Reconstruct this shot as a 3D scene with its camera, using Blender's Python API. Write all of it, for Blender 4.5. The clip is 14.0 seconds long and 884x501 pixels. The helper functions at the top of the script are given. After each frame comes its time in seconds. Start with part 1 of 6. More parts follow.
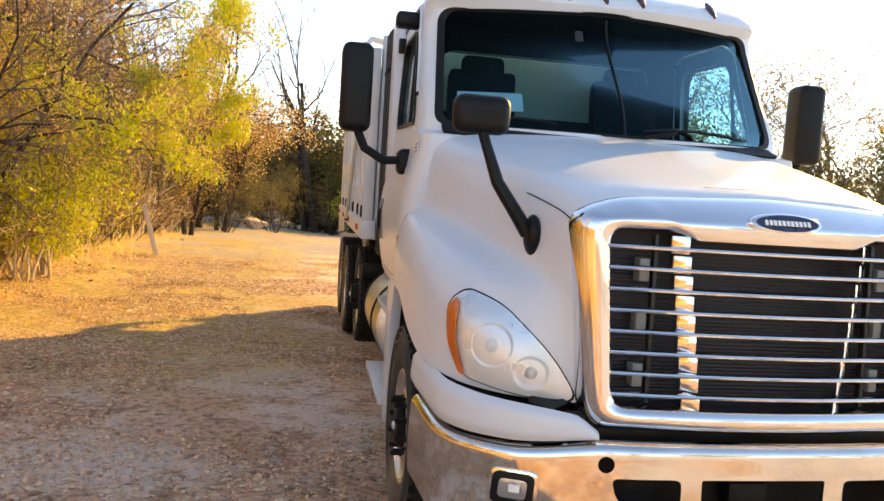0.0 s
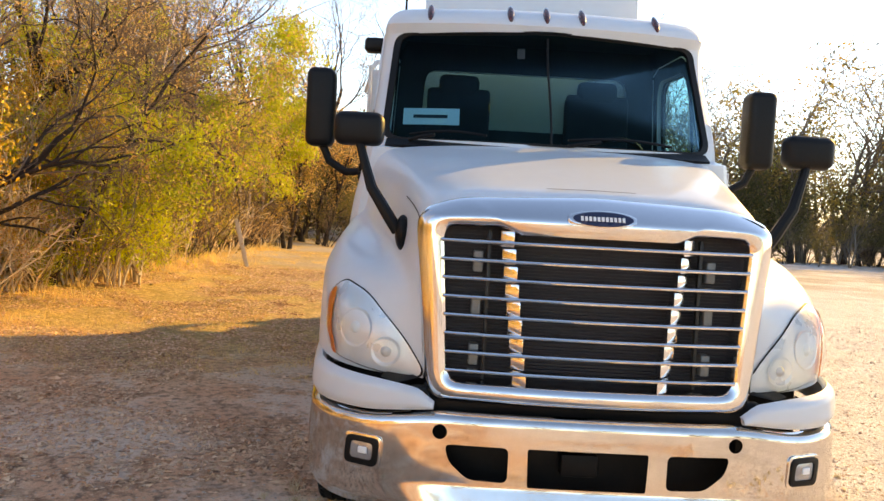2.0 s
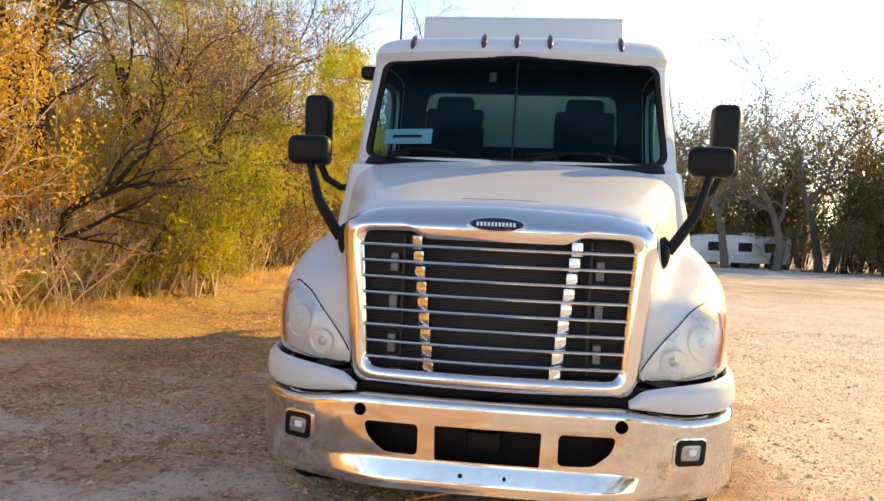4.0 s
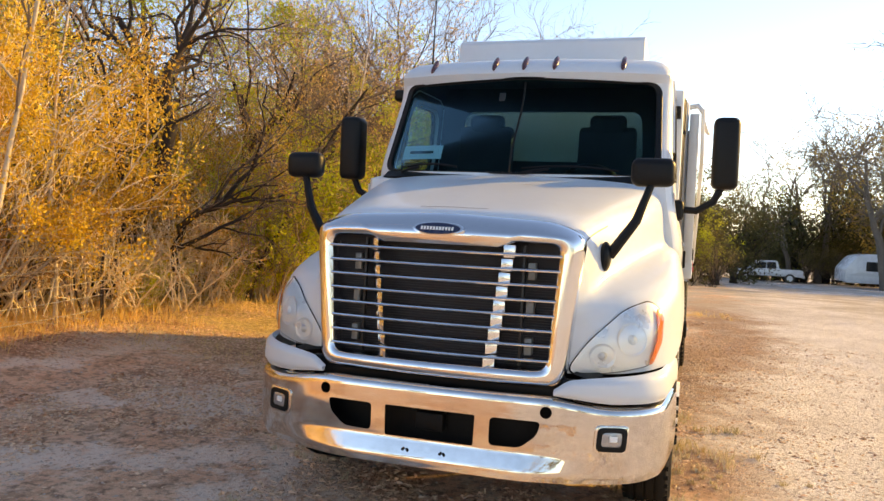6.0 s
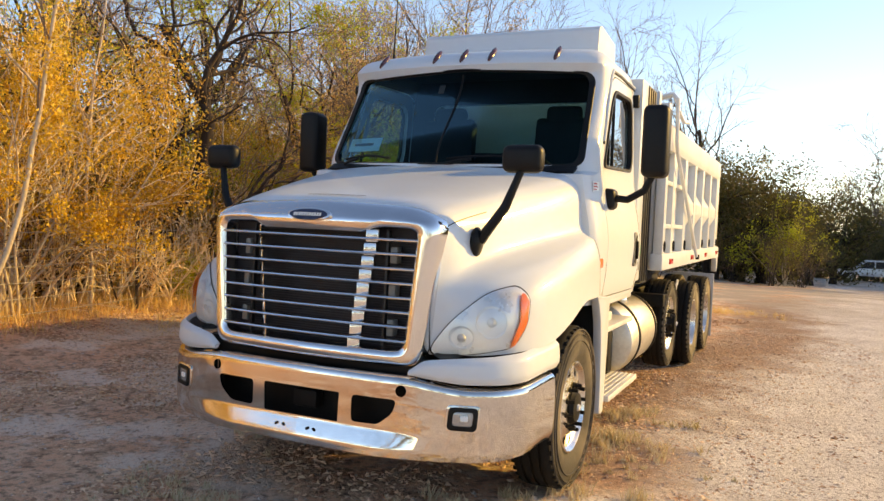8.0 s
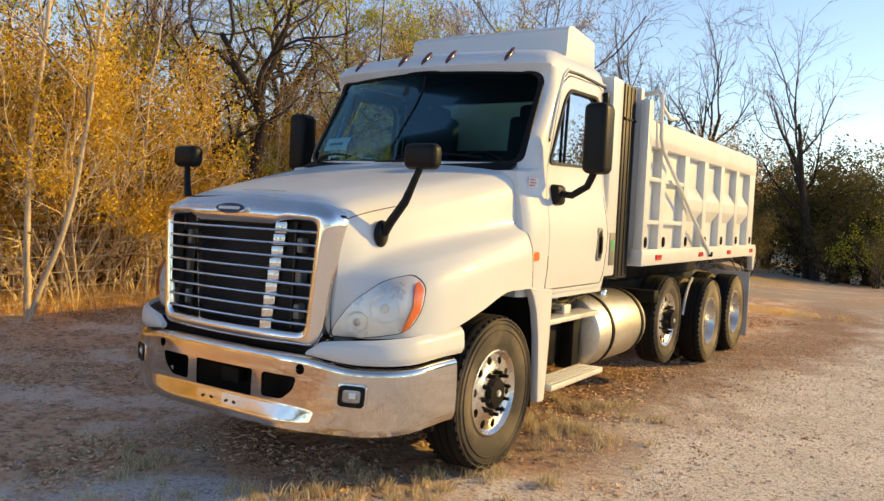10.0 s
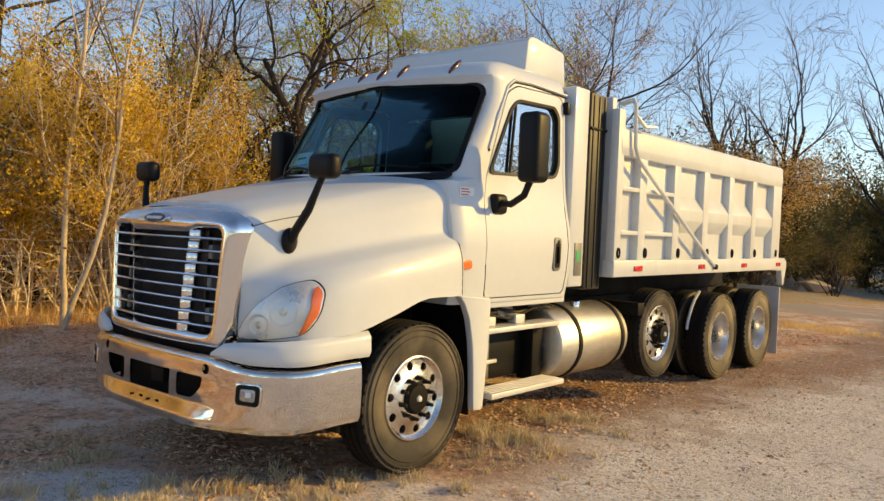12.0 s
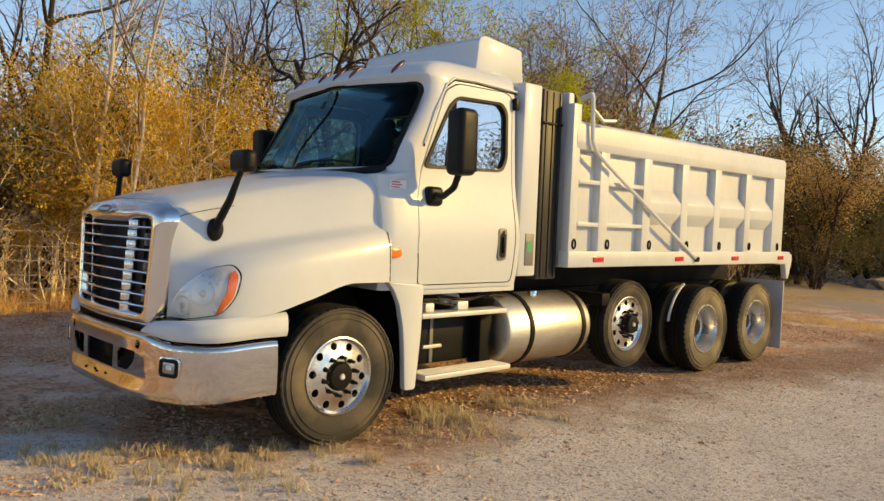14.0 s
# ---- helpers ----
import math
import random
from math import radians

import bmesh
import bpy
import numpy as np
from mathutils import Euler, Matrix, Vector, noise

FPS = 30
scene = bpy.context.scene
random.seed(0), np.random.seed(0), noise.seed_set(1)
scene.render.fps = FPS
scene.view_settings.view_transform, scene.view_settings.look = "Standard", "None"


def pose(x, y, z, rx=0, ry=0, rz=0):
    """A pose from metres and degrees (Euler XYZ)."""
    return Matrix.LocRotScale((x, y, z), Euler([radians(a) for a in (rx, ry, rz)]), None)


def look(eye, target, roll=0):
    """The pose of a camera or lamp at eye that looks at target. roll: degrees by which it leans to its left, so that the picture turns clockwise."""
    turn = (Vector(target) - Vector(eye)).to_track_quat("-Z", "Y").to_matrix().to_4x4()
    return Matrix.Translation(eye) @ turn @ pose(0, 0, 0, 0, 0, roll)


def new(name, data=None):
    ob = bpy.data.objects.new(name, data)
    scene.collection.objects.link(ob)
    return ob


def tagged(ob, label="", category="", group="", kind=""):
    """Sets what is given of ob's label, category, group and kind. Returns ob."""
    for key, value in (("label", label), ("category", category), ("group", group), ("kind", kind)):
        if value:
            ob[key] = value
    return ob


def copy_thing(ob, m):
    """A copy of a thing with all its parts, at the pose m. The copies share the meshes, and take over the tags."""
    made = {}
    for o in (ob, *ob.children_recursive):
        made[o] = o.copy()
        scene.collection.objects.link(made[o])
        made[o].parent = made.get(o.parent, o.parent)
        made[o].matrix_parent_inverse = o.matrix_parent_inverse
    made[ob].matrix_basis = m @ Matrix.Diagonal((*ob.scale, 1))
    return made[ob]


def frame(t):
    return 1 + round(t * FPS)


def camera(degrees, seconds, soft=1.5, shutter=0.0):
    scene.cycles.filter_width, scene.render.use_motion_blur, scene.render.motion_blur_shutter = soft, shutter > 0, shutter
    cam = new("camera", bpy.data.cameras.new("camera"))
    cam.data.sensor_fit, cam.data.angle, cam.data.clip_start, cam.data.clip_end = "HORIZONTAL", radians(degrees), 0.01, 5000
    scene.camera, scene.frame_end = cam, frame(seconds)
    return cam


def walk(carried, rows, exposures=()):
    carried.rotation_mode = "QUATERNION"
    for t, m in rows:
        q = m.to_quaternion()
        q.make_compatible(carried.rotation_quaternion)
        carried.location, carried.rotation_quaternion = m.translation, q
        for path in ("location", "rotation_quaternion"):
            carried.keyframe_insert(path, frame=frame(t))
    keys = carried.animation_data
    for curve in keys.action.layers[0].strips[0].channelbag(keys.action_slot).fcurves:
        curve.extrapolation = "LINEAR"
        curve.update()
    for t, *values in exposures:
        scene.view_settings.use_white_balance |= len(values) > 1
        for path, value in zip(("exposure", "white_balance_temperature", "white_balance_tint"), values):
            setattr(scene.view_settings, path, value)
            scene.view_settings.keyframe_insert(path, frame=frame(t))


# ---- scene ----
cam = camera(59.1, 14.0)
PATH = [
    (0, (-1.75, -2.68, 1.745), (-1.411, -0.714, 1.597), 3.7),
    (0.5, (-1.487, -2.872, 1.728), (-1.245, -0.893, 1.574), 3.6),
    (1, (-1.232, -3.029, 1.755), (-1.073, -1.041, 1.602), 3.3),
    (1.5, (-0.934, -3.123, 1.752), (-0.845, -1.13, 1.609), 3.2),
    (2, (-0.702, -3.249, 1.75), (-0.675, -1.253, 1.625), 3.1),
    (2.5, (-0.473, -3.374, 1.758), (-0.504, -1.378, 1.648), 3.0),
    (2.7, (-0.385, -3.408, 1.758), (-0.439, -1.412, 1.652), 3.0),
    (5, (0.693, -3.986, 1.746), (0.285, -2.03, 1.658), 2.2),
    (5.5, (0.989, -4.064, 1.738), (0.486, -2.13, 1.657), 2.5),
    (6, (1.287, -4.012, 1.736), (0.684, -2.106, 1.668), 2.6),
    (6.5, (1.587, -3.922, 1.762), (0.903, -2.044, 1.687), 2.8),
    (7, (1.922, -3.881, 1.709), (1.163, -2.032, 1.639), 2.7),
    (7.5, (2.243, -3.838, 1.738), (1.436, -2.01, 1.658), 2.6),
    (8, (2.549, -3.698, 1.717), (1.704, -1.887, 1.636), 2.5),
    (8.5, (2.824, -3.664, 1.725), (1.942, -1.871, 1.642), 2.7),
    (8.7, (2.961, -3.615, 1.729), (2.051, -1.836, 1.635), 2.6),
    (11, (4.302, -3.103, 1.756), (3.099, -1.507, 1.681), 2.8),
    (11.5, (4.55, -2.869, 1.739), (3.3, -1.309, 1.673), 2.5),
    (12, (4.83, -2.749, 1.72), (3.534, -1.227, 1.661), 2.3),
    (12.5, (5.156, -2.631, 1.722), (3.814, -1.15, 1.665), 2.3),
    (13, (5.448, -2.441, 1.685), (4.062, -1.0, 1.625), 2.2),
    (13.5, (5.693, -2.302, 1.689), (4.277, -0.892, 1.62), 2.3),
    (14, (5.932, -2.206, 1.723), (4.484, -0.829, 1.646), 2.3),
]
EXPOSURES = [(0, 1.96, 8600, 15), (2, 1.72, 8600, 15), (5, 1.50, 8400, 16), (8, 1.14, 7900, 15), (11, 0.76, 7400, 12), (14, 0.50, 7300, 11)]
walk(cam, [(t, look(eye, target, roll)) for t, eye, target, roll in PATH], EXPOSURES)

# ---------------------------------------------------------------- world, sun, exposure
SUN_DIR = Vector((0.735, 0.678, 0.384)).normalized()      # towards the sun
world = bpy.data.worlds.new("sky")
scene.world = world
world.use_nodes = True
wn, wl = world.node_tree.nodes, world.node_tree.links
sky = wn.new("ShaderNodeTexSky")
sky.sky_type = "NISHITA"
sky.sun_disc = False
sky.sun_elevation = math.asin(SUN_DIR.z)
sky.sun_rotation = math.atan2(SUN_DIR.x, SUN_DIR.y)
sky.altitude = 1500.0
sky.air_density, sky.dust_density, sky.ozone_density = 1.0, 0.1, 2.0
wl.new(sky.outputs[0], wn["Background"].inputs[0])
wn["Background"].inputs[1].default_value = 0.135
sun = new("sun", bpy.data.lights.new("sun", "SUN"))
sun.data.energy, sun.data.angle, sun.data.color = 3.0, radians(0.6), (1.0, 0.67, 0.18)
sun.matrix_world = look((30, 30, 15), Vector((30, 30, 15)) - SUN_DIR)


# ---------------------------------------------------------------- materials
def surface(name, base, rough=0.5, metal=0.0, var=0.12, scale=3.0, bump=0.0, bump_scale=60.0, coat=0.0,
            dirt=None, dirt_amount=0.0, dirt_scale=2.0, per_piece=0.0, spec=0.5, stretch=(1, 1, 1)):
    """A node material: a base colour with variation at two scales, optional dirt in patches, relief and a clear coat."""
    m = bpy.data.materials.new(name)
    m.use_nodes = True
    n, l = m.node_tree.nodes, m.node_tree.links
    b = n["Principled BSDF"]
    b.inputs["Metallic"].default_value = metal
    b.inputs["Specular IOR Level"].default_value = spec
    b.inputs["Coat Weight"].default_value = coat
    b.inputs["Coat Roughness"].default_value = 0.10
    co, mp = n.new("ShaderNodeTexCoord"), n.new("ShaderNodeMapping")
    mp.inputs["Scale"].default_value = stretch
    l.new(co.outputs["Object"], mp.inputs[0])
    big, fine = n.new("ShaderNodeTexNoise"), n.new("ShaderNodeTexNoise")
    for t, s in ((big, scale), (fine, scale * 11)):
        t.inputs["Scale"].default_value, t.inputs["Detail"].default_value = s, 5
        l.new(mp.outputs[0], t.inputs["Vector"])
    both = n.new("ShaderNodeMath")
    both.operation = "ADD"
    l.new(big.outputs[0], both.inputs[0]), l.new(fine.outputs[0], both.inputs[1])
    ramp = n.new("ShaderNodeMapRange")
    ramp.inputs["From Min"].default_value, ramp.inputs["From Max"].default_value = 0.6, 1.4
    ramp.inputs["To Min"].default_value, ramp.inputs["To Max"].default_value = 1 - var, 1 + var
    l.new(both.outputs[0], ramp.inputs[0])
    mul = n.new("ShaderNodeVectorMath")
    mul.operation = "SCALE"
    mul.inputs[0].default_value = base
    l.new(ramp.outputs[0], mul.inputs["Scale"])
    colour = mul.outputs[0]
    if per_piece:
        info, r = n.new("ShaderNodeObjectInfo"), n.new("ShaderNodeMapRange")
        r.inputs["To Min"].default_value, r.inputs["To Max"].default_value = 1 - per_piece, 1 + per_piece
        l.new(info.outputs["Random"], r.inputs[0])
        v = n.new("ShaderNodeVectorMath")
        v.operation = "SCALE"
        l.new(colour, v.inputs[0]), l.new(r.outputs[0], v.inputs["Scale"])
        colour = v.outputs[0]
    if dirt:
        spots, cut_off, mix = n.new("ShaderNodeTexNoise"), n.new("ShaderNodeMapRange"), n.new("ShaderNodeMix")
        spots.inputs["Scale"].default_value, spots.inputs["Detail"].default_value = dirt_scale, 9
        l.new(mp.outputs[0], spots.inputs["Vector"])
        cut_off.inputs["From Min"].default_value, cut_off.inputs["From Max"].default_value = 0.48, 0.72
        cut_off.inputs["To Max"].default_value = dirt_amount
        l.new(spots.outputs[0], cut_off.inputs[0])
        mix.data_type = "RGBA"
        l.new(cut_off.outputs[0], mix.inputs[0]), l.new(colour, mix.inputs["A"])
        mix.inputs["B"].default_value = (*dirt, 1)
        colour = mix.outputs["Result"]
    l.new(colour, b.inputs["Base Color"])
    rr = n.new("ShaderNodeMapRange")
    rr.inputs["From Min"].default_value, rr.inputs["From Max"].default_value = 0.3, 0.7
    rr.inputs["To Min"].default_value, rr.inputs["To Max"].default_value = max(0.0, rough - 0.06), min(1.0, rough + 0.10)
    l.new(big.outputs[0], rr.inputs[0]), l.new(rr.outputs[0], b.inputs["Roughness"])
    if bump:
        rel, bp = n.new("ShaderNodeTexNoise"), n.new("ShaderNodeBump")
        rel.inputs["Scale"].default_value, rel.inputs["Detail"].default_value = bump_scale, 6
        l.new(mp.outputs[0], rel.inputs["Vector"])
        bp.inputs["Strength"].default_value, bp.inputs["Distance"].default_value = bump, 0.02
        l.new(rel.outputs[0], bp.inputs["Height"]), l.new(bp.outputs[0], b.inputs["Normal"])
    return m


def glass(name, tint, rough=0.0, index=1.52, gloss=1.0, sheen=(0.8, 0.8, 0.8)):
    """A thin pane: clear with a tint, and mirror-like gloss by Fresnel."""
    m = bpy.data.materials.new(name)
    m.use_nodes = True
    n, l = m.node_tree.nodes, m.node_tree.links
    out = n["Material Output"]
    n.remove(n["Principled BSDF"])
    tr, gl, fr, mx = (n.new(k) for k in ("ShaderNodeBsdfTransparent", "ShaderNodeBsdfGlossy", "ShaderNodeFresnel", "ShaderNodeMixShader"))
    tr.inputs[0].default_value = (*tint, 1)
    gl.inputs["Color"].default_value = (*sheen, 1)
    gl.inputs["Roughness"].default_value = rough
    fr.inputs[0].default_value = index
    part_of = n.new("ShaderNodeMath")
    part_of.operation, part_of.inputs[1].default_value = "MULTIPLY", gloss
    l.new(fr.outputs[0], part_of.inputs[0])
    l.new(part_of.outputs[0], mx.inputs[0]), l.new(tr.outputs[0], mx.inputs[1]), l.new(gl.outputs[0], mx.inputs[2])
    l.new(mx.outputs[0], out.inputs[0])
    return m


def foliage(name, colours, rough=0.55, glow=0.55):
    """Leaves: each leaf takes its own hue from a ramp, and lets light through."""
    m = bpy.data.materials.new(name)
    m.use_nodes = True
    n, l = m.node_tree.nodes, m.node_tree.links
    out, b = n["Material Output"], n["Principled BSDF"]
    geo, info, add, ramp = (n.new(k) for k in ("ShaderNodeNewGeometry", "ShaderNodeObjectInfo", "ShaderNodeMath", "ShaderNodeValToRGB"))
    co, spots = n.new("ShaderNodeTexCoord"), n.new("ShaderNodeTexNoise")
    spots.inputs["Scale"].default_value = 0.9
    l.new(co.outputs["Object"], spots.inputs["Vector"])
    a1, a2 = n.new("ShaderNodeMath"), n.new("ShaderNodeMath")
    a1.operation, a1.inputs[1].default_value = "MULTIPLY", 0.45
    l.new(geo.outputs["Random Per Island"], a1.inputs[0])
    a2.operation, a2.inputs[1].default_value = "MULTIPLY_ADD", 1.3
    a2.inputs[2].default_value = -0.42
    l.new(spots.outputs[0], a2.inputs[0])
    l.new(a1.outputs[0], add.inputs[0]), l.new(a2.outputs[0], add.inputs[1])
    add2 = n.new("ShaderNodeMath")
    add2.operation, add2.inputs[1].default_value = "MULTIPLY_ADD", 0.25
    l.new(info.outputs["Random"], add2.inputs[0]), l.new(add.outputs[0], add2.inputs[2])
    e = ramp.color_ramp.elements
    e[0].color, e[1].color = (*colours[0], 1), (*colours[-1], 1)
    for i, c in enumerate(colours[1:-1], 1):
        e.new(i / (len(colours) - 1)).color = (*c, 1)
    l.new(add2.outputs[0], ramp.inputs[0])
    l.new(ramp.outputs[0], b.inputs["Base Color"])
    b.inputs["Roughness"].default_value = rough
    tl, mx = n.new("ShaderNodeBsdfTranslucent"), n.new("ShaderNodeMixShader")
    l.new(ramp.outputs[0], tl.inputs[0])
    mx.inputs[0].default_value = glow
    l.new(b.outputs[0], mx.inputs[1]), l.new(tl.outputs[0], mx.inputs[2]), l.new(mx.outputs[0], out.inputs[0])
    return m


PAINT = surface("white_paint", (0.62, 0.66, 0.70), 0.42, var=0.025, scale=1.2, coat=0.35, spec=0.3, dirt=(0.55, 0.50, 0.42), dirt_amount=0.05, dirt_scale=1.1)
BED_PAINT = surface("white_bed_paint", (0.64, 0.67, 0.69), 0.42, var=0.05, scale=1.5, bump=0.06, bump_scale=14, dirt=(0.40, 0.33, 0.26), dirt_amount=0.22, dirt_scale=1.8)
CHROME = surface("chrome", (0.80, 0.79, 0.79), 0.065, 1.0, var=0.02, scale=2.0, bump=0.02, bump_scale=6)
BUMPER_CHROME = surface("worn_chrome", (0.74, 0.71, 0.68), 0.06, 1.0, var=0.07, scale=2.2, bump=0.05, bump_scale=3, dirt=(0.30, 0.25, 0.21), dirt_amount=0.22, dirt_scale=3.5)
ALU = surface("polished_aluminium", (0.76, 0.75, 0.73), 0.22, 1.0, var=0.06, scale=5, bump=0.03, bump_scale=30)
TANK_ALU = surface("brushed_tank_aluminium", (0.66, 0.65, 0.61), 0.38, 1.0, var=0.16, scale=3, bump=0.05, bump_scale=40, dirt=(0.26, 0.22, 0.18), dirt_amount=0.4, stretch=(1, 0.25, 1))
STEP_ALU = surface("dull_step_aluminium", (0.66, 0.66, 0.66), 0.45, 0.35, var=0.10, scale=6, bump=0.15, bump_scale=60)
STEEL_RIM = surface("grey_white_steel", (0.72, 0.72, 0.72), 0.27, 0.75, var=0.08, scale=6, dirt=(0.30, 0.25, 0.20), dirt_amount=0.35, dirt_scale=5)
BLACK = surface("black_plastic", (0.005, 0.0053, 0.006), 0.45, spec=0.22, var=0.25, scale=6, bump=0.05, bump_scale=120)
FRAME_BLACK = surface("black_frame_steel", (0.004, 0.004, 0.0043), 0.55, 0.0, spec=0.18, var=0.3, scale=4, bump=0.08, bump_scale=30, dirt=(0.06, 0.045, 0.035), dirt_amount=0.2, dirt_scale=2.5)
TRIM_BROWN = surface("dusty_dark_trim", (0.016, 0.015, 0.014), 0.5, var=0.2, scale=3, bump=0.05, bump_scale=50, dirt=(0.10, 0.08, 0.06), dirt_amount=0.3, stretch=(1, 1, 0.2))
TYRE = surface("tyre_rubber", (0.042, 0.037, 0.031), 0.80, var=0.25, scale=5, bump=0.12, bump_scale=60, dirt=(0.30, 0.24, 0.16), dirt_amount=0.55, dirt_scale=1.8)
PLATE_GREY = surface("dull_grey_plate", (0.20, 0.20, 0.19), 0.5, 0.2, var=0.15, scale=9)
# tread rubber darkened in its colour to stand for the shade on it
SHADED_TREAD = surface("shaded_tread_rubber", (0.012, 0.0115, 0.011), 0.85, spec=0.2, var=0.3, scale=6, bump=0.1, bump_scale=50)
# paler copy for the rear tyres: dust plus sunlight put into the colour
SUNLIT_DUSTY_TYRE = surface("sunlit_dusty_tyre_rubber", (0.13, 0.11, 0.075), 0.85, var=0.25, scale=5, bump=0.12, bump_scale=60, dirt=(0.40, 0.33, 0.21), dirt_amount=0.75, dirt_scale=2.2)
RADIATOR = surface("radiator_fins", (0.040, 0.037, 0.044), 0.6, 0.2, var=0.3, scale=4)
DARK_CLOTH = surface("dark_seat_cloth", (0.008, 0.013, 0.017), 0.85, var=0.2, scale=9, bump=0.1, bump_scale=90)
DASH = surface("grey_dash_plastic", (0.022, 0.023, 0.026), 0.6, var=0.15, scale=6)
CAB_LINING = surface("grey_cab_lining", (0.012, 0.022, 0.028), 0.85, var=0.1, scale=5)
RED_LENS = surface("red_reflector", (0.62, 0.02, 0.02), 0.25, var=0.1, scale=20, coat=0.5)
DARK_RED = surface("smoked_red_lens", (0.07, 0.013, 0.010), 0.22, var=0.1, scale=20, coat=0.6)
AMBER = surface("amber_lens", (0.85, 0.20, 0.03), 0.2, var=0.1, scale=25, coat=0.6)
LAMP_SILVER = surface("lamp_reflector", (0.82, 0.84, 0.86), 0.30, 0.35, var=0.08, scale=9, bump=0.12, bump_scale=18)
FOG_GLASS = surface("fog_lamp_glass", (0.42, 0.44, 0.47), 0.16, 0.6, var=0.15, scale=12, bump=0.2, bump_scale=30)
LENS = glass("lamp_lens", (0.94, 0.96, 0.97), 0.03)
WINDSHIELD = glass("windshield_glass", (0.26, 0.54, 0.63), 0.0, 1.30, 0.22, (0.35, 0.72, 0.85))
REAR_GLASS = glass("rear_glass", (0.85, 0.90, 0.88), 0.0, 1.33, 0.4)
SIDE_GLASS = glass("side_glass", (0.70, 0.80, 0.75), 0.0, 1.45, 0.7)
MIRROR = surface("mirror_glass", (0.85, 0.86, 0.87), 0.03, 1.0, var=0.01)
PAPER = surface("white_paper", (0.82, 0.83, 0.82), 0.7, var=0.04, scale=8)
INK = surface("black_ink", (0.02, 0.02, 0.025), 0.6, var=0.1)
RED_INK = surface("red_ink", (0.5, 0.05, 0.05), 0.6, var=0.1)
GREEN_INK = surface("green_sticker", (0.05, 0.38, 0.16), 0.5, var=0.15, scale=30)
NAVY = surface("navy_enamel", (0.012, 0.02, 0.06), 0.25, var=0.1, coat=0.4)
FLAP = surface("pale_grey_mud_flap", (0.50, 0.51, 0.53), 0.5, var=0.1, scale=3, dirt=(0.3, 0.25, 0.2), dirt_amount=0.4)
BARK_DARK = surface("dark_mesquite_bark", (0.040, 0.028, 0.022), 0.9, var=0.45, scale=4, bump=0.6, bump_scale=26, stretch=(1, 1, 0.35))
BARK_PALE = surface("pale_grey_bark", (0.56, 0.47, 0.36), 0.9, var=0.35, scale=5, bump=0.4, bump_scale=30, stretch=(1, 1, 0.35))
BARK_GREY = surface("grey_oak_bark", (0.17, 0.135, 0.105), 0.9, var=0.35, scale=3, bump=0.5, bump_scale=12, stretch=(1, 1, 0.35))
CANE = surface("dry_cane_stems", (0.90, 0.76, 0.54), 0.85, var=0.3, scale=3, bump=0.2)
TWIG = surface("bare_twigs", (0.21, 0.145, 0.10), 0.9, var=0.35, scale=3)
POST_STEEL = surface("rusty_post_steel", (0.07, 0.05, 0.042), 0.8, 0.2, var=0.4, scale=7, bump=0.2)
WIRE = surface("galvanised_wire", (0.55, 0.52, 0.48), 0.5, 0.7, var=0.2, scale=5)
WEATHERED = surface("weathered_pale_wood", (0.55, 0.48, 0.40), 0.85, var=0.25, scale=6, bump=0.25, stretch=(1, 1, 0.2))
LEAF_GOLD = foliage("golden_leaves", [(0.07, 0.038, 0.012), (0.42, 0.23, 0.03), (0.86, 0.56, 0.05), (0.88, 0.64, 0.09)], glow=0.3)
LEAF_LIME = foliage("yellow_green_leaves", [(0.15, 0.19, 0.015), (0.42, 0.46, 0.02), (0.66, 0.64, 0.03), (0.38, 0.43, 0.03)], glow=0.3)
LEAF_RUST = foliage("rusty_dry_leaves", [(0.07, 0.035, 0.018), (0.52, 0.29, 0.08), (0.84, 0.57, 0.22), (0.62, 0.34, 0.09)], glow=0.35)
LEAF_OLIVE = foliage("olive_leaves", [(0.07, 0.07, 0.022), (0.16, 0.14, 0.04), (0.26, 0.20, 0.05), (0.16, 0.11, 0.04)], glow=0.35)
LEAF_FAR = foliage("brown_far_leaves", [(0.14, 0.11, 0.035), (0.28, 0.21, 0.06), (0.42, 0.31, 0.08), (0.24, 0.17, 0.05)], glow=0.6)
LEAF_DARK = foliage("dark_evergreen_leaves", [(0.035, 0.042, 0.016), (0.075, 0.075, 0.024), (0.13, 0.115, 0.03), (0.08, 0.065, 0.025)], glow=0.45)
STRAW = foliage("dry_grass_blades", [(0.46, 0.31, 0.13), (0.76, 0.54, 0.24), (0.86, 0.65, 0.32), (0.60, 0.43, 0.17)], glow=0.5)
TUFT = foliage("grey_straw_tufts", [(0.26, 0.20, 0.10), (0.50, 0.41, 0.25), (0.74, 0.63, 0.45), (0.40, 0.34, 0.16)], glow=0.25)
LITTER = foliage("fallen_leaves", [(0.12, 0.06, 0.035), (0.50, 0.28, 0.165), (0.90, 0.66, 0.45), (0.40, 0.22, 0.13)], glow=0.1)
PEBBLE = surface("pale_pebbles", (0.52, 0.44, 0.38), 0.95, spec=0.1, var=0.3, scale=7)
CAR_PAINT = surface("white_car_paint", (0.78, 0.78, 0.78), 0.25, var=0.03, coat=0.4)
DARK_GLASS = surface("dark_window", (0.015, 0.017, 0.02), 0.08, var=0.05)


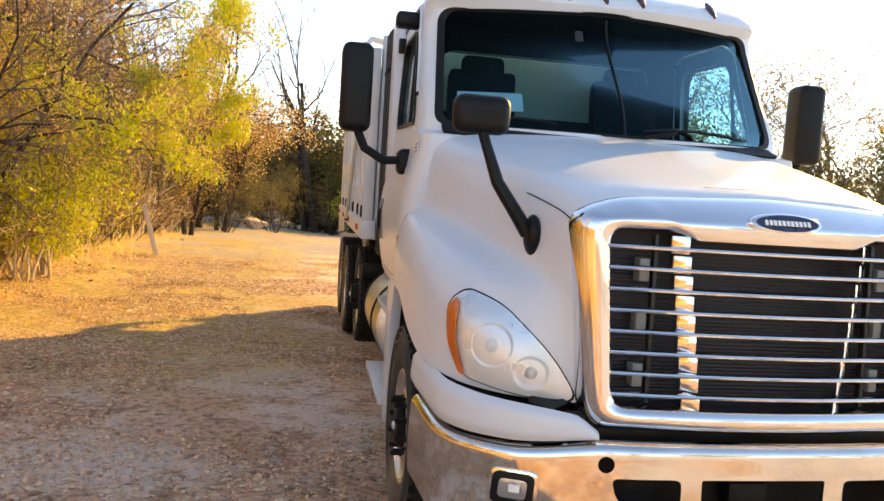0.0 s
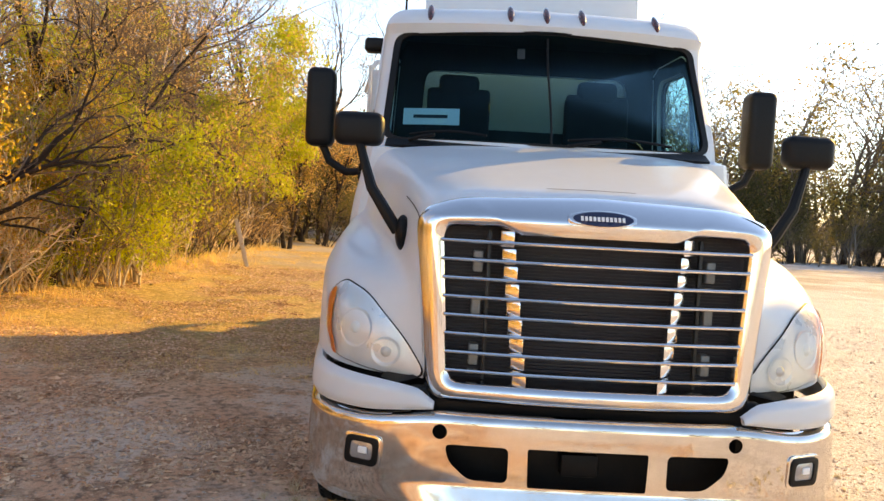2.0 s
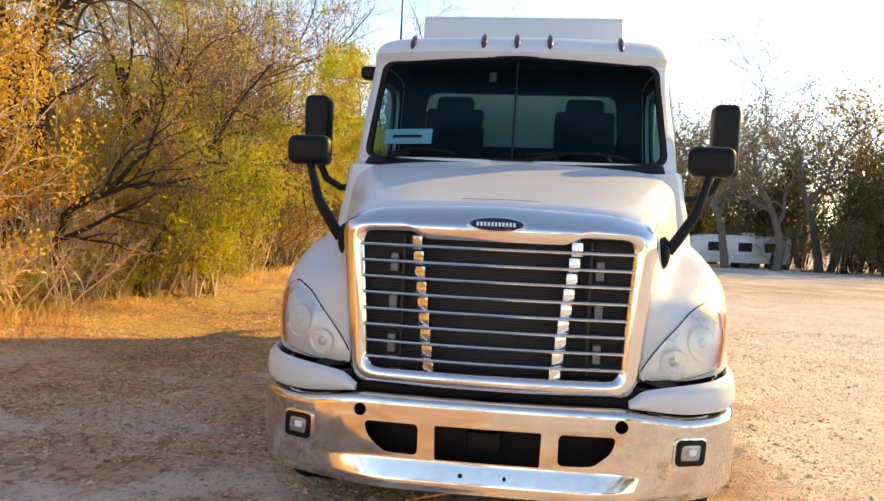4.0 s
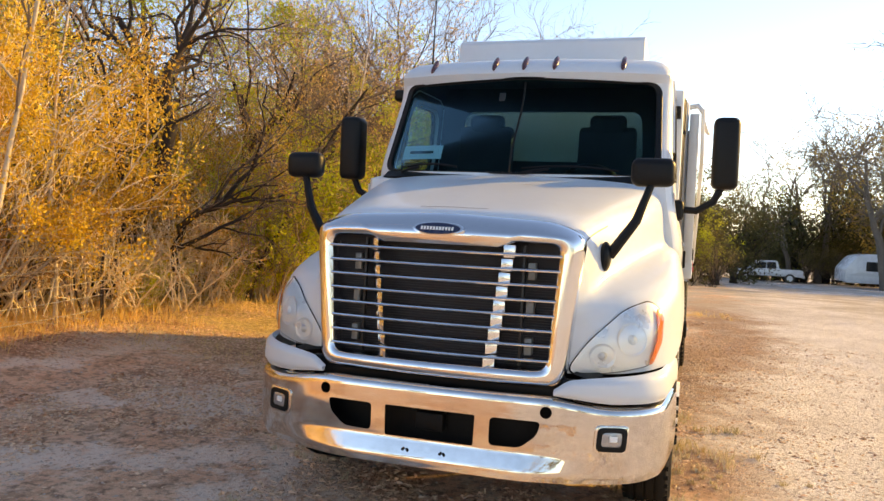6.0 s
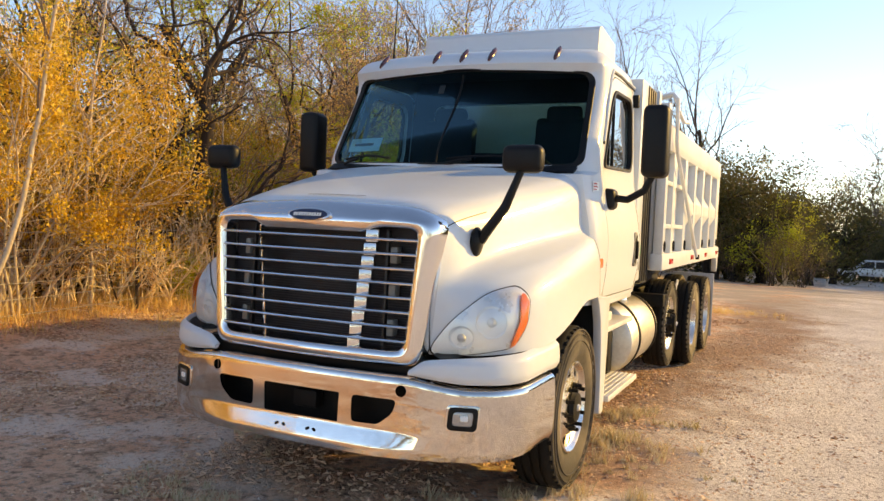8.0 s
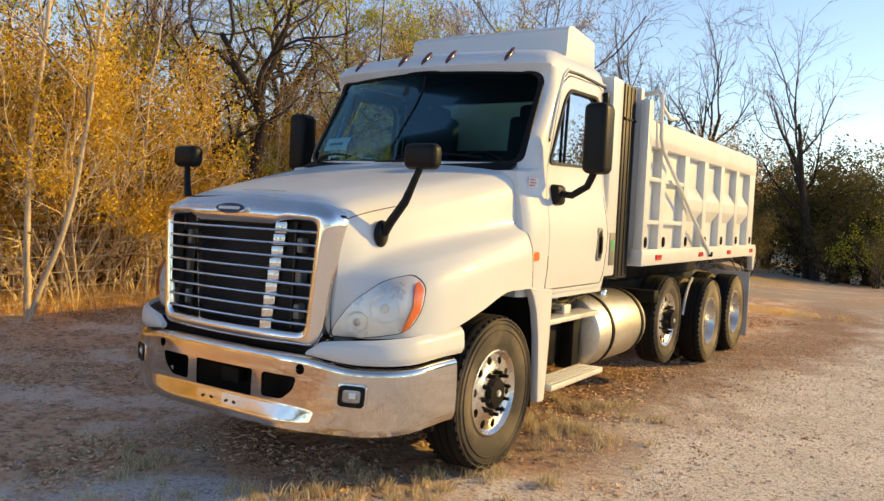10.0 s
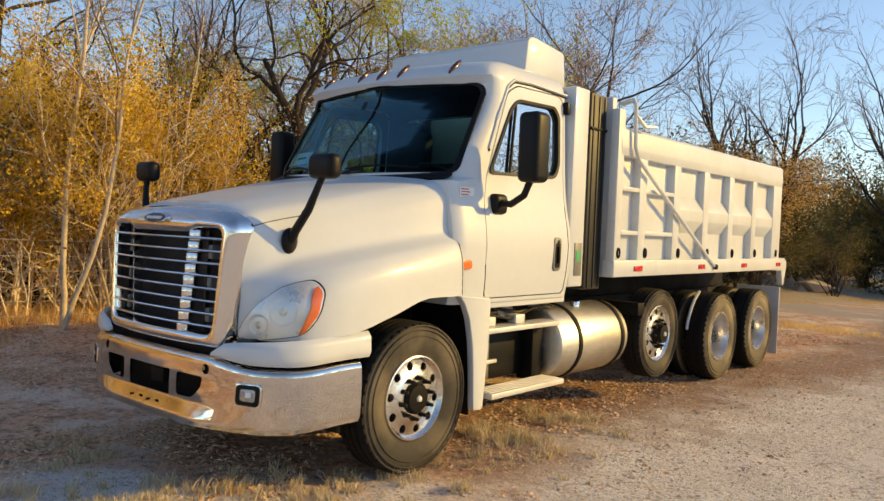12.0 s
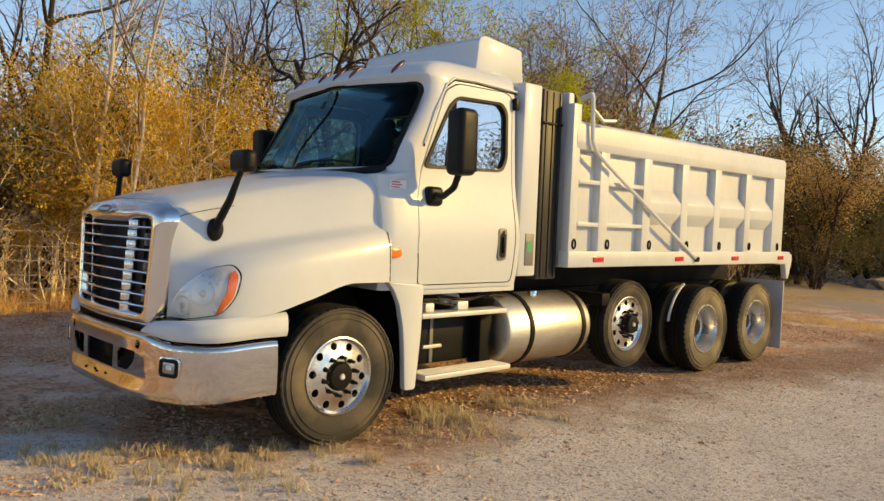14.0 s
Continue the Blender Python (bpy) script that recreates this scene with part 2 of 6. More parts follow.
def ground_material():
    m = bpy.data.materials.new("dirt_and_gravel")
    m.use_nodes = True
    n, l = m.node_tree.nodes, m.node_tree.links
    b = n["Principled BSDF"]
    co, sep = n.new("ShaderNodeTexCoord"), n.new("ShaderNodeSeparateXYZ")
    l.new(co.outputs["Object"], sep.inputs[0])

    def noise_at(scale, detail=6, rough=0.6):
        t = n.new("ShaderNodeTexNoise")
        t.inputs["Scale"].default_value, t.inputs["Detail"].default_value, t.inputs["Roughness"].default_value = scale, detail, rough
        l.new(co.outputs["Object"], t.inputs["Vector"])
        return t.outputs[0]

    def remap(value, a, c, d=0.0, e=1.0):
        r = n.new("ShaderNodeMapRange")
        r.interpolation_type = "SMOOTHSTEP"
        for k, v in zip(("From Min", "From Max", "To Min", "To Max"), (a, c, d, e)):
            r.inputs[k].default_value = v
        l.new(value, r.inputs[0])
        return r.outputs[0]

    def calc(op, p, q):
        r = n.new("ShaderNodeMath")
        r.operation = op
        for i, v in enumerate((p, q)):
            if isinstance(v, (int, float)):
                r.inputs[i].default_value = v
            else:
                l.new(v, r.inputs[i])
        return r.outputs[0]

    def blend(f, p, q):
        r = n.new("ShaderNodeMix")
        r.data_type = "RGBA"
        l.new(f, r.inputs[0])
        for k, v in (("A", p), ("B", q)):
            if isinstance(v, tuple):
                r.inputs[k].default_value = (*v, 1)
            else:
                l.new(v, r.inputs[k])
        return r.outputs["Result"]

    big, mid, fine, grit = noise_at(0.35), noise_at(1.6), noise_at(14), noise_at(70, 4, 0.7)
    dirt = blend(remap(mid, 0.35, 0.65), (0.74, 0.43, 0.27), (0.82, 0.58, 0.41))
    dirt = blend(remap(fine, 0.46, 0.68), dirt, (0.28, 0.18, 0.125))
    dirt = blend(remap(noise_at(3.4, 10, 0.74), 0.50, 0.60, 0.0, 0.5), dirt, (0.27, 0.15, 0.09))
    gravel = blend(remap(mid, 0.3, 0.7), (0.70, 0.65, 0.615), (0.85, 0.80, 0.765))
    gravel = blend(remap(grit, 0.5, 0.72), gravel, (0.24, 0.20, 0.17))
    gravel = blend(remap(noise_at(33, 6, 0.7), 0.51, 0.62, 0.0, 0.8), gravel, (0.30, 0.245, 0.22))
    straw = blend(remap(fine, 0.35, 0.65), (0.66, 0.48, 0.20), (0.40, 0.28, 0.10))
    mott = noise_at(26, 8, 0.75)
    straw = blend(remap(mott, 0.50, 0.62), straw, (0.22, 0.15, 0.06))
    straw = blend(remap(noise_at(5, 8, 0.7), 0.50, 0.62, 0.0, 0.7), straw, (0.30, 0.23, 0.08))
    dirt = blend(remap(mott, 0.57, 0.68), dirt, (0.18, 0.10, 0.065))
    dirt = blend(remap(mott, 0.44, 0.34), dirt, (0.80, 0.61, 0.42))
    dust = remap(noise_at(0.8, 9, 0.66), 0.49, 0.58, 0.0, 0.85)
    dirt = blend(calc("MULTIPLY", dust, remap(mott, 0.62, 0.50)), dirt, (0.84, 0.71, 0.60))
    wob = calc("MULTIPLY_ADD", big, 3.2)
    l.new(sep.outputs["X"], wob.node.inputs[2])
    w2 = calc("MULTIPLY_ADD", mid, 1.4)
    l.new(wob, w2.node.inputs[2])
    ahead = calc("MULTIPLY", calc("MAXIMUM", calc("SUBTRACT", 1.5, sep.outputs["Y"]), 0.0), 1.1)
    behind = calc("MULTIPLY", calc("MAXIMUM", calc("SUBTRACT", sep.outputs["Y"], 6.0), 0.0), -0.30)
    w3 = calc("ADD", w2, calc("ADD", calc("MINIMUM", ahead, 2.0), calc("MAXIMUM", behind, -1.0)))
    lot = remap(w3, 3.4, 4.7)                 # the pale driven lot on the driver's side
    grass = calc("MULTIPLY", remap(w2, 1.8, -0.6), remap(sep.outputs["Y"], 2.5, 7.0))
    soil = calc("MULTIPLY", calc("MULTIPLY", remap(w3, 2.0, 3.0), remap(sep.outputs["Y"], 0.6, 2.2)), remap(fine, 0.25, 0.5, 0.30, 0.80))
    soil = calc("MULTIPLY", soil, remap(sep.outputs["Y"], 22, 14))
    dirt = blend(soil, dirt, (0.27, 0.185, 0.14))
    colour = blend(lot, dirt, gravel)
    colour = blend(calc("MULTIPLY", grass, remap(mid, 0.25, 0.6, 0.45, 1.0)), colour, straw)
    back = calc("MULTIPLY", remap(sep.outputs["Y"], 13, 19), remap(big, 0.35, 0.6))
    colour = blend(back, colour, (0.44, 0.38, 0.32))
    l.new(colour, b.inputs["Base Color"])
    b.inputs["Roughness"].default_value = 0.95
    b.inputs["Specular IOR Level"].default_value = 0.2
    h = calc("ADD", calc("ADD", calc("MULTIPLY", mott, 0.9), calc("MULTIPLY", grit, 0.6)), calc("MULTIPLY", noise_at(9, 8, 0.7), 1.6))
    bp = n.new("ShaderNodeBump")
    bp.inputs["Strength"].default_value, bp.inputs["Distance"].default_value = 0.9, 0.020
    l.new(h, bp.inputs["Height"]), l.new(bp.outputs[0], b.inputs["Normal"])
    return m


GROUND = ground_material()


# ---------------------------------------------------------------- mesh helpers
def part(name, bm, mat, parent=None, label="", angle=32):
    """Links a bmesh as ONE mesh object under a thing or a part."""
    bmesh.ops.recalc_face_normals(bm, faces=bm.faces[:])
    me = bpy.data.meshes.new(name)
    bm.to_mesh(me)
    bm.free()
    return finish(name, me, mat, parent, label, angle)


def finish(name, me, mat, parent=None, label="", angle=32):
    me.materials.clear()
    me.materials.append(mat)
    me.shade_smooth()
    me.set_sharp_from_angle(angle=radians(angle))
    ob = new(name, me)
    if parent:
        ob.parent = parent
    return tagged(ob, label)


def cloud(name, verts, faces, mat, parent=None, label="", smooth=False):
    """Links plain vertex and face arrays as one mesh object."""
    me = bpy.data.meshes.new(name)
    me.from_pydata(verts, [], faces)
    me.materials.append(mat)
    if smooth:
        me.shade_smooth()
    ob = new(name, me)
    if parent:
        ob.parent = parent
    return tagged(ob, label)


def thing(name, at=(0, 0, 0), label="", category="", group="", kind=""):
    ob = new(name)
    ob.empty_display_size = 0.2
    ob.location = at
    return tagged(ob, label, category, group, kind)


def carve(ob, bm_tool, op="DIFFERENCE"):
    """Cuts one mesh by another, and keeps the plain result."""
    bmesh.ops.recalc_face_normals(bm_tool, faces=bm_tool.faces[:])
    me = bpy.data.meshes.new("tool")
    bm_tool.to_mesh(me)
    bm_tool.free()
    tool = new("tool", me)
    md = ob.modifiers.new("cut", "BOOLEAN")
    md.object, md.operation, md.solver = tool, op, "EXACT"
    bpy.context.view_layer.update()
    done = bpy.data.meshes.new_from_object(ob.evaluated_get(bpy.context.evaluated_depsgraph_get()))
    ob.modifiers.clear()
    old = ob.data
    ob.data = done
    bpy.data.meshes.remove(old)
    bpy.data.objects.remove(tool)
    bpy.data.meshes.remove(me)
    done.shade_smooth()
    done.set_sharp_from_angle(angle=radians(32))
    return ob


def box(x0, x1, y0, y1, z0, z1, bevel=0.0, bm=None, seg=2):
    b = bmesh.new()
    bmesh.ops.create_cube(b, size=1, matrix=Matrix.Translation(((x0 + x1) / 2, (y0 + y1) / 2, (z0 + z1) / 2)) @ Matrix.Diagonal((x1 - x0, y1 - y0, z1 - z0, 1)))
    if bevel:
        bmesh.ops.bevel(b, geom=b.edges[:] + b.verts[:], offset=bevel, segments=seg, profile=0.5, affect="EDGES")
    return join(bm, b)


def join(bm, b):
    if bm is None:
        return b
    me = bpy.data.meshes.new("t")
    b.to_mesh(me)
    b.free()
    bm.from_mesh(me)
    bpy.data.meshes.remove(me)
    return bm


def prism(outline, axis, a, c, bm=None, bevel=0.0):
    """A polygon, given by its two coordinates across the axis (in x, y, z order), drawn out from a to c."""
    b = bmesh.new()
    def put(p, h):
        q = list(p)
        q.insert("xyz".index(axis), h)
        return b.verts.new(q)
    lo, hi = [put(p, a) for p in outline], [put(p, c) for p in outline]
    k = len(outline)
    b.faces.new(lo), b.faces.new(hi[::-1])
    for i in range(k):
        b.faces.new((lo[i], hi[i], hi[(i + 1) % k], lo[(i + 1) % k]))
    bmesh.ops.recalc_face_normals(b, faces=b.faces[:])
    if bevel:
        bmesh.ops.bevel(b, geom=b.edges[:], offset=bevel, segments=2, profile=0.5, affect="EDGES")
    return join(bm, b)


def rounded(points, r, n=5):
    """A polygon with its corners rounded."""
    out = []
    k = len(points)
    for i in range(k):
        p, a, c = Vector(points[i]), Vector(points[i - 1]), Vector(points[(i + 1) % k])
        ra = min(r, (a - p).length * 0.45, (c - p).length * 0.45)
        s, e = p + (a - p).normalized() * ra, p + (c - p).normalized() * ra
        for j in range(n + 1):
            t = j / n
            out.append(tuple(s.lerp(p, t).lerp(p.lerp(e, t), t)))
    return out


def sweep(points, radius, seg=8, bm=None, caps=True):
    """A tube along points; radius is a number or one for each point."""
    b = bmesh.new()
    pts = [Vector(p) for p in points]
    rad = radius if isinstance(radius, (list, tuple)) else [radius] * len(pts)
    rings, up = [], None
    for i, p in enumerate(pts):
        d = (pts[min(i + 1, len(pts) - 1)] - pts[max(i - 1, 0)]).normalized()
        if up is None:
            up = Vector((0, 0, 1)) if abs(d.z) < 0.9 else Vector((1, 0, 0))
        side = d.cross(up).normalized()
        up = side.cross(d).normalized()
        rings.append([b.verts.new(p + (side * math.cos(2 * math.pi * j / seg) + up * math.sin(2 * math.pi * j / seg)) * rad[i]) for j in range(seg)])
    for q, r in zip(rings, rings[1:]):
        for j in range(seg):
            b.faces.new((q[j], q[(j + 1) % seg], r[(j + 1) % seg], r[j]))
    if caps:
        b.faces.new(rings[0][::-1]), b.faces.new(rings[-1])
    return join(bm, b)


def lathe(profile, centre, axis="x", seg=48, bm=None, closed=False):
    """Turns (radius, offset along the axis) pairs round the axis."""
    b = bmesh.new()
    c = Vector(centre)
    i0 = "xyz".index(axis)
    rings = []
    for r, h in profile:
        ring = []
        for j in range(seg):
            a = 2 * math.pi * j / seg
            v = [0.0, 0.0, 0.0]
            v[i0], v[(i0 + 1) % 3], v[(i0 + 2) % 3] = h, r * math.cos(a), r * math.sin(a)
            ring.append(b.verts.new(c + Vector(v)))
        rings.append(ring)
    pairs = list(zip(rings, rings[1:])) + ([(rings[-1], rings[0])] if closed else [])
    for q, r in pairs:
        for j in range(seg):
            b.faces.new((q[j], q[(j + 1) % seg], r[(j + 1) % seg], r[j]))
    if not closed:
        for ring, flip in ((rings[0], True), (rings[-1], False)):
            if (ring[0].co - ring[1].co).length > 1e-5:
                b.faces.new(ring[::-1] if flip else ring)
    bmesh.ops.remove_doubles(b, verts=b.verts[:], dist=1e-5)
    bmesh.ops.recalc_face_normals(b, faces=b.faces[:])
    return join(bm, b)


def sheet(f, nu, nv, thick=0.0, bm=None):
    """A surface f(u, v) over the unit square, given a thickness inwards."""
    b = bmesh.new()
    g = [[b.verts.new(f(i / nu, j / nv)) for j in range(nv + 1)] for i in range(nu + 1)]
    for i in range(nu):
        for j in range(nv):
            b.faces.new((g[i][j], g[i + 1][j], g[i + 1][j + 1], g[i][j + 1]))
    bmesh.ops.recalc_face_normals(b, faces=b.faces[:])
    if thick:
        bmesh.ops.solidify(b, geom=b.faces[:], thickness=thick)
        bmesh.ops.recalc_face_normals(b, faces=b.faces[:])
    return join(bm, b)


def spline(xs, ys, x):
    """A smooth curve through points with rising xs."""
    k = len(xs)
    if x <= xs[0]:
        return ys[0]
    if x >= xs[-1]:
        return ys[-1]
    i = max(j for j in range(k - 1) if xs[j] <= x)
    slope = [(ys[j + 1] - ys[j]) / (xs[j + 1] - xs[j]) for j in range(k - 1)]
    def tan(j):
        if j in (0, k - 1):
            return slope[0] if j == 0 else slope[-1]
        a, c = slope[j - 1], slope[j]
        return 0.0 if a * c <= 0 else 2 * a * c / (a + c)
    h = xs[i + 1] - xs[i]
    t = (x - xs[i]) / h
    return ((1 + 2 * t) * (1 - t) ** 2 * ys[i] + t * (1 - t) ** 2 * h * tan(i) + t * t * (3 - 2 * t) * ys[i + 1] + t * t * (t - 1) * h * tan(i + 1))


# ---------------------------------------------------------------- ground
def step01(a, c, x):
    t = min(1.0, max(0.0, (x - a) / (c - a)))
    return t * t * (3 - 2 * t)


def ground_z(x, y):
    far = step01(14, 30, y) * step01(-10, 1, x) * -0.037 * max(0.0, min(y, 120) - 16)
    rise = 0.20 * step01(-4.2, -7.2, x) * (1 - 0.7 * step01(9, 20, y))
    return far + rise


def ground_top(x, y):
    """The ground with its small humps."""
    z = ground_z(x, y)
    if abs(x) < 12 and -8 < y < 20:
        wear = step01(1.0, 4.0, abs(x))
        z += 0.020 * noise.noise((x * 0.9, y * 0.9, 3.0)) * wear + 0.014 * noise.noise((x * 3.1, y * 3.1, 8.0)) + 0.006 * noise.noise((x * 7.3, y * 7.3, 2.0)) - 0.012
    return z


def build_ground():
    def axis(lo, hi, a, c, d):
        inner = np.arange(a, c + 1e-6, d)
        left = a - np.cumsum(np.geomspace(d * 1.3, (a - lo) / 3.2, 22))
        right = c + np.cumsum(np.geomspace(d * 1.3, (hi - c) / 3.2, 22))
        return np.concatenate([left[::-1], inner, right])
    xs, ys = axis(-900, 900, -9, 9, 0.12), axis(-900, 900, -5, 16, 0.12)
    verts = []
    for y in ys:
        for x in xs:
            verts.append((x, y, ground_top(x, y)))
    w = len(xs)
    faces = [(j * w + i, j * w + i + 1, (j + 1) * w + i + 1, (j + 1) * w + i) for j in range(len(ys) - 1) for i in range(w - 1)]
    ob = cloud("ground", verts, faces, GROUND, smooth=True)
    return tagged(ob, "dusty dirt and pale gravel lot with dry patches", "ground", kind="structure")


build_ground()


# ================================================================ the dump truck
truck = thing("dump_truck", (0, 0, 0), "white dump truck with chrome grille and bumper, parked on dirt", "truck")

# ---- hood and fenders in one skin
HOOD_Y = (0.05, 0.16, 0.34, 0.60, 0.95, 1.35, 1.70)
HOOD_X = (
    (0.00, 0.00, 0.00, 0.00, 0.00, 0.00, 0.00),
    (0.40, 0.42, 0.44, 0.47, 0.51, 0.55, 0.60),
    (0.69, 0.71, 0.74, 0.79, 0.86, 0.94, 1.02),
    (0.755, 0.775, 0.805, 0.86, 0.94, 1.03, 1.10),
    (0.745, 0.79, 0.845, 0.92, 1.00, 1.08, 1.135),
    (0.725, 0.86, 1.00, 1.115, 1.18, 1.21, 1.215),
    (0.705, 0.94, 1.12, 1.215, 1.262, 1.268, 1.256),
    (0.69, 0.96, 1.145, 1.235, 1.275, 1.280, 1.264),
)
HOOD_Z = (
    (1.765, 1.815, 1.855, 1.91, 1.985, 2.06, 2.115),
    (1.755, 1.808, 1.85, 1.90, 1.97, 2.045, 2.10),
    (1.71, 1.755, 1.795, 1.845, 1.915, 1.99, 2.05),
    (1.60, 1.645, 1.685, 1.735, 1.80, 1.88, 1.95),
    (1.38, 1.42, 1.465, 1.515, 1.575, 1.64, 1.70),
    (1.24, 1.30, 1.385, 1.45, 1.515, 1.565, 1.60),
    (1.10, 1.15, 1.235, 1.32, 1.38, 1.42, 1.45),
    (0.97, 0.98, 1.00, 1.02, 1.12, 1.228, 1.226),
)


def hood_point(u, v):
    """u runs from one side over the top to the other, v from the nose to the windshield."""
    s = u * 2 - 1
    a = abs(s) * 7
    rear = 1.70 - 0.115 * max(0.0, 1 - (a / 2.2) ** 2)
    y = 0.05 + (rear - 0.05) * v + 0.09 * (1 - v) ** 7
    key = 0.05 + 1.65 * v
    x = spline(range(8), [spline(HOOD_Y, r, key) for r in HOOD_X], a)
    z = spline(range(8), [spline(HOOD_Y, r, key) for r in HOOD_Z], a)
    return Vector((math.copysign(x, s), y, z))


hood = part("hood", sheet(hood_point, 96, 44, 0.022), PAINT, truck, "white one-piece hood with flared fenders", 50)



def on_hood(p, way, off=0.0):
    """The point where a ray meets the hood, lifted off it."""
    hit, q, nrm, _ = hood.ray_cast(Vector(p), Vector(way).normalized())
    return q + nrm * off if hit else None


# seam lines and the slit on the hood
def hood_strip(name, pts, width, mat):
    bm = bmesh.new()
    rows = []
    for u, v, du, dv in pts:
        a, c = hood_point(u - du * width, v - dv * width), hood_point(u + du * width, v + dv * width)
        rows.append((bm.verts.new(a + Vector((0, -0.003, 0.006))), bm.verts.new(c + Vector((0, -0.003, 0.006)))))
    for q, r in zip(rows, rows[1:]):
        bm.faces.new((q[0], q[1], r[1], r[0]))
    return part(name, bm, mat, hood)


hood_strip("vent_slit", [(0.5 + 0.032 * (i - 4) / 4, 0.10, 0, 1) for i in range(9)], 0.003, BLACK)

for sx in (-1, 1):
    hood_strip("hood_seam", [(0.5 + sx * 2.75 / 14, 0.01 + 0.30 * i / 12, 1, 0) for i in range(13)], 0.0014, BLACK)

for sx in (-1, 1):
    hood_strip("cowl_seam", [(0.5 + sx * (0.5 - 0.25 * i / 16), 0.994, 0, 1) for i in range(17)], 0.0035, BLACK)

# ---- chrome grille surround
def nose(bm):
    """Bows the flat grille work like the nose of the hood."""
    for vtx in bm.verts:
        x, z = vtx.co.x, vtx.co.z
        vtx.co.y += 0.07 * (abs(x) / 0.75) ** 2 + 0.55 * max(0.0, z - 1.69) + 0.03 * (z - 1.3)
    return bm


outer = rounded([(-0.70, 0.900), (0.70, 0.900), (0.775, 1.71), (0.60, 1.775), (0.0, 1.80), (-0.60, 1.775), (-0.775, 1.71)], 0.08, 6)
inner = rounded([(-0.608, 0.992), (0.608, 0.992), (0.656, 1.655), (0.40, 1.658), (0.345, 1.628), (-0.345, 1.628), (-0.40, 1.658), (-0.656, 1.655)], 0.06, 6)
def reach(loop, ang, c=(0.0, 1.32)):
    """How far a polygon lies from c in one direction."""
    d = Vector((math.cos(ang), math.sin(ang)))
    best = 0.0
    for k in range(len(loop)):
        p, q = Vector(loop[k - 1]) - Vector(c), Vector(loop[k]) - Vector(c)
        e = q - p
        det = d.x * e.y - d.y * e.x
        if abs(det) > 1e-9:
            t, w = (p.x * e.y - p.y * e.x) / det, (p.x * d.y - p.y * d.x) / det
            if t > 0 and -1e-6 <= w <= 1 + 1e-6:
                best = max(best, t)
    return Vector((c[0], c[1])) + d * best


bm = bmesh.new()
rings = []
for k in range(240):
    ang = k * math.tau / 240
    po, pi = reach(outer, ang), reach(inner, ang)
    ring = [bm.verts.new((po.x, 0.16, po.y))]
    for m in range(11):
        f = m / 10
        q = po.lerp(pi, f)
        ring.append(bm.verts.new((q.x, 0.055 - 0.085 * math.sin(math.pi * (0.06 + 0.80 * f)) ** 0.45 - 0.012 * f, q.y)))
    ring.append(bm.verts.new((pi.x, 0.08, pi.y)))
    rings.append(ring)
for k in range(240):
    q, r = rings[k - 1], rings[k]
    for m in range(len(q) - 1):
        bm.faces.new((q[m], q[m + 1], r[m + 1], r[m]))
surround = part("grille_surround", nose(bm), CHROME, truck, "bright chrome grille surround", 50)

radiator = part("radiator_core", nose(box(-0.66, 0.66, 0.10, 0.13, 0.95, 1.68)), RADIATOR, truck, "black radiator behind the grille")
bm = bmesh.new()
for i in range(46):
    box(-0.62, 0.62, 0.090, 0.104, 0.99 + i * 0.0145, 0.994 + i * 0.0145, bm=bm)
tagged(part("fin_screen", nose(bm), RADIATOR, radiator), kind="stuff")
for sx in (-1, 1):
    for k in range(3):
        part("grille_bracket", nose(box(sx * 0.50 - 0.02, sx * 0.50 + 0.02, 0.03, 0.09, 1.06 + k * 0.2, 1.15 + k * 0.2, 0.006)), PLATE_GREY, surround)
    part("grille_post", nose(box(sx * 0.455 - 0.008, sx * 0.455 + 0.008, 0.04, 0.07, 1.0, 1.64, 0.003)), TRIM_BROWN, surround)
for i in range(8):
    z = 1.592 - 0.0785 * i
    half = 0.612 + (z - 0.985) / 0.68 * 0.058
    bm = sweep([(-half + 2 * half * k / 20, 0.0, z) for k in range(21)], 1.0, 10)
    for vtx in bm.verts:
        vtx.co.y = (vtx.co.y) * 0.017 - 0.012
        vtx.co.z = z + (vtx.co.z - z) * 0.0105
    part("grille_bar", nose(bm), CHROME, surround, "thin chrome bar")
for sx in (-1, 1):
    bm = bmesh.new()
    for k in range(9):
        z0, z1 = 0.985 + 0.0735 * k, 0.985 + 0.0735 * (k + 1) - 0.005
        xa = 0.298 + 0.010 * (k + 0.5)
        prism([(sx * (xa - 0.026), -0.022), (sx * (xa + 0.030), 0.012), (sx * (xa + 0.030), 0.05), (sx * (xa - 0.026), 0.05)], "z", z0, z1, bm, 0.004)
    part("grille_upright", nose(bm), CHROME, surround, "chrome grille upright")

# ---- badge: chrome oval, dark field, plain pale band
bm = prism([(0.145 * math.cos(a) * (1 if abs(math.cos(a)) > 0.3 else 1), 1.712 + 0.036 * math.sin(a)) for a in [i * math.tau / 40 for i in range(40)]], "y", -0.062, -0.02, None, 0.006)
badge = part("badge", nose(bm), CHROME, truck, "chrome oval badge with a dark field")
part("badge_field", nose(prism([(0.126 * math.cos(a), 1.713 + 0.029 * math.sin(a)) for a in [i * math.tau / 40 for i in range(40)]], "y", -0.067, -0.058)), NAVY, badge)
for k in range(11):
    part("badge_mark", nose(box(-0.094 + 0.0172 * k, -0.083 + 0.0172 * k, -0.071, -0.064, 1.703, 1.722, 0.001)), PAPER, badge)

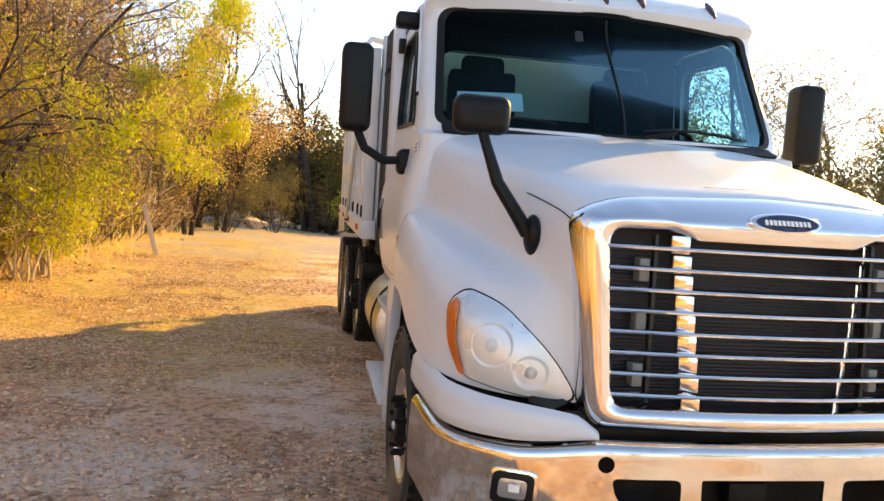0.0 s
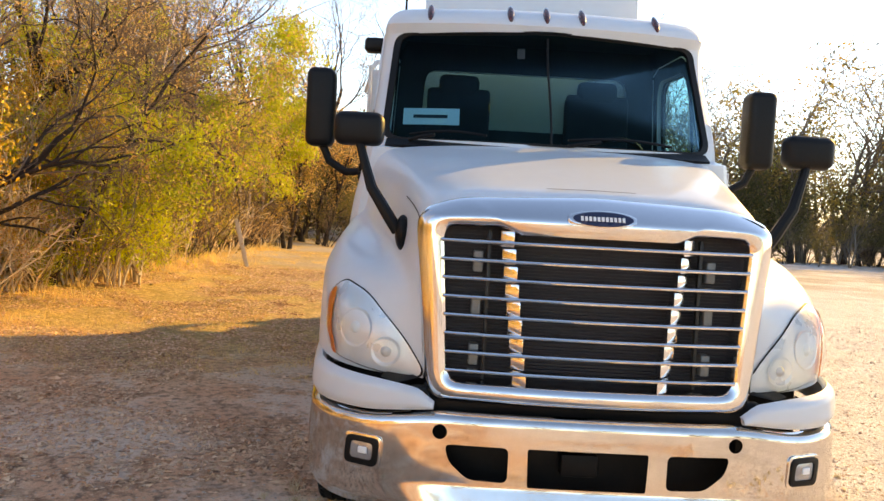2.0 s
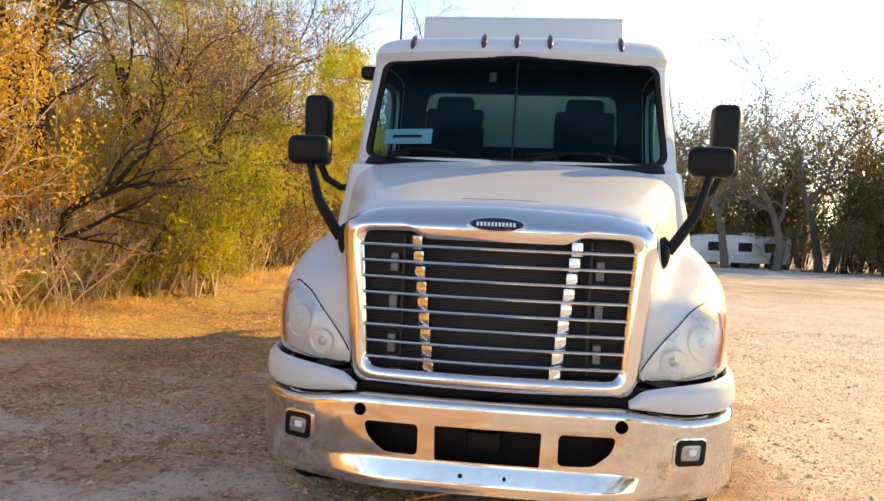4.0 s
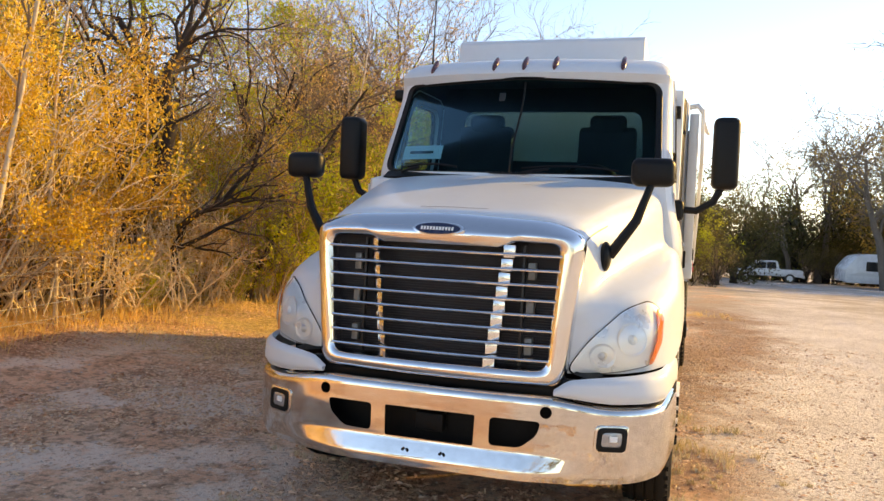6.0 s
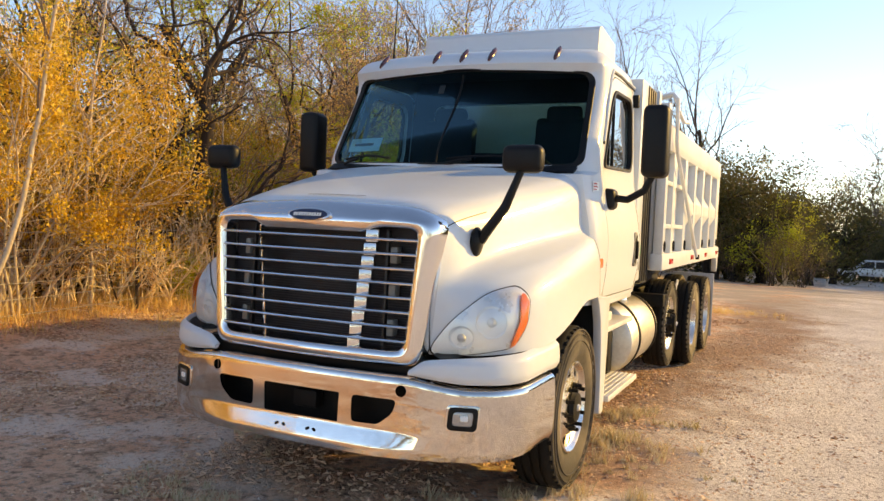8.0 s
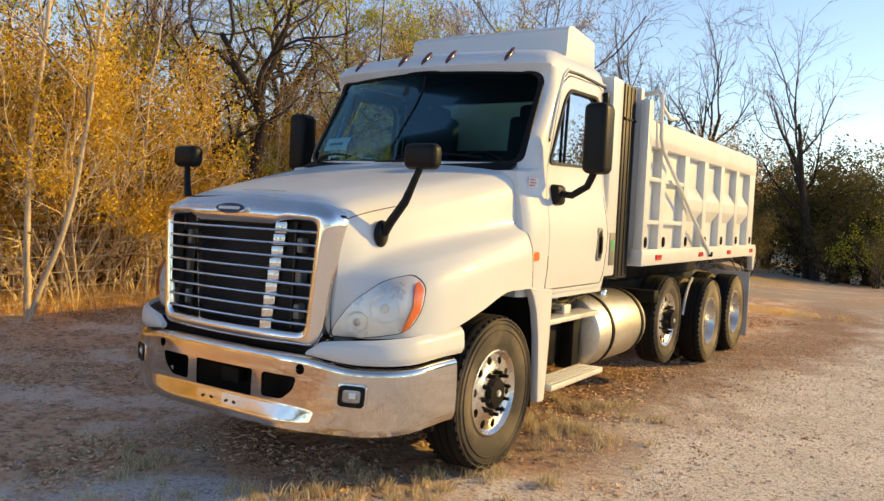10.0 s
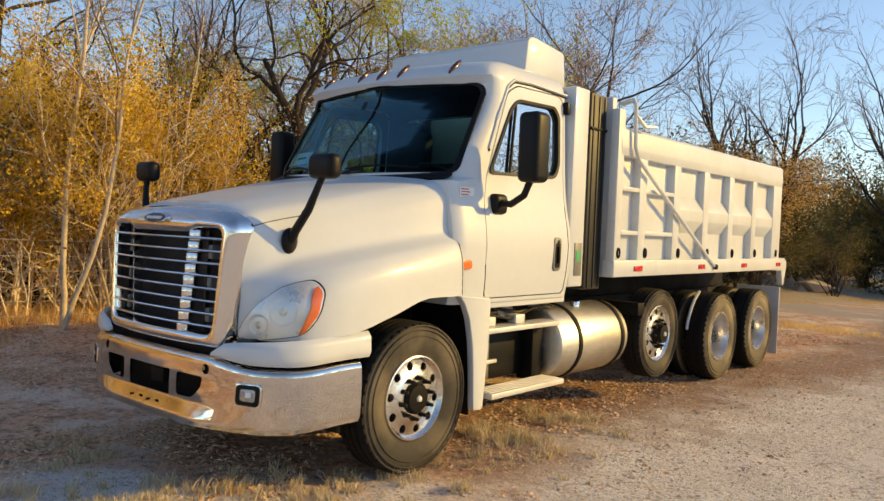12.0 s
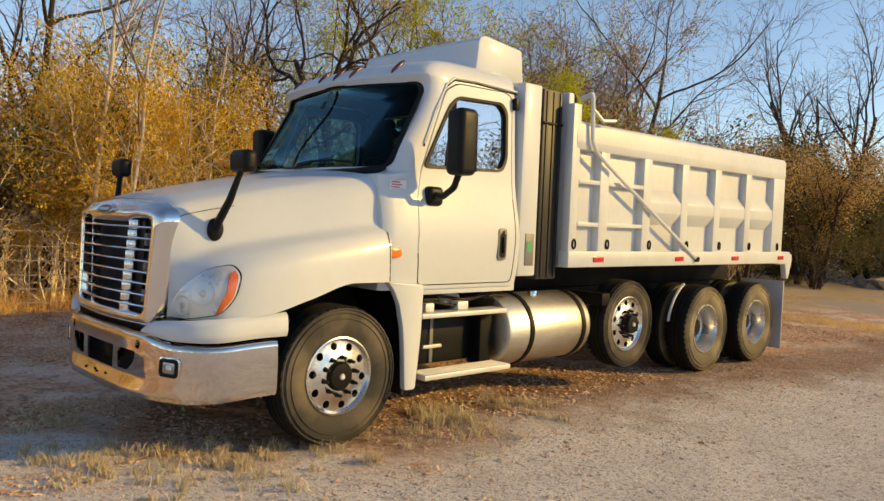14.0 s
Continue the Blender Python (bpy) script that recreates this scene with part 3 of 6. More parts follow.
# ---- bumper
PLAN_S = (0.0, 0.40, 0.70, 0.95, 1.17, 1.37, 1.72)
PLAN_X = (0.0, 0.40, 0.70, 0.945, 1.130, 1.225, 1.262)
PLAN_Y = (-0.045, -0.040, -0.012, 0.055, 0.180, 0.355, 0.700)


def plan(s):
    a = abs(s)
    return math.copysign(spline(PLAN_S, PLAN_X, a), s), spline(PLAN_S, PLAN_Y, a)


def plan_out(s):
    (xa, ya), (xb, yb) = plan(s - 0.02), plan(s + 0.02)
    d = Vector((xb - xa, yb - ya)).normalized()
    return Vector((d.y, -d.x))


def bumper_point(u, v):
    s = (u * 2 - 1) * 1.72
    x, y = plan(s)
    o = plan_out(s)
    c = 1 - step01(0.46, 0.98, abs(s))
    low = 0.425 + 0.035 * step01(1.0, 1.7, abs(s))
    top = 0.865 - 0.04 * step01(0.6, 1.0, abs(s)) + 0.025 * step01(1.2, 1.7, abs(s))
    z = low + (top - low) * v
    push = c * 0.056 * max(0.0, 1 - v / 0.31)
    push += spline((0, 0.12, 0.5, 0.9, 0.97, 1.0), (-0.02, 0.0, 0.006, 0.0, -0.012, -0.05), v)
    return Vector((x + o.x * push, y + o.y * push, z))


bumper = part("bumper", sheet(bumper_point, 150, 44, 0.018), BUMPER_CHROME, truck, "worn chrome bumper with three lower openings", 50)
carve(bumper, prism(rounded([(-0.25, 0.570), (0.25, 0.570), (0.255, 0.735), (-0.255, 0.735)], 0.012), "y", -0.4, 0.3))
for sx in (-1, 1):
    carve(bumper, prism(rounded([(sx * 0.335, 0.585), (sx * 0.50, 0.590), (sx * 0.585, 0.660), (sx * 0.605, 0.735), (sx * 0.335, 0.735)], 0.03), "y", -0.4, 0.3))
    carve(bumper, lathe([(0.031, -0.3), (0.031, 0.3)], (sx * 0.627, 0, 0.785), "y", 24))
for sx in (-1, 1):
    x, y = plan(sx * 0.962)
    o = plan_out(sx * 0.962)
    ang = math.atan2(o.y, o.x)
    def place(bm, x=x, y=y, ang=ang):
        bmesh.ops.transform(bm, matrix=Matrix.Translation((x, y, 0.667)) @ Matrix.Rotation(ang + math.pi / 2, 4, "Z"), verts=bm.verts[:])
        return bm
    fog_out = rounded([(-0.082, -0.062), (0.078, -0.066), (0.086, 0.060), (-0.074, 0.062)], 0.03)
    fog_in = rounded([(-0.056, -0.038), (0.054, -0.041), (0.060, 0.037), (-0.050, 0.038)], 0.022)
    fog = part("fog_lamp", place(prism(fog_out, "y", -0.016, 0.02, None, 0.004)), BLACK, truck, "fog lamp in a black bezel")
    carve(fog, place(prism(fog_in, "y", -0.3, -0.001)))
    ring = part("lamp_ring", place(prism([(p[0] * 1.16, p[1] * 1.18) for p in fog_out], "y", -0.008, 0.01, None, 0.003)), BUMPER_CHROME, fog, "thin bright ring")
    part("lamp_glass", place(prism([(p[0] * 0.99, p[1] * 0.99) for p in fog_in], "y", -0.012, -0.003, None, 0.002)), FOG_GLASS, fog, "clear lamp glass")
    part("bulb", place(box(-0.012, 0.030, -0.02, -0.010, -0.012, 0.018, 0.004)), PAPER, fog)
# added plates that keep the sun off the ground under the bumper
for sx in (-1, 1):
    part("splash_shield", box(*sorted((sx * 0.60, sx * 1.16)), 0.60, 0.63, 0.38, 0.93, 0.006), BLACK, truck, "added black plate that blocks sun ahead of the front wheel")
# dark things behind the openings
part("bumper_backing", box(-0.68, 0.68, 0.10, 0.16, 0.44, 0.90, 0.01), FRAME_BLACK, truck, "black steel behind the bumper")
part("tow_bracket", box(-0.10, 0.06, 0.02, 0.10, 0.60, 0.70, 0.012), FRAME_BLACK, truck)
part("licence_bracket_bolt", lathe([(0.0, -0.01), (0.008, -0.01), (0.008, 0.01)], (-0.12, -0.10, 0.52), "y", 10), FRAME_BLACK, bumper)
part("licence_bracket_bolt", lathe([(0.0, -0.01), (0.008, -0.01), (0.008, 0.01)], (0.09, -0.10, 0.52), "y", 10), FRAME_BLACK, bumper)

# ---- white lower fascia on each side
for sx in (-1, 1):
    def fascia(u, v, sx=sx):
        s = sx * (0.66 + (1.80 - 0.66) * u)
        x, y = plan(s)
        if abs(s) > 1.72:
            y += abs(s) - 1.72
        o = plan_out(min(1.7, abs(s)) * sx)
        low = 0.872 - 0.03 * step01(0.6, 1.0, abs(s)) + 0.025 * step01(1.2, 1.7, abs(s))
        top = spline((0.66, 0.75, 1.1, 1.80), (0.90, 0.955, 0.99, 1.035), abs(s))
        push = -0.012 + spline((0, 0.25, 0.8, 1.0), (-0.008, 0.012, 0.004, -0.03), v)
        return Vector((x + o.x * push, y + o.y * push, low + (top - low) * v))
    part("lower_fascia", sheet(fascia, 44, 10, 0.03), PAINT, truck, "white trim between bumper and headlight", 60)
part("gap_panel", box(-0.76, 0.76, 0.06, 0.12, 0.84, 0.95, 0.01), BLACK, truck, "black gap between grille and bumper")

# ---- headlights, laid on the hood skin
def lamp_patch(outline, sx, off, depth=0.0, dense=14):
    """A patch with the given outline (s along the slanting corner, z), laid on the hood skin."""
    bm = bmesh.new()
    cx, cz = sum(p[0] for p in outline) / len(outline), sum(p[1] for p in outline) / len(outline)
    way = Vector((-0.60 * sx, 0.80, 0))
    along = Vector((0.80 * sx, 0.60, 0))
    rings = []
    for k in range(dense + 1):
        f = k / dense
        ring = []
        for s, z in outline:
            ss, zz = cx + (s - cx) * f, cz + (z - cz) * f
            o = Vector((0.77 * sx, 0.03, zz)) + along * ss - way * 1.0
            q = on_hood(o, way)
            if q is None:
                q = Vector((0.77 * sx, 0.03, zz)) + along * ss
            q = q - way * (off + depth * (1 - f * f))
            ring.append(bm.verts.new(q))
            if k == 0:
                break
        rings.append(ring)
    n = len(outline)
    for j in range(n):
        bm.faces.new((rings[0][0], rings[1][j], rings[1][(j + 1) % n]))
    for q, r in zip(rings[1:], rings[2:]):
        for j in range(n):
            bm.faces.new((q[j], r[j], r[(j + 1) % n], q[(j + 1) % n]))
    return bm


def shape(points, n=6):
    return rounded(points, 0.10, n)


LAMP = [(-0.01, 0.965), (0.22, 0.985), (0.47, 1.030), (0.555, 1.15), (0.575, 1.30), (0.50, 1.365), (0.32, 1.325), (0.12, 1.17)]
for sx in (-1, 1):
    lamp = part("headlight", lamp_patch(shape([(0.27 + (s - 0.27) * 1.025, 1.16 + (z - 1.16) * 1.03) for s, z in LAMP]), sx, 0.004, 0.0), BLACK, truck, "teardrop headlight with a clear lens")
    part("reflector", lamp_patch(shape(LAMP), sx, 0.009, 0.010), LAMP_SILVER, lamp, "silver lamp reflector")
    strip = [(0.435, 1.028), (0.468, 1.037), (0.547, 1.15), (0.567, 1.29), (0.525, 1.335), (0.502, 1.29), (0.498, 1.16)]
    part("turn_signal", lamp_patch(rounded(strip, 0.03, 4), sx, 0.021, 0.006, 6), AMBER, lamp, "amber turn signal strip")
    for (s, z, r) in ((0.335, 1.165, 0.088), (0.175, 1.075, 0.066)):
        ring = [(s + r * math.cos(a), z + r * math.sin(a)) for a in [i * math.tau / 28 for i in range(28)]]
        rim = [(s + (p - s) * 1.10, z + (q - z) * 1.10) for p, q in ring]
        part("bowl_rim", lamp_patch(rim, sx, 0.0145, 0.0, 6), LAMP_SILVER, lamp, "silver rim of a lamp bowl")
        bowl = part("lamp_bowl", lamp_patch(ring, sx, 0.020, -0.014, 8), LAMP_SILVER, lamp, "round silver lamp bowl")
        dot = [(s + r * 0.36 * math.cos(a), z + r * 0.36 * math.sin(a)) for a in [i * math.tau / 18 for i in range(18)]]
        part("bulb", lamp_patch(dot, sx, 0.016, 0.012, 5), STEP_ALU if s < 0.2 else PAPER, bowl)
    lens = part("lens", lamp_patch(shape(LAMP), sx, 0.026, 0.030), LENS, lamp, "clear plastic lens", 70)
    lens.visible_shadow = False

# ---- cab shell
CAB_Z = (1.15, 1.35, 1.60, 1.90, 2.10, 2.50, 2.88, 2.97, 3.05, 3.11, 3.14)
CAB_W = (1.185, 1.22, 1.235, 1.180, 1.15, 1.125, 1.105, 1.090, 1.045, 0.94, 0.74)


def cab_half(z):
    return spline(CAB_Z, CAB_W, z)


def cab_front(z):
    if z < 2.08:
        return 1.66
    return spline((2.08, 2.10, 2.88, 2.94, 3.02, 3.08, 3.12, 3.14), (1.66, 1.57, 2.015, 1.98, 2.05, 2.17, 2.38, 2.62), z)


def cab_bow(z):
    return 0.0 if z < 2.08 else spline((2.08, 2.10, 2.88, 3.14), (0.06, 0.285, 0.17, 0.13), z)


def screen_y(x, z):
    return cab_front(z) + cab_bow(z) * (abs(x) / (cab_half(z) - 0.05)) ** 2.3


def cab_outline(z, inset=0.0, rear=3.28):
    w = cab_half(z) - inset
    pts = []
    for i in range(17):
        x = (w - 0.05) * i / 16
        pts.append((x, screen_y(x, z) + inset))
    y0 = pts[-1][1]
    pts += [(w - 0.018, y0 + 0.035), (w, y0 + 0.10)]
    for i in range(1, 9):
        pts.append((w, y0 + 0.10 + (rear - inset - 0.06 - y0 - 0.10) * i / 8))
    pts += [(w - 0.02, rear - inset - 0.02), (w - 0.06, rear - inset)]
    pts += [((w - 0.06) * (1 - i / 6), rear - inset) for i in range(1, 7)]
    full = pts + [(-x, y) for x, y in pts[-2:0:-1]]
    return full


def cab_solid(z_list, inset=0.0):
    bm = bmesh.new()
    rings = [[bm.verts.new((x, y, z)) for x, y in cab_outline(z, inset)] for z in z_list]
    n = len(rings[0])
    for q, r in zip(rings, rings[1:]):
        for j in range(n):
            bm.faces.new((q[j], q[(j + 1) % n], r[(j + 1) % n], r[j]))
    bm.faces.new(rings[0][::-1]), bm.faces.new(rings[-1])
    bmesh.ops.recalc_face_normals(bm, faces=bm.faces[:])
    return bm


LEVELS = [1.15, 1.25, 1.35, 1.48, 1.60, 1.75, 1.90, 2.00, 2.07, 2.105] + [2.105 + 0.0775 * i for i in range(1, 11)] + [2.91, 2.94, 2.97, 3.0, 3.03, 3.06, 3.09, 3.115, 3.13, 3.14]
shell = part("cab_shell", cab_solid(LEVELS), PAINT, truck, "white day cab body", 40)
carve(shell, cab_solid([1.24, 1.4, 1.6, 1.9, 2.0, 2.105] + [2.105 + 0.0775 * i for i in range(1, 11)] + [2.95, 3.0, 3.04], 0.055))
SCREEN = rounded([(-1.055, 2.140), (0, 2.125), (1.055, 2.140), (1.015, 2.875), (0, 2.905), (-1.015, 2.875)], 0.09, 6)
carve(shell, prism(SCREEN, "y", 1.0, 2.75))
carve(shell, prism(rounded([(-0.85, 2.36), (0.85, 2.36), (0.82, 2.82), (-0.82, 2.82)], 0.10), "y", 3.0, 3.6))
WINDOW = rounded([(2.105, 2.160), (3.05, 2.190), (3.115, 2.30), (3.12, 2.72), (3.05, 2.80), (2.50, 2.785), (2.40, 2.70)], 0.07, 5)
DOOR = rounded([(2.04, 1.19), (3.17, 1.19), (3.185, 2.0), (3.19, 2.87), (3.10, 2.905), (2.50, 2.895), (2.36, 2.82), (2.075, 2.12), (2.02, 1.9), (2.00, 1.5)], 0.05, 4)
GROWN = [(y + 0.010 * (1 if y > 2.7 else -1), z + 0.010 * (1 if z > 2.1 else -1)) for y, z in DOOR]
for sx in (-1, 1):
    carve(shell, prism(WINDOW, "x", sx * 0.8, sx * 1.5))
    door_me = shell.data.copy()
    door = finish("door", door_me, PAINT, truck, "closed white cab door", 32)
    carve(door, prism(DOOR, "x", sx * 0.9, sx * 1.5), "INTERSECT")
    carve(shell, prism(GROWN, "x", sx * 0.9, sx * 1.5))
    # rubber round the window, glass, divider
    def side_x(y, z, off):
        return sx * (cab_half(z) + off)
    bm = bmesh.new()
    cy, cz = 2.75, 2.48
    n = len(WINDOW)
    loops = []
    for grow, off in ((1.035, 0.003), (1.03, 0.012), (0.955, 0.010), (0.945, -0.03)):
        loops.append([bm.verts.new((side_x(0, cz + (z - cz) * grow, off), cy + (y - cy) * grow, cz + (z - cz) * grow)) for y, z in WINDOW])
    for q, r in zip(loops, loops[1:]):
        for j in range(n):
            bm.faces.new((q[j], q[(j + 1) % n], r[(j + 1) % n], r[j]))
    part("window_rubber", bm, BLACK, door, "black window rubber")
    bm = bmesh.new()
    bm.faces.new([bm.verts.new((side_x(0, z, -0.022), cy + (y - cy) * 0.97, cz + (z - cz) * 0.97)) for y, z in WINDOW])
    pane = part("window_pane", bm, SIDE_GLASS, door, "tinted side glass")
    pane.visible_shadow = False
    part("window_divider", sweep([(side_x(0, 2.18, -0.004), 2.385, 2.18), (side_x(0, 2.72, -0.004), 2.475, 2.73)], 0.013, 6), BLACK, door)
    # recessed handle
    hx = cab_half(1.53)
    cup = part("handle_cup", prism(rounded([(2.945, 1.385), (3.06, 1.385), (3.065, 1.675), (2.95, 1.675)], 0.05), "x", sx * (hx - 0.02), sx * (hx + 0.006), None, 0.004), PLATE_GREY, door, "dull dark door handle surround")
    part("handle_recess", prism(rounded([(2.965, 1.41), (3.042, 1.41), (3.046, 1.63), (2.969, 1.63)], 0.035), "x", sx * hx, sx * (hx + 0.009)), BLACK, cup)
    part("grip", box(min(sx * (hx + 0.006), sx * (hx + 0.028)), max(sx * (hx + 0.006), sx * (hx + 0.028)), 2.998, 3.024, 1.45, 1.60, 0.008), BLACK, cup)
    part("lock", lathe([(0.0, 0.0), (0.012, 0.0), (0.012, 0.01)], (sx * (hx + 0.004), 3.01, 1.64), "x", 12), CHROME, cup)
    # small side lamp ahead of the door, paper label, door top bracket
    lx = cab_half(1.45)
    part("side_lamp", prism(rounded([(1.70, 1.418), (1.815, 1.418), (1.81, 1.488), (1.695, 1.488)], 0.03), "x", sx * (lx - 0.005), sx * (lx + 0.022), None, 0.006), AMBER, truck, "small amber side lamp")
    lx = cab_half(1.99)
    label_plate = part("decal", box(min(sx * lx, sx * (lx + 0.004)), max(sx * lx, sx * (lx + 0.004)), 1.73, 1.90, 1.955, 2.03), PAPER, truck, "small white decal with red print")
    for k in range(3):
        part("print_bar", box(min(sx * lx, sx * (lx + 0.006)), max(sx * lx, sx * (lx + 0.006)), 1.745, 1.83 + 0.02 * (k % 2), 2.010 - k * 0.02, 2.018 - k * 0.02), RED_INK, label_plate)
    bx = cab_half(2.84)
    part("door_top_bracket", box(min(sx * (bx - 0.01), sx * (bx + 0.05)), max(sx * (bx - 0.01), sx * (bx + 0.05)), 3.20, 3.25, 2.76, 2.87, 0.01), BLACK, truck)

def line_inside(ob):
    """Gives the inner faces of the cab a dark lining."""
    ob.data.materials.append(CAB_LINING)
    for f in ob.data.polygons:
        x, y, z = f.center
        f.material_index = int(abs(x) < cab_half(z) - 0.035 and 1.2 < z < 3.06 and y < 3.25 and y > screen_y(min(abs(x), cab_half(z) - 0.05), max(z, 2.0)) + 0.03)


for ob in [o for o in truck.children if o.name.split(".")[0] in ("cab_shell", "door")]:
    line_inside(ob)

# gutter line over the doors
for sx in (-1, 1):
    pts = [(sx * (cab_half(z) + 0.006), y, z) for y, z in ((2.10, 2.35), (2.22, 2.62), (2.36, 2.88), (2.46, 2.945), (2.7, 2.955), (3.0, 2.945), (3.26, 2.935))]
    part("drip_rail", sweep(pts, 0.011, 6), PAINT, truck)
    pts = [(x, y, z - 0.022) for x, y, z in pts]
    part("rail_seam", sweep(pts, 0.007, 5), FRAME_BLACK, truck)

# ---- windshield with black border
def on_screen(x, z, off):
    return Vector((x, screen_y(x, z) + off, z))


cx, cz = 0.0, 2.50
bm = bmesh.new()
loops = []
for grow, off in ((1.015, -0.003), (1.012, -0.010), (0.973, -0.006), (0.966, 0.02)):
    loops.append([bm.verts.new(on_screen(x * grow, cz + (z - cz) * grow, off)) for x, z in SCREEN])
n = len(SCREEN)
for q, r in zip(loops, loops[1:]):
    for j in range(n):
        bm.faces.new((q[j], q[(j + 1) % n], r[(j + 1) % n], r[j]))
screen = part("windshield", bm, BLACK, truck, "curved windshield with a black border")
bm = bmesh.new()
rings = []
for k in range(13):
    f = k / 12 * 0.985
    ring = [bm.verts.new(on_screen(x * f, cz + (z - cz) * f, 0.014)) for x, z in SCREEN] if k else [bm.verts.new(on_screen(0, cz, 0.014))]
    rings.append(ring)
for j in range(n):
    bm.faces.new((rings[0][0], rings[1][j], rings[1][(j + 1) % n]))
for q, r in zip(rings[1:], rings[2:]):
    for j in range(n):
        bm.faces.new((q[j], r[j], r[(j + 1) % n], q[(j + 1) % n]))
pane = part("screen_glass", bm, WINDSHIELD, screen, "tinted windshield glass", 80)
pane.visible_shadow = False
part("centre_bar", sweep([on_screen(0.0, 2.14 + 0.073 * i, 0.010) for i in range(11)], 0.008, 6), BLACK, screen, "black centre joint")
# cowl and wipers
part("cowl", sheet(lambda u, v: Vector(((u * 2 - 1) * 1.03, 1.535 + 0.16 * abs(u * 2 - 1) ** 2.3 + 0.10 * v, 2.090 + 0.048 * v)), 30, 3, 0.02), BLACK, truck, "black plastic cowl below the windshield")
for x0, x1, x2 in ((-0.88, -0.72, -0.40), (0.10, 0.30, 0.78)):
    wiper = part("wiper", sweep([on_screen(x0, 2.13, -0.03), on_screen((x0 + x1) / 2, 2.15, -0.05), on_screen(x1, 2.165, -0.035)], 0.012, 6), BLACK, truck, "black wiper")
    part("blade", sweep([on_screen(x0 + (x2 - x0) * i / 6, 2.165 + 0.025 * math.sin(i / 6 * 3.0), -0.022) for i in range(7)], 0.009, 5), BLACK, wiper)
# stock paper behind the glass, with bars in place of its number
def behind(x, z):
    return on_screen(x, z, 0.045)
sheet_ob = part("paper_sign", sheet(lambda u, v: behind(-0.93 + 0.36 * u, 2.235 + 0.11 * v), 8, 3, 0.003), PAPER, truck, "white paper sign behind the windshield")
part("print_bar", sheet(lambda u, v: behind(-0.865 + 0.22 * u, 2.28 + 0.022 * v) + Vector((0, -0.006, 0)), 8, 1, 0.001), INK, sheet_ob)
part("screen_sticker", sheet(lambda u, v: on_screen(-0.20 + 0.05 * u, 2.72 + 0.07 * v, 0.02), 2, 2, 0.002), CAB_LINING, screen, "small sticker on the glass")

# ---- roof marker lamps, roof box, aerial
for x in (-0.79, -0.255, -0.015, 0.225, 0.737):
    y, z = screen_y(x, 3.028), 3.028
    bm = bmesh.new()
    bmesh.ops.create_uvsphere(bm, u_segments=14, v_segments=8, radius=1, matrix=Matrix.Translation((x, y - 0.004, z)) @ Matrix.Rotation(radians(-48), 4, "X") @ Matrix.Diagonal((0.024, 0.022, 0.100, 1)))
    part("marker_lamp", bm, DARK_RED, truck, "smoked red roof marker lamp")
part("roof_box", prism(rounded([(2.98, 3.08), (3.02, 3.43), (3.10, 3.465), (3.62, 3.41), (3.66, 3.08)], 0.03, 3), "x", -0.85, 0.83, None, 0.012), PAINT, truck, "white box on the cab roof")
part("aerial", sweep([(-0.98, 2.62, 2.95), (-0.985, 2.66, 3.4), (-0.99, 2.72, 4.3)], [0.012, 0.006, 0.004], 6), BLACK, truck, "thin black roof aerial")

# ---- side fairings behind the cab
for sx in (-1, 1):
    xa, xb = sorted((sx * 0.95, sx * 1.175))
    fair = part("side_extender", box(xa, xb, 3.30, 3.55, 1.23, 3.03, 0.02), PAINT, truck, "white panel behind the cab")
    gx = sorted((sx * 1.17, sx * 1.184))
    plate = part("vent_plate", box(*gx, 3.385, 3.505, 1.33, 1.63, 0.004), PLATE_GREY, fair, "grey plate with a green sticker")
    gx = sorted((sx * 1.18, sx * 1.188))
    part("sticker", box(*gx, 3.405, 3.47, 1.46, 1.56), GREEN_INK, plate)
    strip = part("dark_extender", box(*sorted((sx * 1.02, sx * 1.185)), 3.56, 3.85, 1.20, 3.01, 0.012), TRIM_BROWN, truck, "dusty dark trim panel behind the cab")
    for k in range(5)[::2]:
        part("rib", box(*sorted((sx * 1.18, sx * 1.196)), 3.60 + 0.05 * k, 3.622 + 0.05 * k, 1.22, 2.99, 0.004), TRIM_BROWN, strip)
    part("strap", box(*sorted((sx * 1.18, sx * 1.200)), 3.56, 3.85, 2.675, 2.70, 0.004), FRAME_BLACK, strip)
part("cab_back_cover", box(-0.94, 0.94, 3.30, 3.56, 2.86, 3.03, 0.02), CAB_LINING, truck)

# ---- mirrors
def pillow(x0, x1, y0, y1, z0, z1, r=0.035):
    return box(x0, x1, y0, y1, z0, z1, r, None, 4)


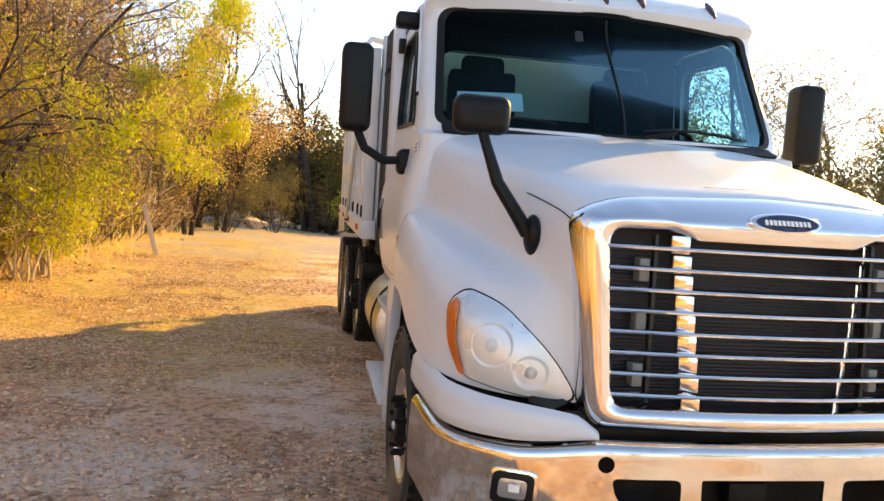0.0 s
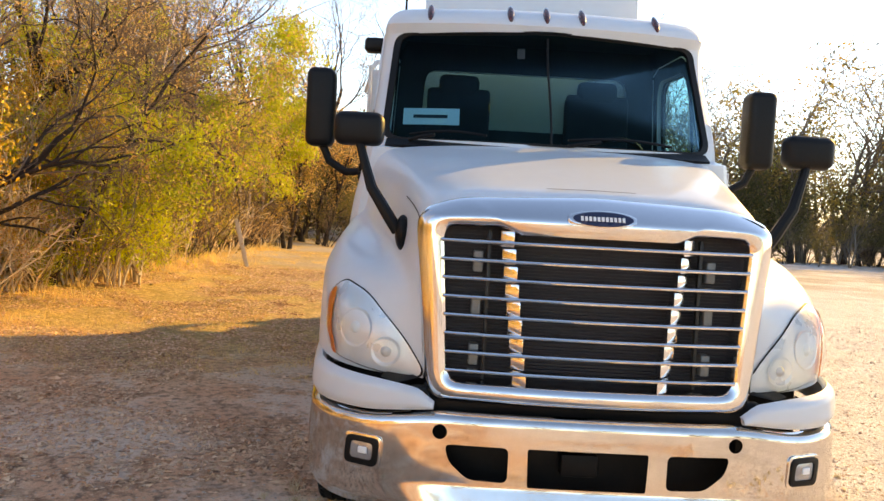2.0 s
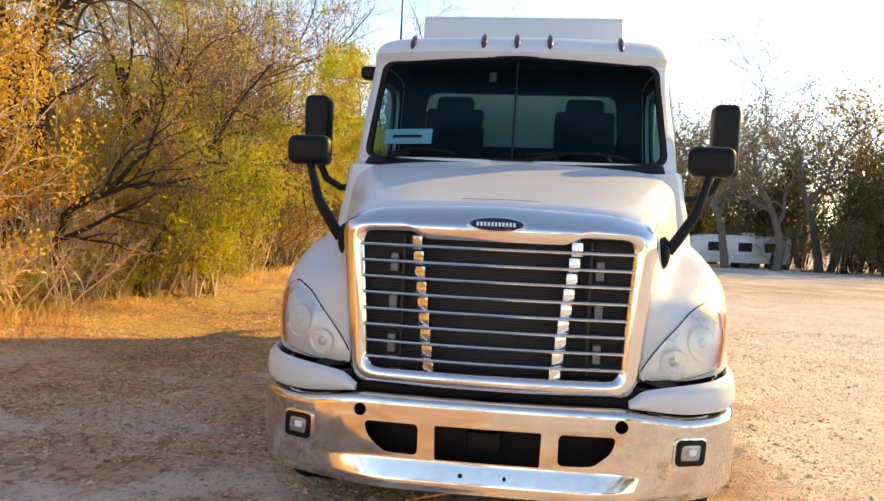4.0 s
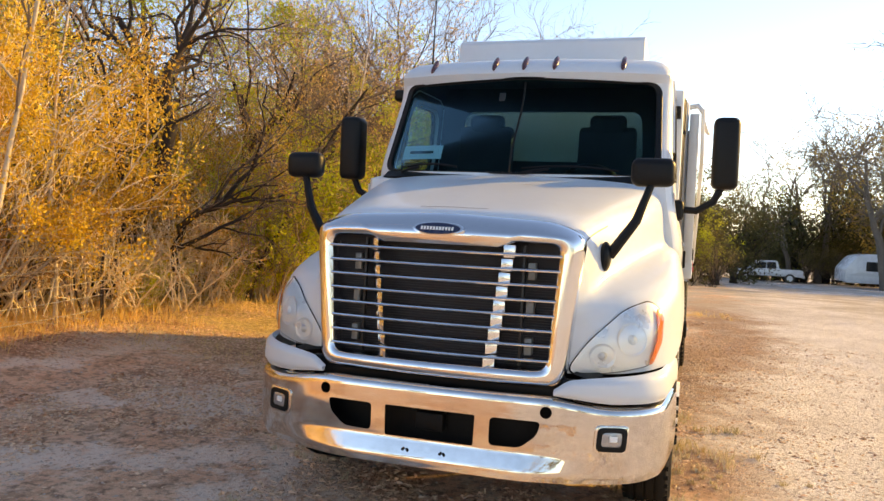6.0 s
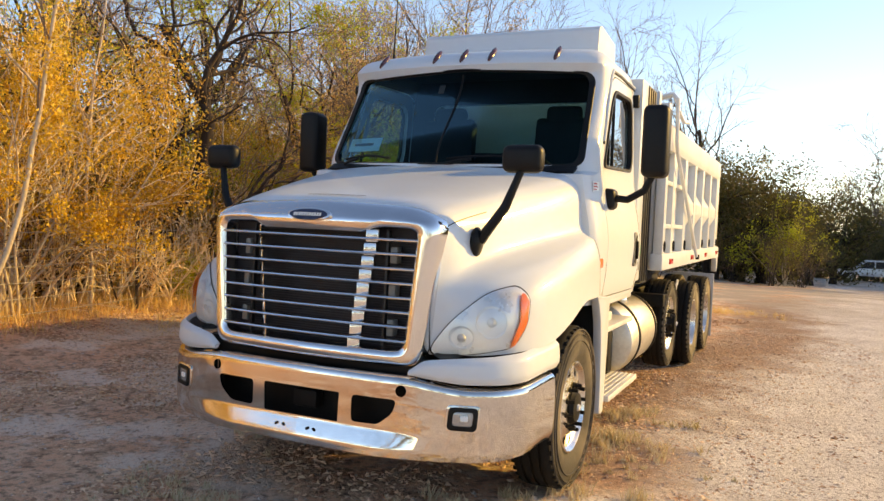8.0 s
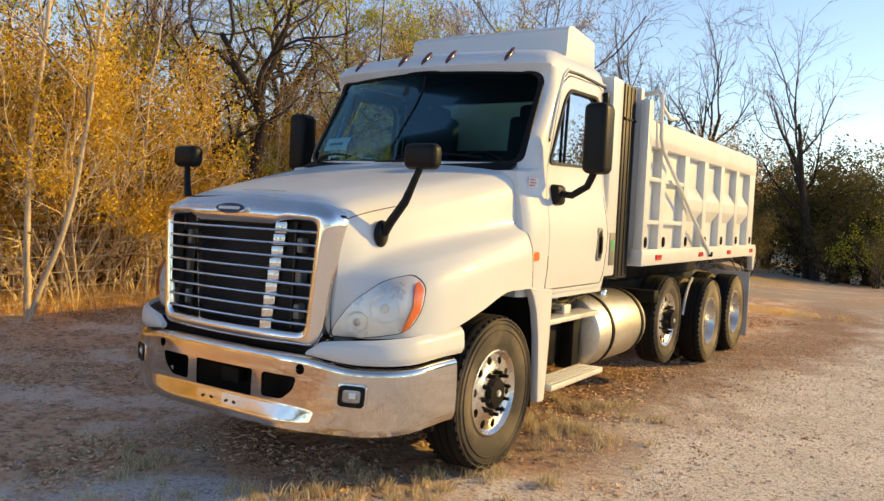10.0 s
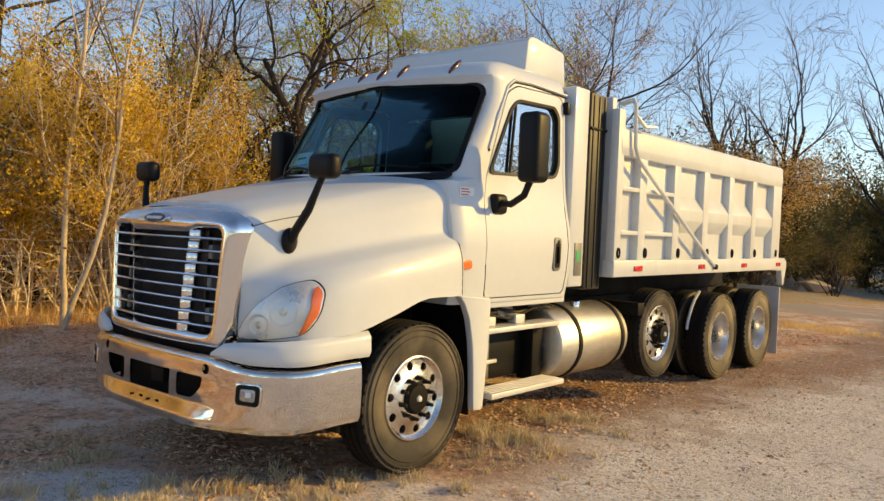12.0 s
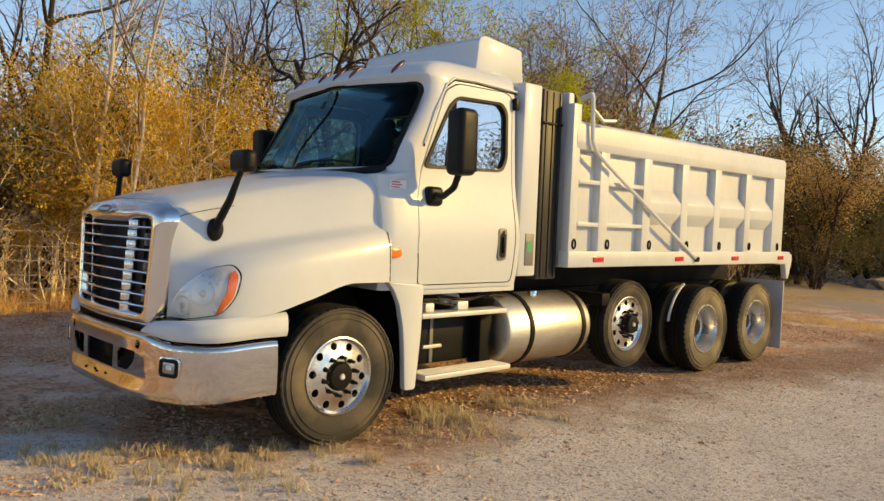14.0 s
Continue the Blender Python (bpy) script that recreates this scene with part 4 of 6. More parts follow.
for sx in (-1, 1):
    head = part("door_mirror", pillow(*sorted((sx * 1.415, sx * 1.605)), 2.07, 2.27, 2.085, 2.615, 0.05), BLACK, truck, "tall black door mirror")
    part("mirror_glass", box(*sorted((sx * 1.435, sx * 1.585)), 2.268, 2.274, 2.12, 2.58), MIRROR, head, "mirror glass")
    part("mirror_base", box(*sorted((sx * 1.12, sx * 1.235)), 2.10, 2.27, 1.84, 2.00, 0.04, None, 4), BLACK, head)
    part("mirror_arm", sweep([(sx * 1.19, 2.16, 1.93), (sx * 1.32, 2.17, 1.92), (sx * 1.44, 2.17, 1.99), (sx * 1.50, 2.17, 2.12)], 0.028, 10), BLACK, head)
    head = part("hood_mirror", pillow(*sorted((sx * 0.955, sx * 1.195)), 0.44, 0.55, 1.995, 2.155, 0.045), BLACK, truck, "black fender mirror on a curved arm")
    part("mirror_glass", box(*sorted((sx * 1.0, sx * 1.15)), 0.545, 0.552, 2.035, 2.115), MIRROR, head, "mirror glass")
    foot = on_hood((sx * 2.0, 0.42, 1.60), (-sx, 0, 0)) or Vector((sx * 0.88, 0.42, 1.6))
    part("mirror_arm", sweep([foot + Vector((sx * 0.03, 0, 0.0)), foot + Vector((sx * 0.07, -0.005, 0.06)), (sx * 1.0, 0.44, 1.80), (sx * 1.05, 0.47, 1.95), (sx * 1.075, 0.49, 2.03)], [0.030, 0.030, 0.027, 0.022, 0.022], 10), BLACK, head)
    bm = bmesh.new()
    bmesh.ops.create_uvsphere(bm, u_segments=18, v_segments=12, radius=1, matrix=Matrix.Translation(foot + Vector((sx * 0.008, 0, -0.005))) @ Matrix.Diagonal((0.035, 0.062, 0.085, 1)))
    part("mirror_foot", bm, BLACK, head)
part("lookdown_mirror", pillow(-1.26, -1.09, 2.42, 2.56, 2.80, 2.90, 0.03), BLACK, truck, "small black look-down mirror over the passenger door")

# ---- inside of the cab
part("dashboard", prism(rounded([(1.72, 1.6), (2.18, 1.6), (2.20, 2.02), (2.05, 2.11), (1.80, 2.10)], 0.05), "x", -1.05, 1.05, None, 0.01), DASH, truck, "dark grey dashboard")
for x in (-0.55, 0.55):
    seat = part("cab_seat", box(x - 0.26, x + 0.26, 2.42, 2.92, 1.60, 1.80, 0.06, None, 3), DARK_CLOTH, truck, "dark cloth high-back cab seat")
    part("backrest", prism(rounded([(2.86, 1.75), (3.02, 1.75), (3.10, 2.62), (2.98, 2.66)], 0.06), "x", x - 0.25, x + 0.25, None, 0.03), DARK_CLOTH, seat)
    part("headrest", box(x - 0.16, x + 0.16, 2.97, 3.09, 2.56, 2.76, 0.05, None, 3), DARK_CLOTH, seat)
wheel_m = Matrix.Translation((0.52, 2.24, 2.10)) @ Matrix.Rotation(radians(-38), 4, "X")
ring_pts = [wheel_m @ Vector((0.22 * math.cos(a), 0.22 * math.sin(a), 0)) for a in [i * math.tau / 32 for i in range(33)]]
steer = part("steering_wheel", sweep(ring_pts, 0.017, 8), BLACK, truck, "black steering wheel")
part("spoke", sweep([wheel_m @ Vector((-0.21, 0, 0)), wheel_m @ Vector((0, 0, -0.03)), wheel_m @ Vector((0.21, 0, 0))], 0.018, 6), BLACK, steer)
part("column", sweep([wheel_m @ Vector((0, 0, -0.02)), (0.52, 2.05, 1.95)], 0.04, 8), BLACK, steer)
part("floor_panel", box(-1.08, 1.08, 1.7, 3.2, 1.245, 1.27), DASH, truck)
rear_pane = part("rear_window", box(-0.86, 0.86, 3.245, 3.250, 2.35, 2.83), REAR_GLASS, truck, "rear cab window")
rear_pane.visible_shadow = False

# ---- skirts behind the front wheels, steps, tanks
for sx in (-1, 1):
    skirt = [(1.675, 1.225), (2.055, 1.195), (2.045, 0.8), (2.0, 0.345), (1.888, 0.345), (1.868, 0.65), (1.848, 0.85), (1.80, 1.05), (1.735, 1.17)]
    part("wheel_skirt", prism(rounded(skirt, 0.02, 2), "x", sx * 1.196, sx * 1.256, None, 0.008), PAINT, truck, "white skirt behind the front wheel")
    part("inner_arch", prism([(0.80, 0.45), (0.80, 1.30), (1.70, 1.40), (1.84, 1.20), (1.84, 0.45)], "x", sx * 0.56, sx * 0.60), BLACK, truck, "black wheel-arch liner")
    part("arch_flap", box(*sorted((sx * 0.58, sx * 1.19)), 1.895, 1.915, 0.30, 1.15, 0.004), BLACK, truck, "black flap behind the front wheel")
    up = part("upper_step", box(*sorted((sx * 1.02, sx * 1.215)), 2.09, 3.13, 0.905, 0.945, 0.006), STEP_ALU, truck, "ribbed aluminium upper step")
    low = part("lower_step", box(*sorted((sx * 1.04, sx * 1.275)), 2.09, 3.14, 0.400, 0.445, 0.006), STEP_ALU, truck, "ribbed aluminium lower step")
    for k in range(5):
        part("tread_rib", box(*sorted((sx * (1.06 + 0.04 * k), sx * (1.075 + 0.04 * k))), 2.11, 3.12, 0.443, 0.450), STEP_ALU, low)
    part("step_bracket", box(*sorted((sx * 0.93, sx * 1.0)), 2.16, 2.22, 0.42, 1.10, 0.006), FRAME_BLACK, truck)
    part("step_bracket", box(*sorted((sx * 0.90, sx * 1.06)), 2.95, 3.10, 0.42, 0.90, 0.006), FRAME_BLACK, truck)
    part("battery_box", box(*sorted((sx * 0.50, sx * 0.94)), 2.25, 3.05, 0.46, 0.90, 0.02), BLACK, truck, "black battery box under the door")
    for k in range(3):
        part("air_reservoir", lathe([(0.0, 0.0), (0.035, 0.01), (0.048, 0.03), (0.048, 0.20), (0.035, 0.22), (0.0, 0.23)], (sx * (1.02 - 0.06 * k), 2.20 + 0.31 * k, 1.035), "y", 20), FRAME_BLACK if k != 1 else STEP_ALU, truck, "small cylinder between step and cab floor")
    part("air_line", sweep([(sx * 0.95, 2.12, 0.99), (sx * 1.05, 2.40, 1.075), (sx * 1.02, 2.75, 1.02), (sx * 1.08, 3.05, 1.07), (sx * 1.0, 3.30, 1.04)], 0.016, 8), BLACK, truck, "black hose under the cab floor")
    part("air_line", sweep([(sx * 1.06, 2.10, 1.06), (sx * 1.10, 2.55, 0.985), (sx * 1.06, 2.95, 1.055), (sx * 0.95, 3.25, 1.0)], 0.012, 8), FRAME_BLACK, truck, "black hose under the cab floor")
    for yy, w in ((2.20, 0.10), (2.58, 0.13)):
        part("bracket_plate", box(*sorted((sx * 1.04, sx * 1.13)), yy, yy + w, 0.947, 1.02, 0.008), STEP_ALU, truck, "small bright bracket on the upper step")
    part("battery_strap", box(*sorted((sx * 0.938, sx * 0.955)), 2.42, 2.46, 0.47, 0.88, 0.004), PLATE_GREY, truck)
    part("battery_latch", box(*sorted((sx * 0.938, sx * 0.965)), 2.34, 2.56, 0.60, 0.63, 0.004), STEP_ALU, truck, "bright latch on the battery box")
    part("sill", box(*sorted((sx * 0.80, sx * 1.165)), 2.02, 3.27, 1.10, 1.165, 0.01), PAINT, truck, "cream sill under the door")
    tank = part("fuel_tank", lathe([(0.0, 3.17), (0.30, 3.175), (0.335, 3.195), (0.345, 3.22), (0.345, 4.40), (0.335, 4.43), (0.30, 4.45), (0.0, 4.455)], (sx * 0.875, 0, 0.70), "y", 56), TANK_ALU, truck, "round brushed-aluminium fuel tank")
    for y in (3.47, 4.28):
        part("tank_strap", lathe([(0.347, y), (0.356, y + 0.004), (0.356, y + 0.056), (0.347, y + 0.06)], (sx * 0.875, 0, 0.70), "y", 56, None, True), FRAME_BLACK, tank, "black tank strap")
    part("tank_cap", lathe([(0.0, 0.06), (0.045, 0.06), (0.05, 0.05), (0.05, 0.0)], (sx * 0.99, 3.75, 1.01), "z", 20), CHROME, tank)

# ---- chassis
for sx in (-1, 1):
    part("frame_rail", box(*sorted((sx * 0.38, sx * 0.46)), 0.25, 8.85, 0.74, 1.02, 0.008), FRAME_BLACK, truck, "black frame rail")
    part("sub_rail", box(*sorted((sx * 0.36, sx * 0.50)), 3.9, 8.80, 1.03, 1.30, 0.008), FRAME_BLACK, truck, "black bed sub-frame rail")
for y in (1.0, 2.6, 3.9, 4.6, 5.6, 6.2, 7.4, 8.6):
    part("cross_member", box(-0.40, 0.40, y - 0.06, y + 0.06, 0.78, 0.98, 0.008), FRAME_BLACK, truck)
part("engine_block", box(-0.34, 0.34, 0.35, 1.55, 0.55, 1.60, 0.04), FRAME_BLACK, truck, "dark engine mass under the hood")
part("oil_pan", box(-0.30, 0.30, 0.45, 1.5, 0.30, 0.58, 0.05), FRAME_BLACK, truck)
part("front_axle_beam", box(-0.85, 0.85, 1.19, 1.33, 0.34, 0.46, 0.03), FRAME_BLACK, truck)
part("transmission", box(-0.28, 0.28, 1.6, 2.9, 0.60, 1.0, 0.05), FRAME_BLACK, truck)
for y, z, r in ((1.26, 0.50, 0.07), (5.085, 0.66, 0.08), (6.74, 0.53, 0.11), (8.10, 0.53, 0.11)):
    part("axle", sweep([(-1.0, y, z), (1.0, y, z)], r, 14), FRAME_BLACK, truck)
for y in (6.74, 8.10):
    bm = bmesh.new()
    bmesh.ops.create_uvsphere(bm, u_segments=20, v_segments=12, radius=0.24, matrix=Matrix.Translation((0, y, 0.55)))
    part("differential", bm, FRAME_BLACK, truck)
for sx in (-1, 1):
    part("rear_spring", box(*sorted((sx * 0.47, sx * 0.57)), 6.6, 8.25, 0.80, 0.92, 0.02), FRAME_BLACK, truck)
    part("quarter_fender", sweep([(sx * 1.10, 6.74 - 0.60 * math.cos(a), 0.53 + 0.60 * math.sin(a)) for a in [radians(10 + 9 * i) for i in range(7)]], 0.018, 6), STEP_ALU, truck, "thin bright fender edge ahead of the rear wheels")
    part("fender_plate", box(*sorted((sx * 0.75, sx * 1.24)), 4.58, 4.72, 0.90, 1.03, 0.01), FRAME_BLACK, truck, "black bracket ahead of the lift axle")

# ---- wheels
def tyre(r, width, bead=0.29):
    h = width / 2
    prof = [(bead, -h * 0.72), (bead + 0.05, -h * 0.95), ((bead + r) / 2, -h), (r - 0.05, -h * 0.93), (r - 0.018, -h * 0.84), (r, -h * 0.68)]
    grooves = []
    for c in (-0.42, 0.0, 0.42):
        grooves += [(r, (c - 0.07) * h), (r - 0.014, (c - 0.05) * h), (r - 0.014, (c + 0.05) * h), (r, (c + 0.07) * h)]
    prof += grooves + [(q, -o) for q, o in prof[::-1]]
    # rings on the sidewall
    return prof


def ribbed_sidewall(bm, r, half, sx):
    for f, w in ((0.60, 0.006), (0.78, 0.005), (0.90, 0.007)):
        rr = 0.29 + (r - 0.29) * f
        off = half * (1.0 if f < 0.8 else 0.965)
        lathe([(rr - w, sx * (off - 0.004)), (rr - w * 0.4, sx * (off + 0.004)), (rr + w * 0.4, sx * (off + 0.004)), (rr + w, sx * (off - 0.004))], (0, 0, 0), "x", 64, bm, True)
    return bm


def lug_blocks(bm, r, half, count):
    for k in range(count):
        for side in (-1, 1):
            a = (k + 0.25 * side) * math.tau / count
            b = box(-half * 0.10, half * 0.10, -0.012, 0.012, -0.010, 0.004)
            bmesh.ops.transform(b, matrix=Matrix.Rotation(a, 4, "X") @ Matrix.Translation((side * half * 0.83, 0, r - 0.014)), verts=b.verts[:])
            join(bm, b)
    return bm


def blacken_tread(ob, r, half, c=0.0):
    """Gives the running surface of a tyre a blacker rubber, with its shade in the colour."""
    ob.data.materials.append(SHADED_TREAD)
    for f in ob.data.polygons:
        x, y, z = f.center
        f.material_index = int(math.hypot(y, z) > r - 0.03 and abs(x - c) < half * 0.94)
    return ob


def bowl_wheel(name, sx, r, half, hub_out, label):
    """A wheel with an outward disc, ten hand holes and a black hub (turned for either side)."""
    w = thing(name)
    bm = lathe(tyre(r, half * 2), (0, 0, 0), "x", 72, None, True)
    ribbed_sidewall(bm, r, half, sx)
    blacken_tread(part("tyre", lug_blocks(bm, r, half, 44), TYRE, w, "dusty black tyre", 40), r, half)
    rim = part("rim", lathe([(0.30, sx * half * 0.80), (0.296, sx * half * 0.86), (0.286, sx * half * 0.88), (0.278, sx * half * 0.82), (0.270, sx * half * 0.70), (0.262, sx * half * 0.66), (0.19, sx * half * 0.70), (0.172, sx * half * 0.78), (0.11, sx * half * 0.80),
                             (0.10, sx * half * 0.6), (0.17, sx * half * 0.5), (0.25, sx * half * 0.40), (0.30, sx * half * 0.4)], (0, 0, 0), "x", 72, None, True), ALU, w, "polished aluminium wheel with ten round holes", 35)
    bm = bmesh.new()
    for k in range(10):
        a = (k + 0.5) * math.tau / 10
        lathe([(0.030, -0.2), (0.030, 0.2)], (sx * half * 0.6, 0.228 * math.cos(a), 0.228 * math.sin(a)), "x", 16, bm)
    carve(rim, bm)
    part("rim_back", lathe([(0.0, sx * half * 0.30), (0.285, sx * half * 0.30), (0.285, sx * half * 0.26), (0.0, sx * half * 0.26)], (0, 0, 0), "x", 32), FRAME_BLACK, w)
    part("hub", lathe([(0.112, sx * half * 0.6), (0.112, sx * half * 0.88), (0.104, sx * (half * 0.94)), (0.094, sx * (half + hub_out) * 0.97), (0.06, sx * (half + hub_out)), (0.0, sx * (half + hub_out))], (0, 0, 0), "x", 32), FRAME_BLACK, w, "black oil-bath hub")
    part("hub_cap", lathe([(0.024, sx * (half + hub_out)), (0.018, sx * (half + hub_out + 0.012)), (0.0, sx * (half + hub_out + 0.014))], (0, 0, 0), "x", 20), STEP_ALU, w)
    for k in range(10):
        a = k * math.tau / 10
        part("lug_nut", lathe([(0.019, sx * half * 0.76), (0.019, sx * half * 0.86), (0.014, sx * (half * 0.86 + 0.004)), (0.013, sx * (half * 0.86 + 0.045)), (0.0, sx * (half * 0.86 + 0.050))], (0, 0.142 * math.cos(a), 0.142 * math.sin(a)), "x", 8), FRAME_BLACK, w)
    return w


def dish_wheel(name, sx):
    """A dual rear wheel: two tyres and a deep dished rim."""
    w = thing(name)
    for c in (0.0, -0.335 * sx):
        bm = lathe([(r, o + c) for r, o in tyre(0.53, 0.28)], (0, 0, 0), "x", 72, None, True)
        if not c:
            ribbed_sidewall(bm, 0.53, 0.14, sx)
            lug_blocks(bm, 0.53, 0.14, 48)
        blacken_tread(part("tyre", bm, SUNLIT_DUSTY_TYRE, w, "dusty tyre with sunlight painted into its pale colour", 40), 0.53, 0.14, c)
    part("rim", lathe([(0.300, sx * 0.105), (0.296, sx * 0.122), (0.284, sx * 0.124), (0.278, sx * 0.112), (0.268, sx * 0.08), (0.252, sx * 0.03), (0.246, sx * -0.06), (0.225, sx * -0.082), (0.17, sx * -0.085), (0.115, sx * -0.075), (0.11, sx * -0.10), (0.26, sx * -0.115), (0.300, sx * -0.10)], (0, 0, 0), "x", 72, None, True), STEEL_RIM, w, "pale dished steel rim", 35)
    part("hub", lathe([(0.115, sx * -0.09), (0.112, sx * -0.02), (0.095, sx * 0.0), (0.0, sx * 0.005)], (0, 0, 0), "x", 32), FRAME_BLACK, w, "rusty dark hub")
    for k in range(10):
        a = k * math.tau / 10
        part("lug_nut", lathe([(0.018, sx * -0.088), (0.018, sx * -0.055), (0.0, sx * -0.05)], (0, 0.142 * math.cos(a), 0.142 * math.sin(a)), "x", 8), FRAME_BLACK, w)
    return w


def lay(w, x, y, z, spin=0.0):
    """Turns a wheel thing into one part of the truck (its pieces one level down)."""
    w.parent = truck
    w.matrix_basis = pose(x, y, z, spin)


for sx in (-1, 1):
    lay(bowl_wheel("front_wheel", sx, 0.53, 0.145, 0.012, ""), sx * 1.105, 1.262, 0.528, 11)
    lay(bowl_wheel("lift_wheel", sx, 0.475, 0.125, 0.06, ""), sx * 1.125, 5.085, 0.685, 4)
    lay(dish_wheel("rear_wheel", sx), sx * 1.155, 6.74, 0.528, 17)
    lay(dish_wheel("rear_wheel", sx), sx * 1.155, 8.10, 0.528, 33)

# ---- dump bed
part("bed_floor", box(-1.24, 1.24, 3.92, 8.72, 1.31, 1.42, 0.01), BED_PAINT, truck, "white steel dump bed floor")
RIBS = (4.42, 5.22, 6.02, 6.80, 7.62)
for sx in (-1, 1):
    wall = part("bed_side", box(*sorted((sx * 1.215, sx * 1.235)), 3.92, 8.70, 1.33, 2.72, 0.004), BED_PAINT, truck, "white ribbed dump bed side")
    part("top_rail", prism([(1.20, 2.47), (1.318, 2.47), (1.325, 2.55), (1.318, 2.715), (1.29, 2.745), (1.22, 2.745)] if sx > 0 else [(-1.20, 2.47), (-1.318, 2.47), (-1.325, 2.55), (-1.318, 2.715), (-1.29, 2.745), (-1.22, 2.745)], "y", 3.92, 8.70, None, 0.008), BED_PAINT, wall)
    part("bottom_rail", box(*sorted((sx * 1.20, sx * 1.325)), 3.86, 8.98, 1.315, 1.475, 0.012), BED_PAINT, wall)
    for y in RIBS:
        part("rib", prism([(sx * 1.23, y - 0.085), (sx * 1.315, y - 0.075), (sx * 1.315, y + 0.075), (sx * 1.23, y + 0.085)], "z", 1.47, 2.475, None, 0.006), BED_PAINT, wall)
    part("end_post", prism([(sx * 1.23, 8.33), (sx * 1.318, 8.36), (sx * 1.318, 8.70), (sx * 1.23, 8.70)], "z", 1.47, 2.475, None, 0.006), BED_PAINT, wall)
    part("front_post", prism([(sx * 1.23, 3.86), (sx * 1.318, 3.86), (sx * 1.318, 3.98), (sx * 1.23, 4.0)], "z", 1.47, 2.9, None, 0.006), BED_PAINT, wall)
    edges = (3.94,) + RIBS + (8.50,)
    for i, (a, c) in enumerate(zip(edges, edges[1:])):
        if i < 2:
            for z in (1.75, 2.17):
                part("bay_shelf", box(*sorted((sx * 1.23, sx * 1.310)), a + 0.06, c - 0.06, z - 0.03, z + 0.012, 0.004), BED_PAINT, wall)
        else:
            part("bay_bulge", prism([(sx * 1.233, 1.76), (sx * 1.310, 1.90), (sx * 1.310, 2.02), (sx * 1.233, 2.16)], "y", a + 0.06, c - 0.06, None, 0.01), BED_PAINT, wall)
    for y in (3.72 + 0.22, 4.50, 5.29, 6.09, 6.88, 7.69, 8.54):
        part("tie_ring", sweep([(sx * 1.322, y + 0.024 * math.cos(a), 1.545 + 0.044 * math.sin(a)) for a in [i * math.tau / 18 for i in range(19)]], 0.010, 6), FRAME_BLACK, wall, "dark tie ring")
    for y in (4.35, 5.935, 7.305, 8.66):
        part("red_reflector", box(*sorted((sx * 1.323, sx * 1.338)), y - 0.085, y + 0.085, 1.366, 1.418, 0.004), RED_LENS, wall, "red reflector strip")
    part("hinge_plate", prism([(8.62, 1.30), (8.95, 1.44), (9.06, 1.44), (9.08, 1.36), (8.98, 1.09), (8.92, 1.10), (8.86, 1.30)], "x", sx * 1.24, sx * 1.315, None, 0.006), BED_PAINT, truck, "white rear hinge plate")
    part("mud_flap", box(*sorted((sx * 0.68, sx * 1.29)), 8.90, 8.925, 0.10, 1.06, 0.006), FLAP, truck, "pale grey mud flap")
    arm = part("tarp_arm", sweep([(sx * 1.335, 6.31, 1.385), (sx * 1.36, 4.42, 2.33), (sx * 1.36, 4.20, 2.45), (sx * 1.36, 4.12, 2.56), (sx * 1.35, 4.11, 2.98)], 0.020, 8), BED_PAINT, truck, "white tarp arm along the bed")
    part("arm_head", sweep([(sx * 1.35, 4.11, 2.95), (sx * 1.30, 4.16, 3.02), (sx * 1.15, 4.2, 3.0)], 0.026, 8), BED_PAINT, arm)
    part("crank", sweep([(sx * 1.36, 4.11, 2.86), (sx * 1.40, 4.22, 2.76), (sx * 1.42, 4.40, 2.78)], 0.018, 8), STEP_ALU, arm)
    part("arm_bolt", lathe([(0.0, 0.03), (0.03, 0.03), (0.03, -0.02)], (sx * 1.335, 6.31, 1.385), "x", 12), FRAME_BLACK, arm)
part("headboard", box(-1.22, 1.22, 3.90, 3.99, 1.40, 3.02, 0.02), BED_PAINT, truck, "white bed headboard behind the cab")
part("tarp_roll", sweep([(-1.12, 4.08, 2.98), (1.12, 4.08, 2.98)], 0.075, 16), BLACK, truck, "rolled black tarp at the headboard")
part("tailgate", box(-1.22, 1.22, 8.68, 8.76, 1.40, 2.74, 0.015), BED_PAINT, truck, "white tailgate")
part("hoist", sweep([(0, 4.05, 1.2), (0, 4.02, 2.6)], 0.10, 16), FRAME_BLACK, truck)


# ================================================================ trees, brush and fence
def tube_arrays(paths, sides):
    """Plain vertex and face arrays of many tapering tubes: each path is (points, radii)."""
    verts, faces = [], []
    ring = np.arange(sides) * (2 * np.pi / sides)
    cs, sn = np.cos(ring), np.sin(ring)
    for pts, rad in paths:
        pts, rad = np.asarray(pts, float), np.asarray(rad, float)
        d = np.gradient(pts, axis=0)
        d /= np.linalg.norm(d, axis=1)[:, None] + 1e-9
        ref = np.array([0.31, 0.87, 0.38])
        a = np.cross(d, ref)
        a /= np.linalg.norm(a, axis=1)[:, None] + 1e-9
        c = np.cross(d, a)
        v = pts[:, None, :] + rad[:, None, None] * (a[:, None, :] * cs[None, :, None] + c[:, None, :] * sn[None, :, None])
        o = len(verts)
        verts.extend(map(tuple, v.reshape(-1, 3)))
        for i in range(len(pts) - 1):
            p = o + i * sides
            for j in range(sides):
                k = (j + 1) % sides
                faces.append((p + j, p + k, p + sides + k, p + sides + j))
    return verts, faces


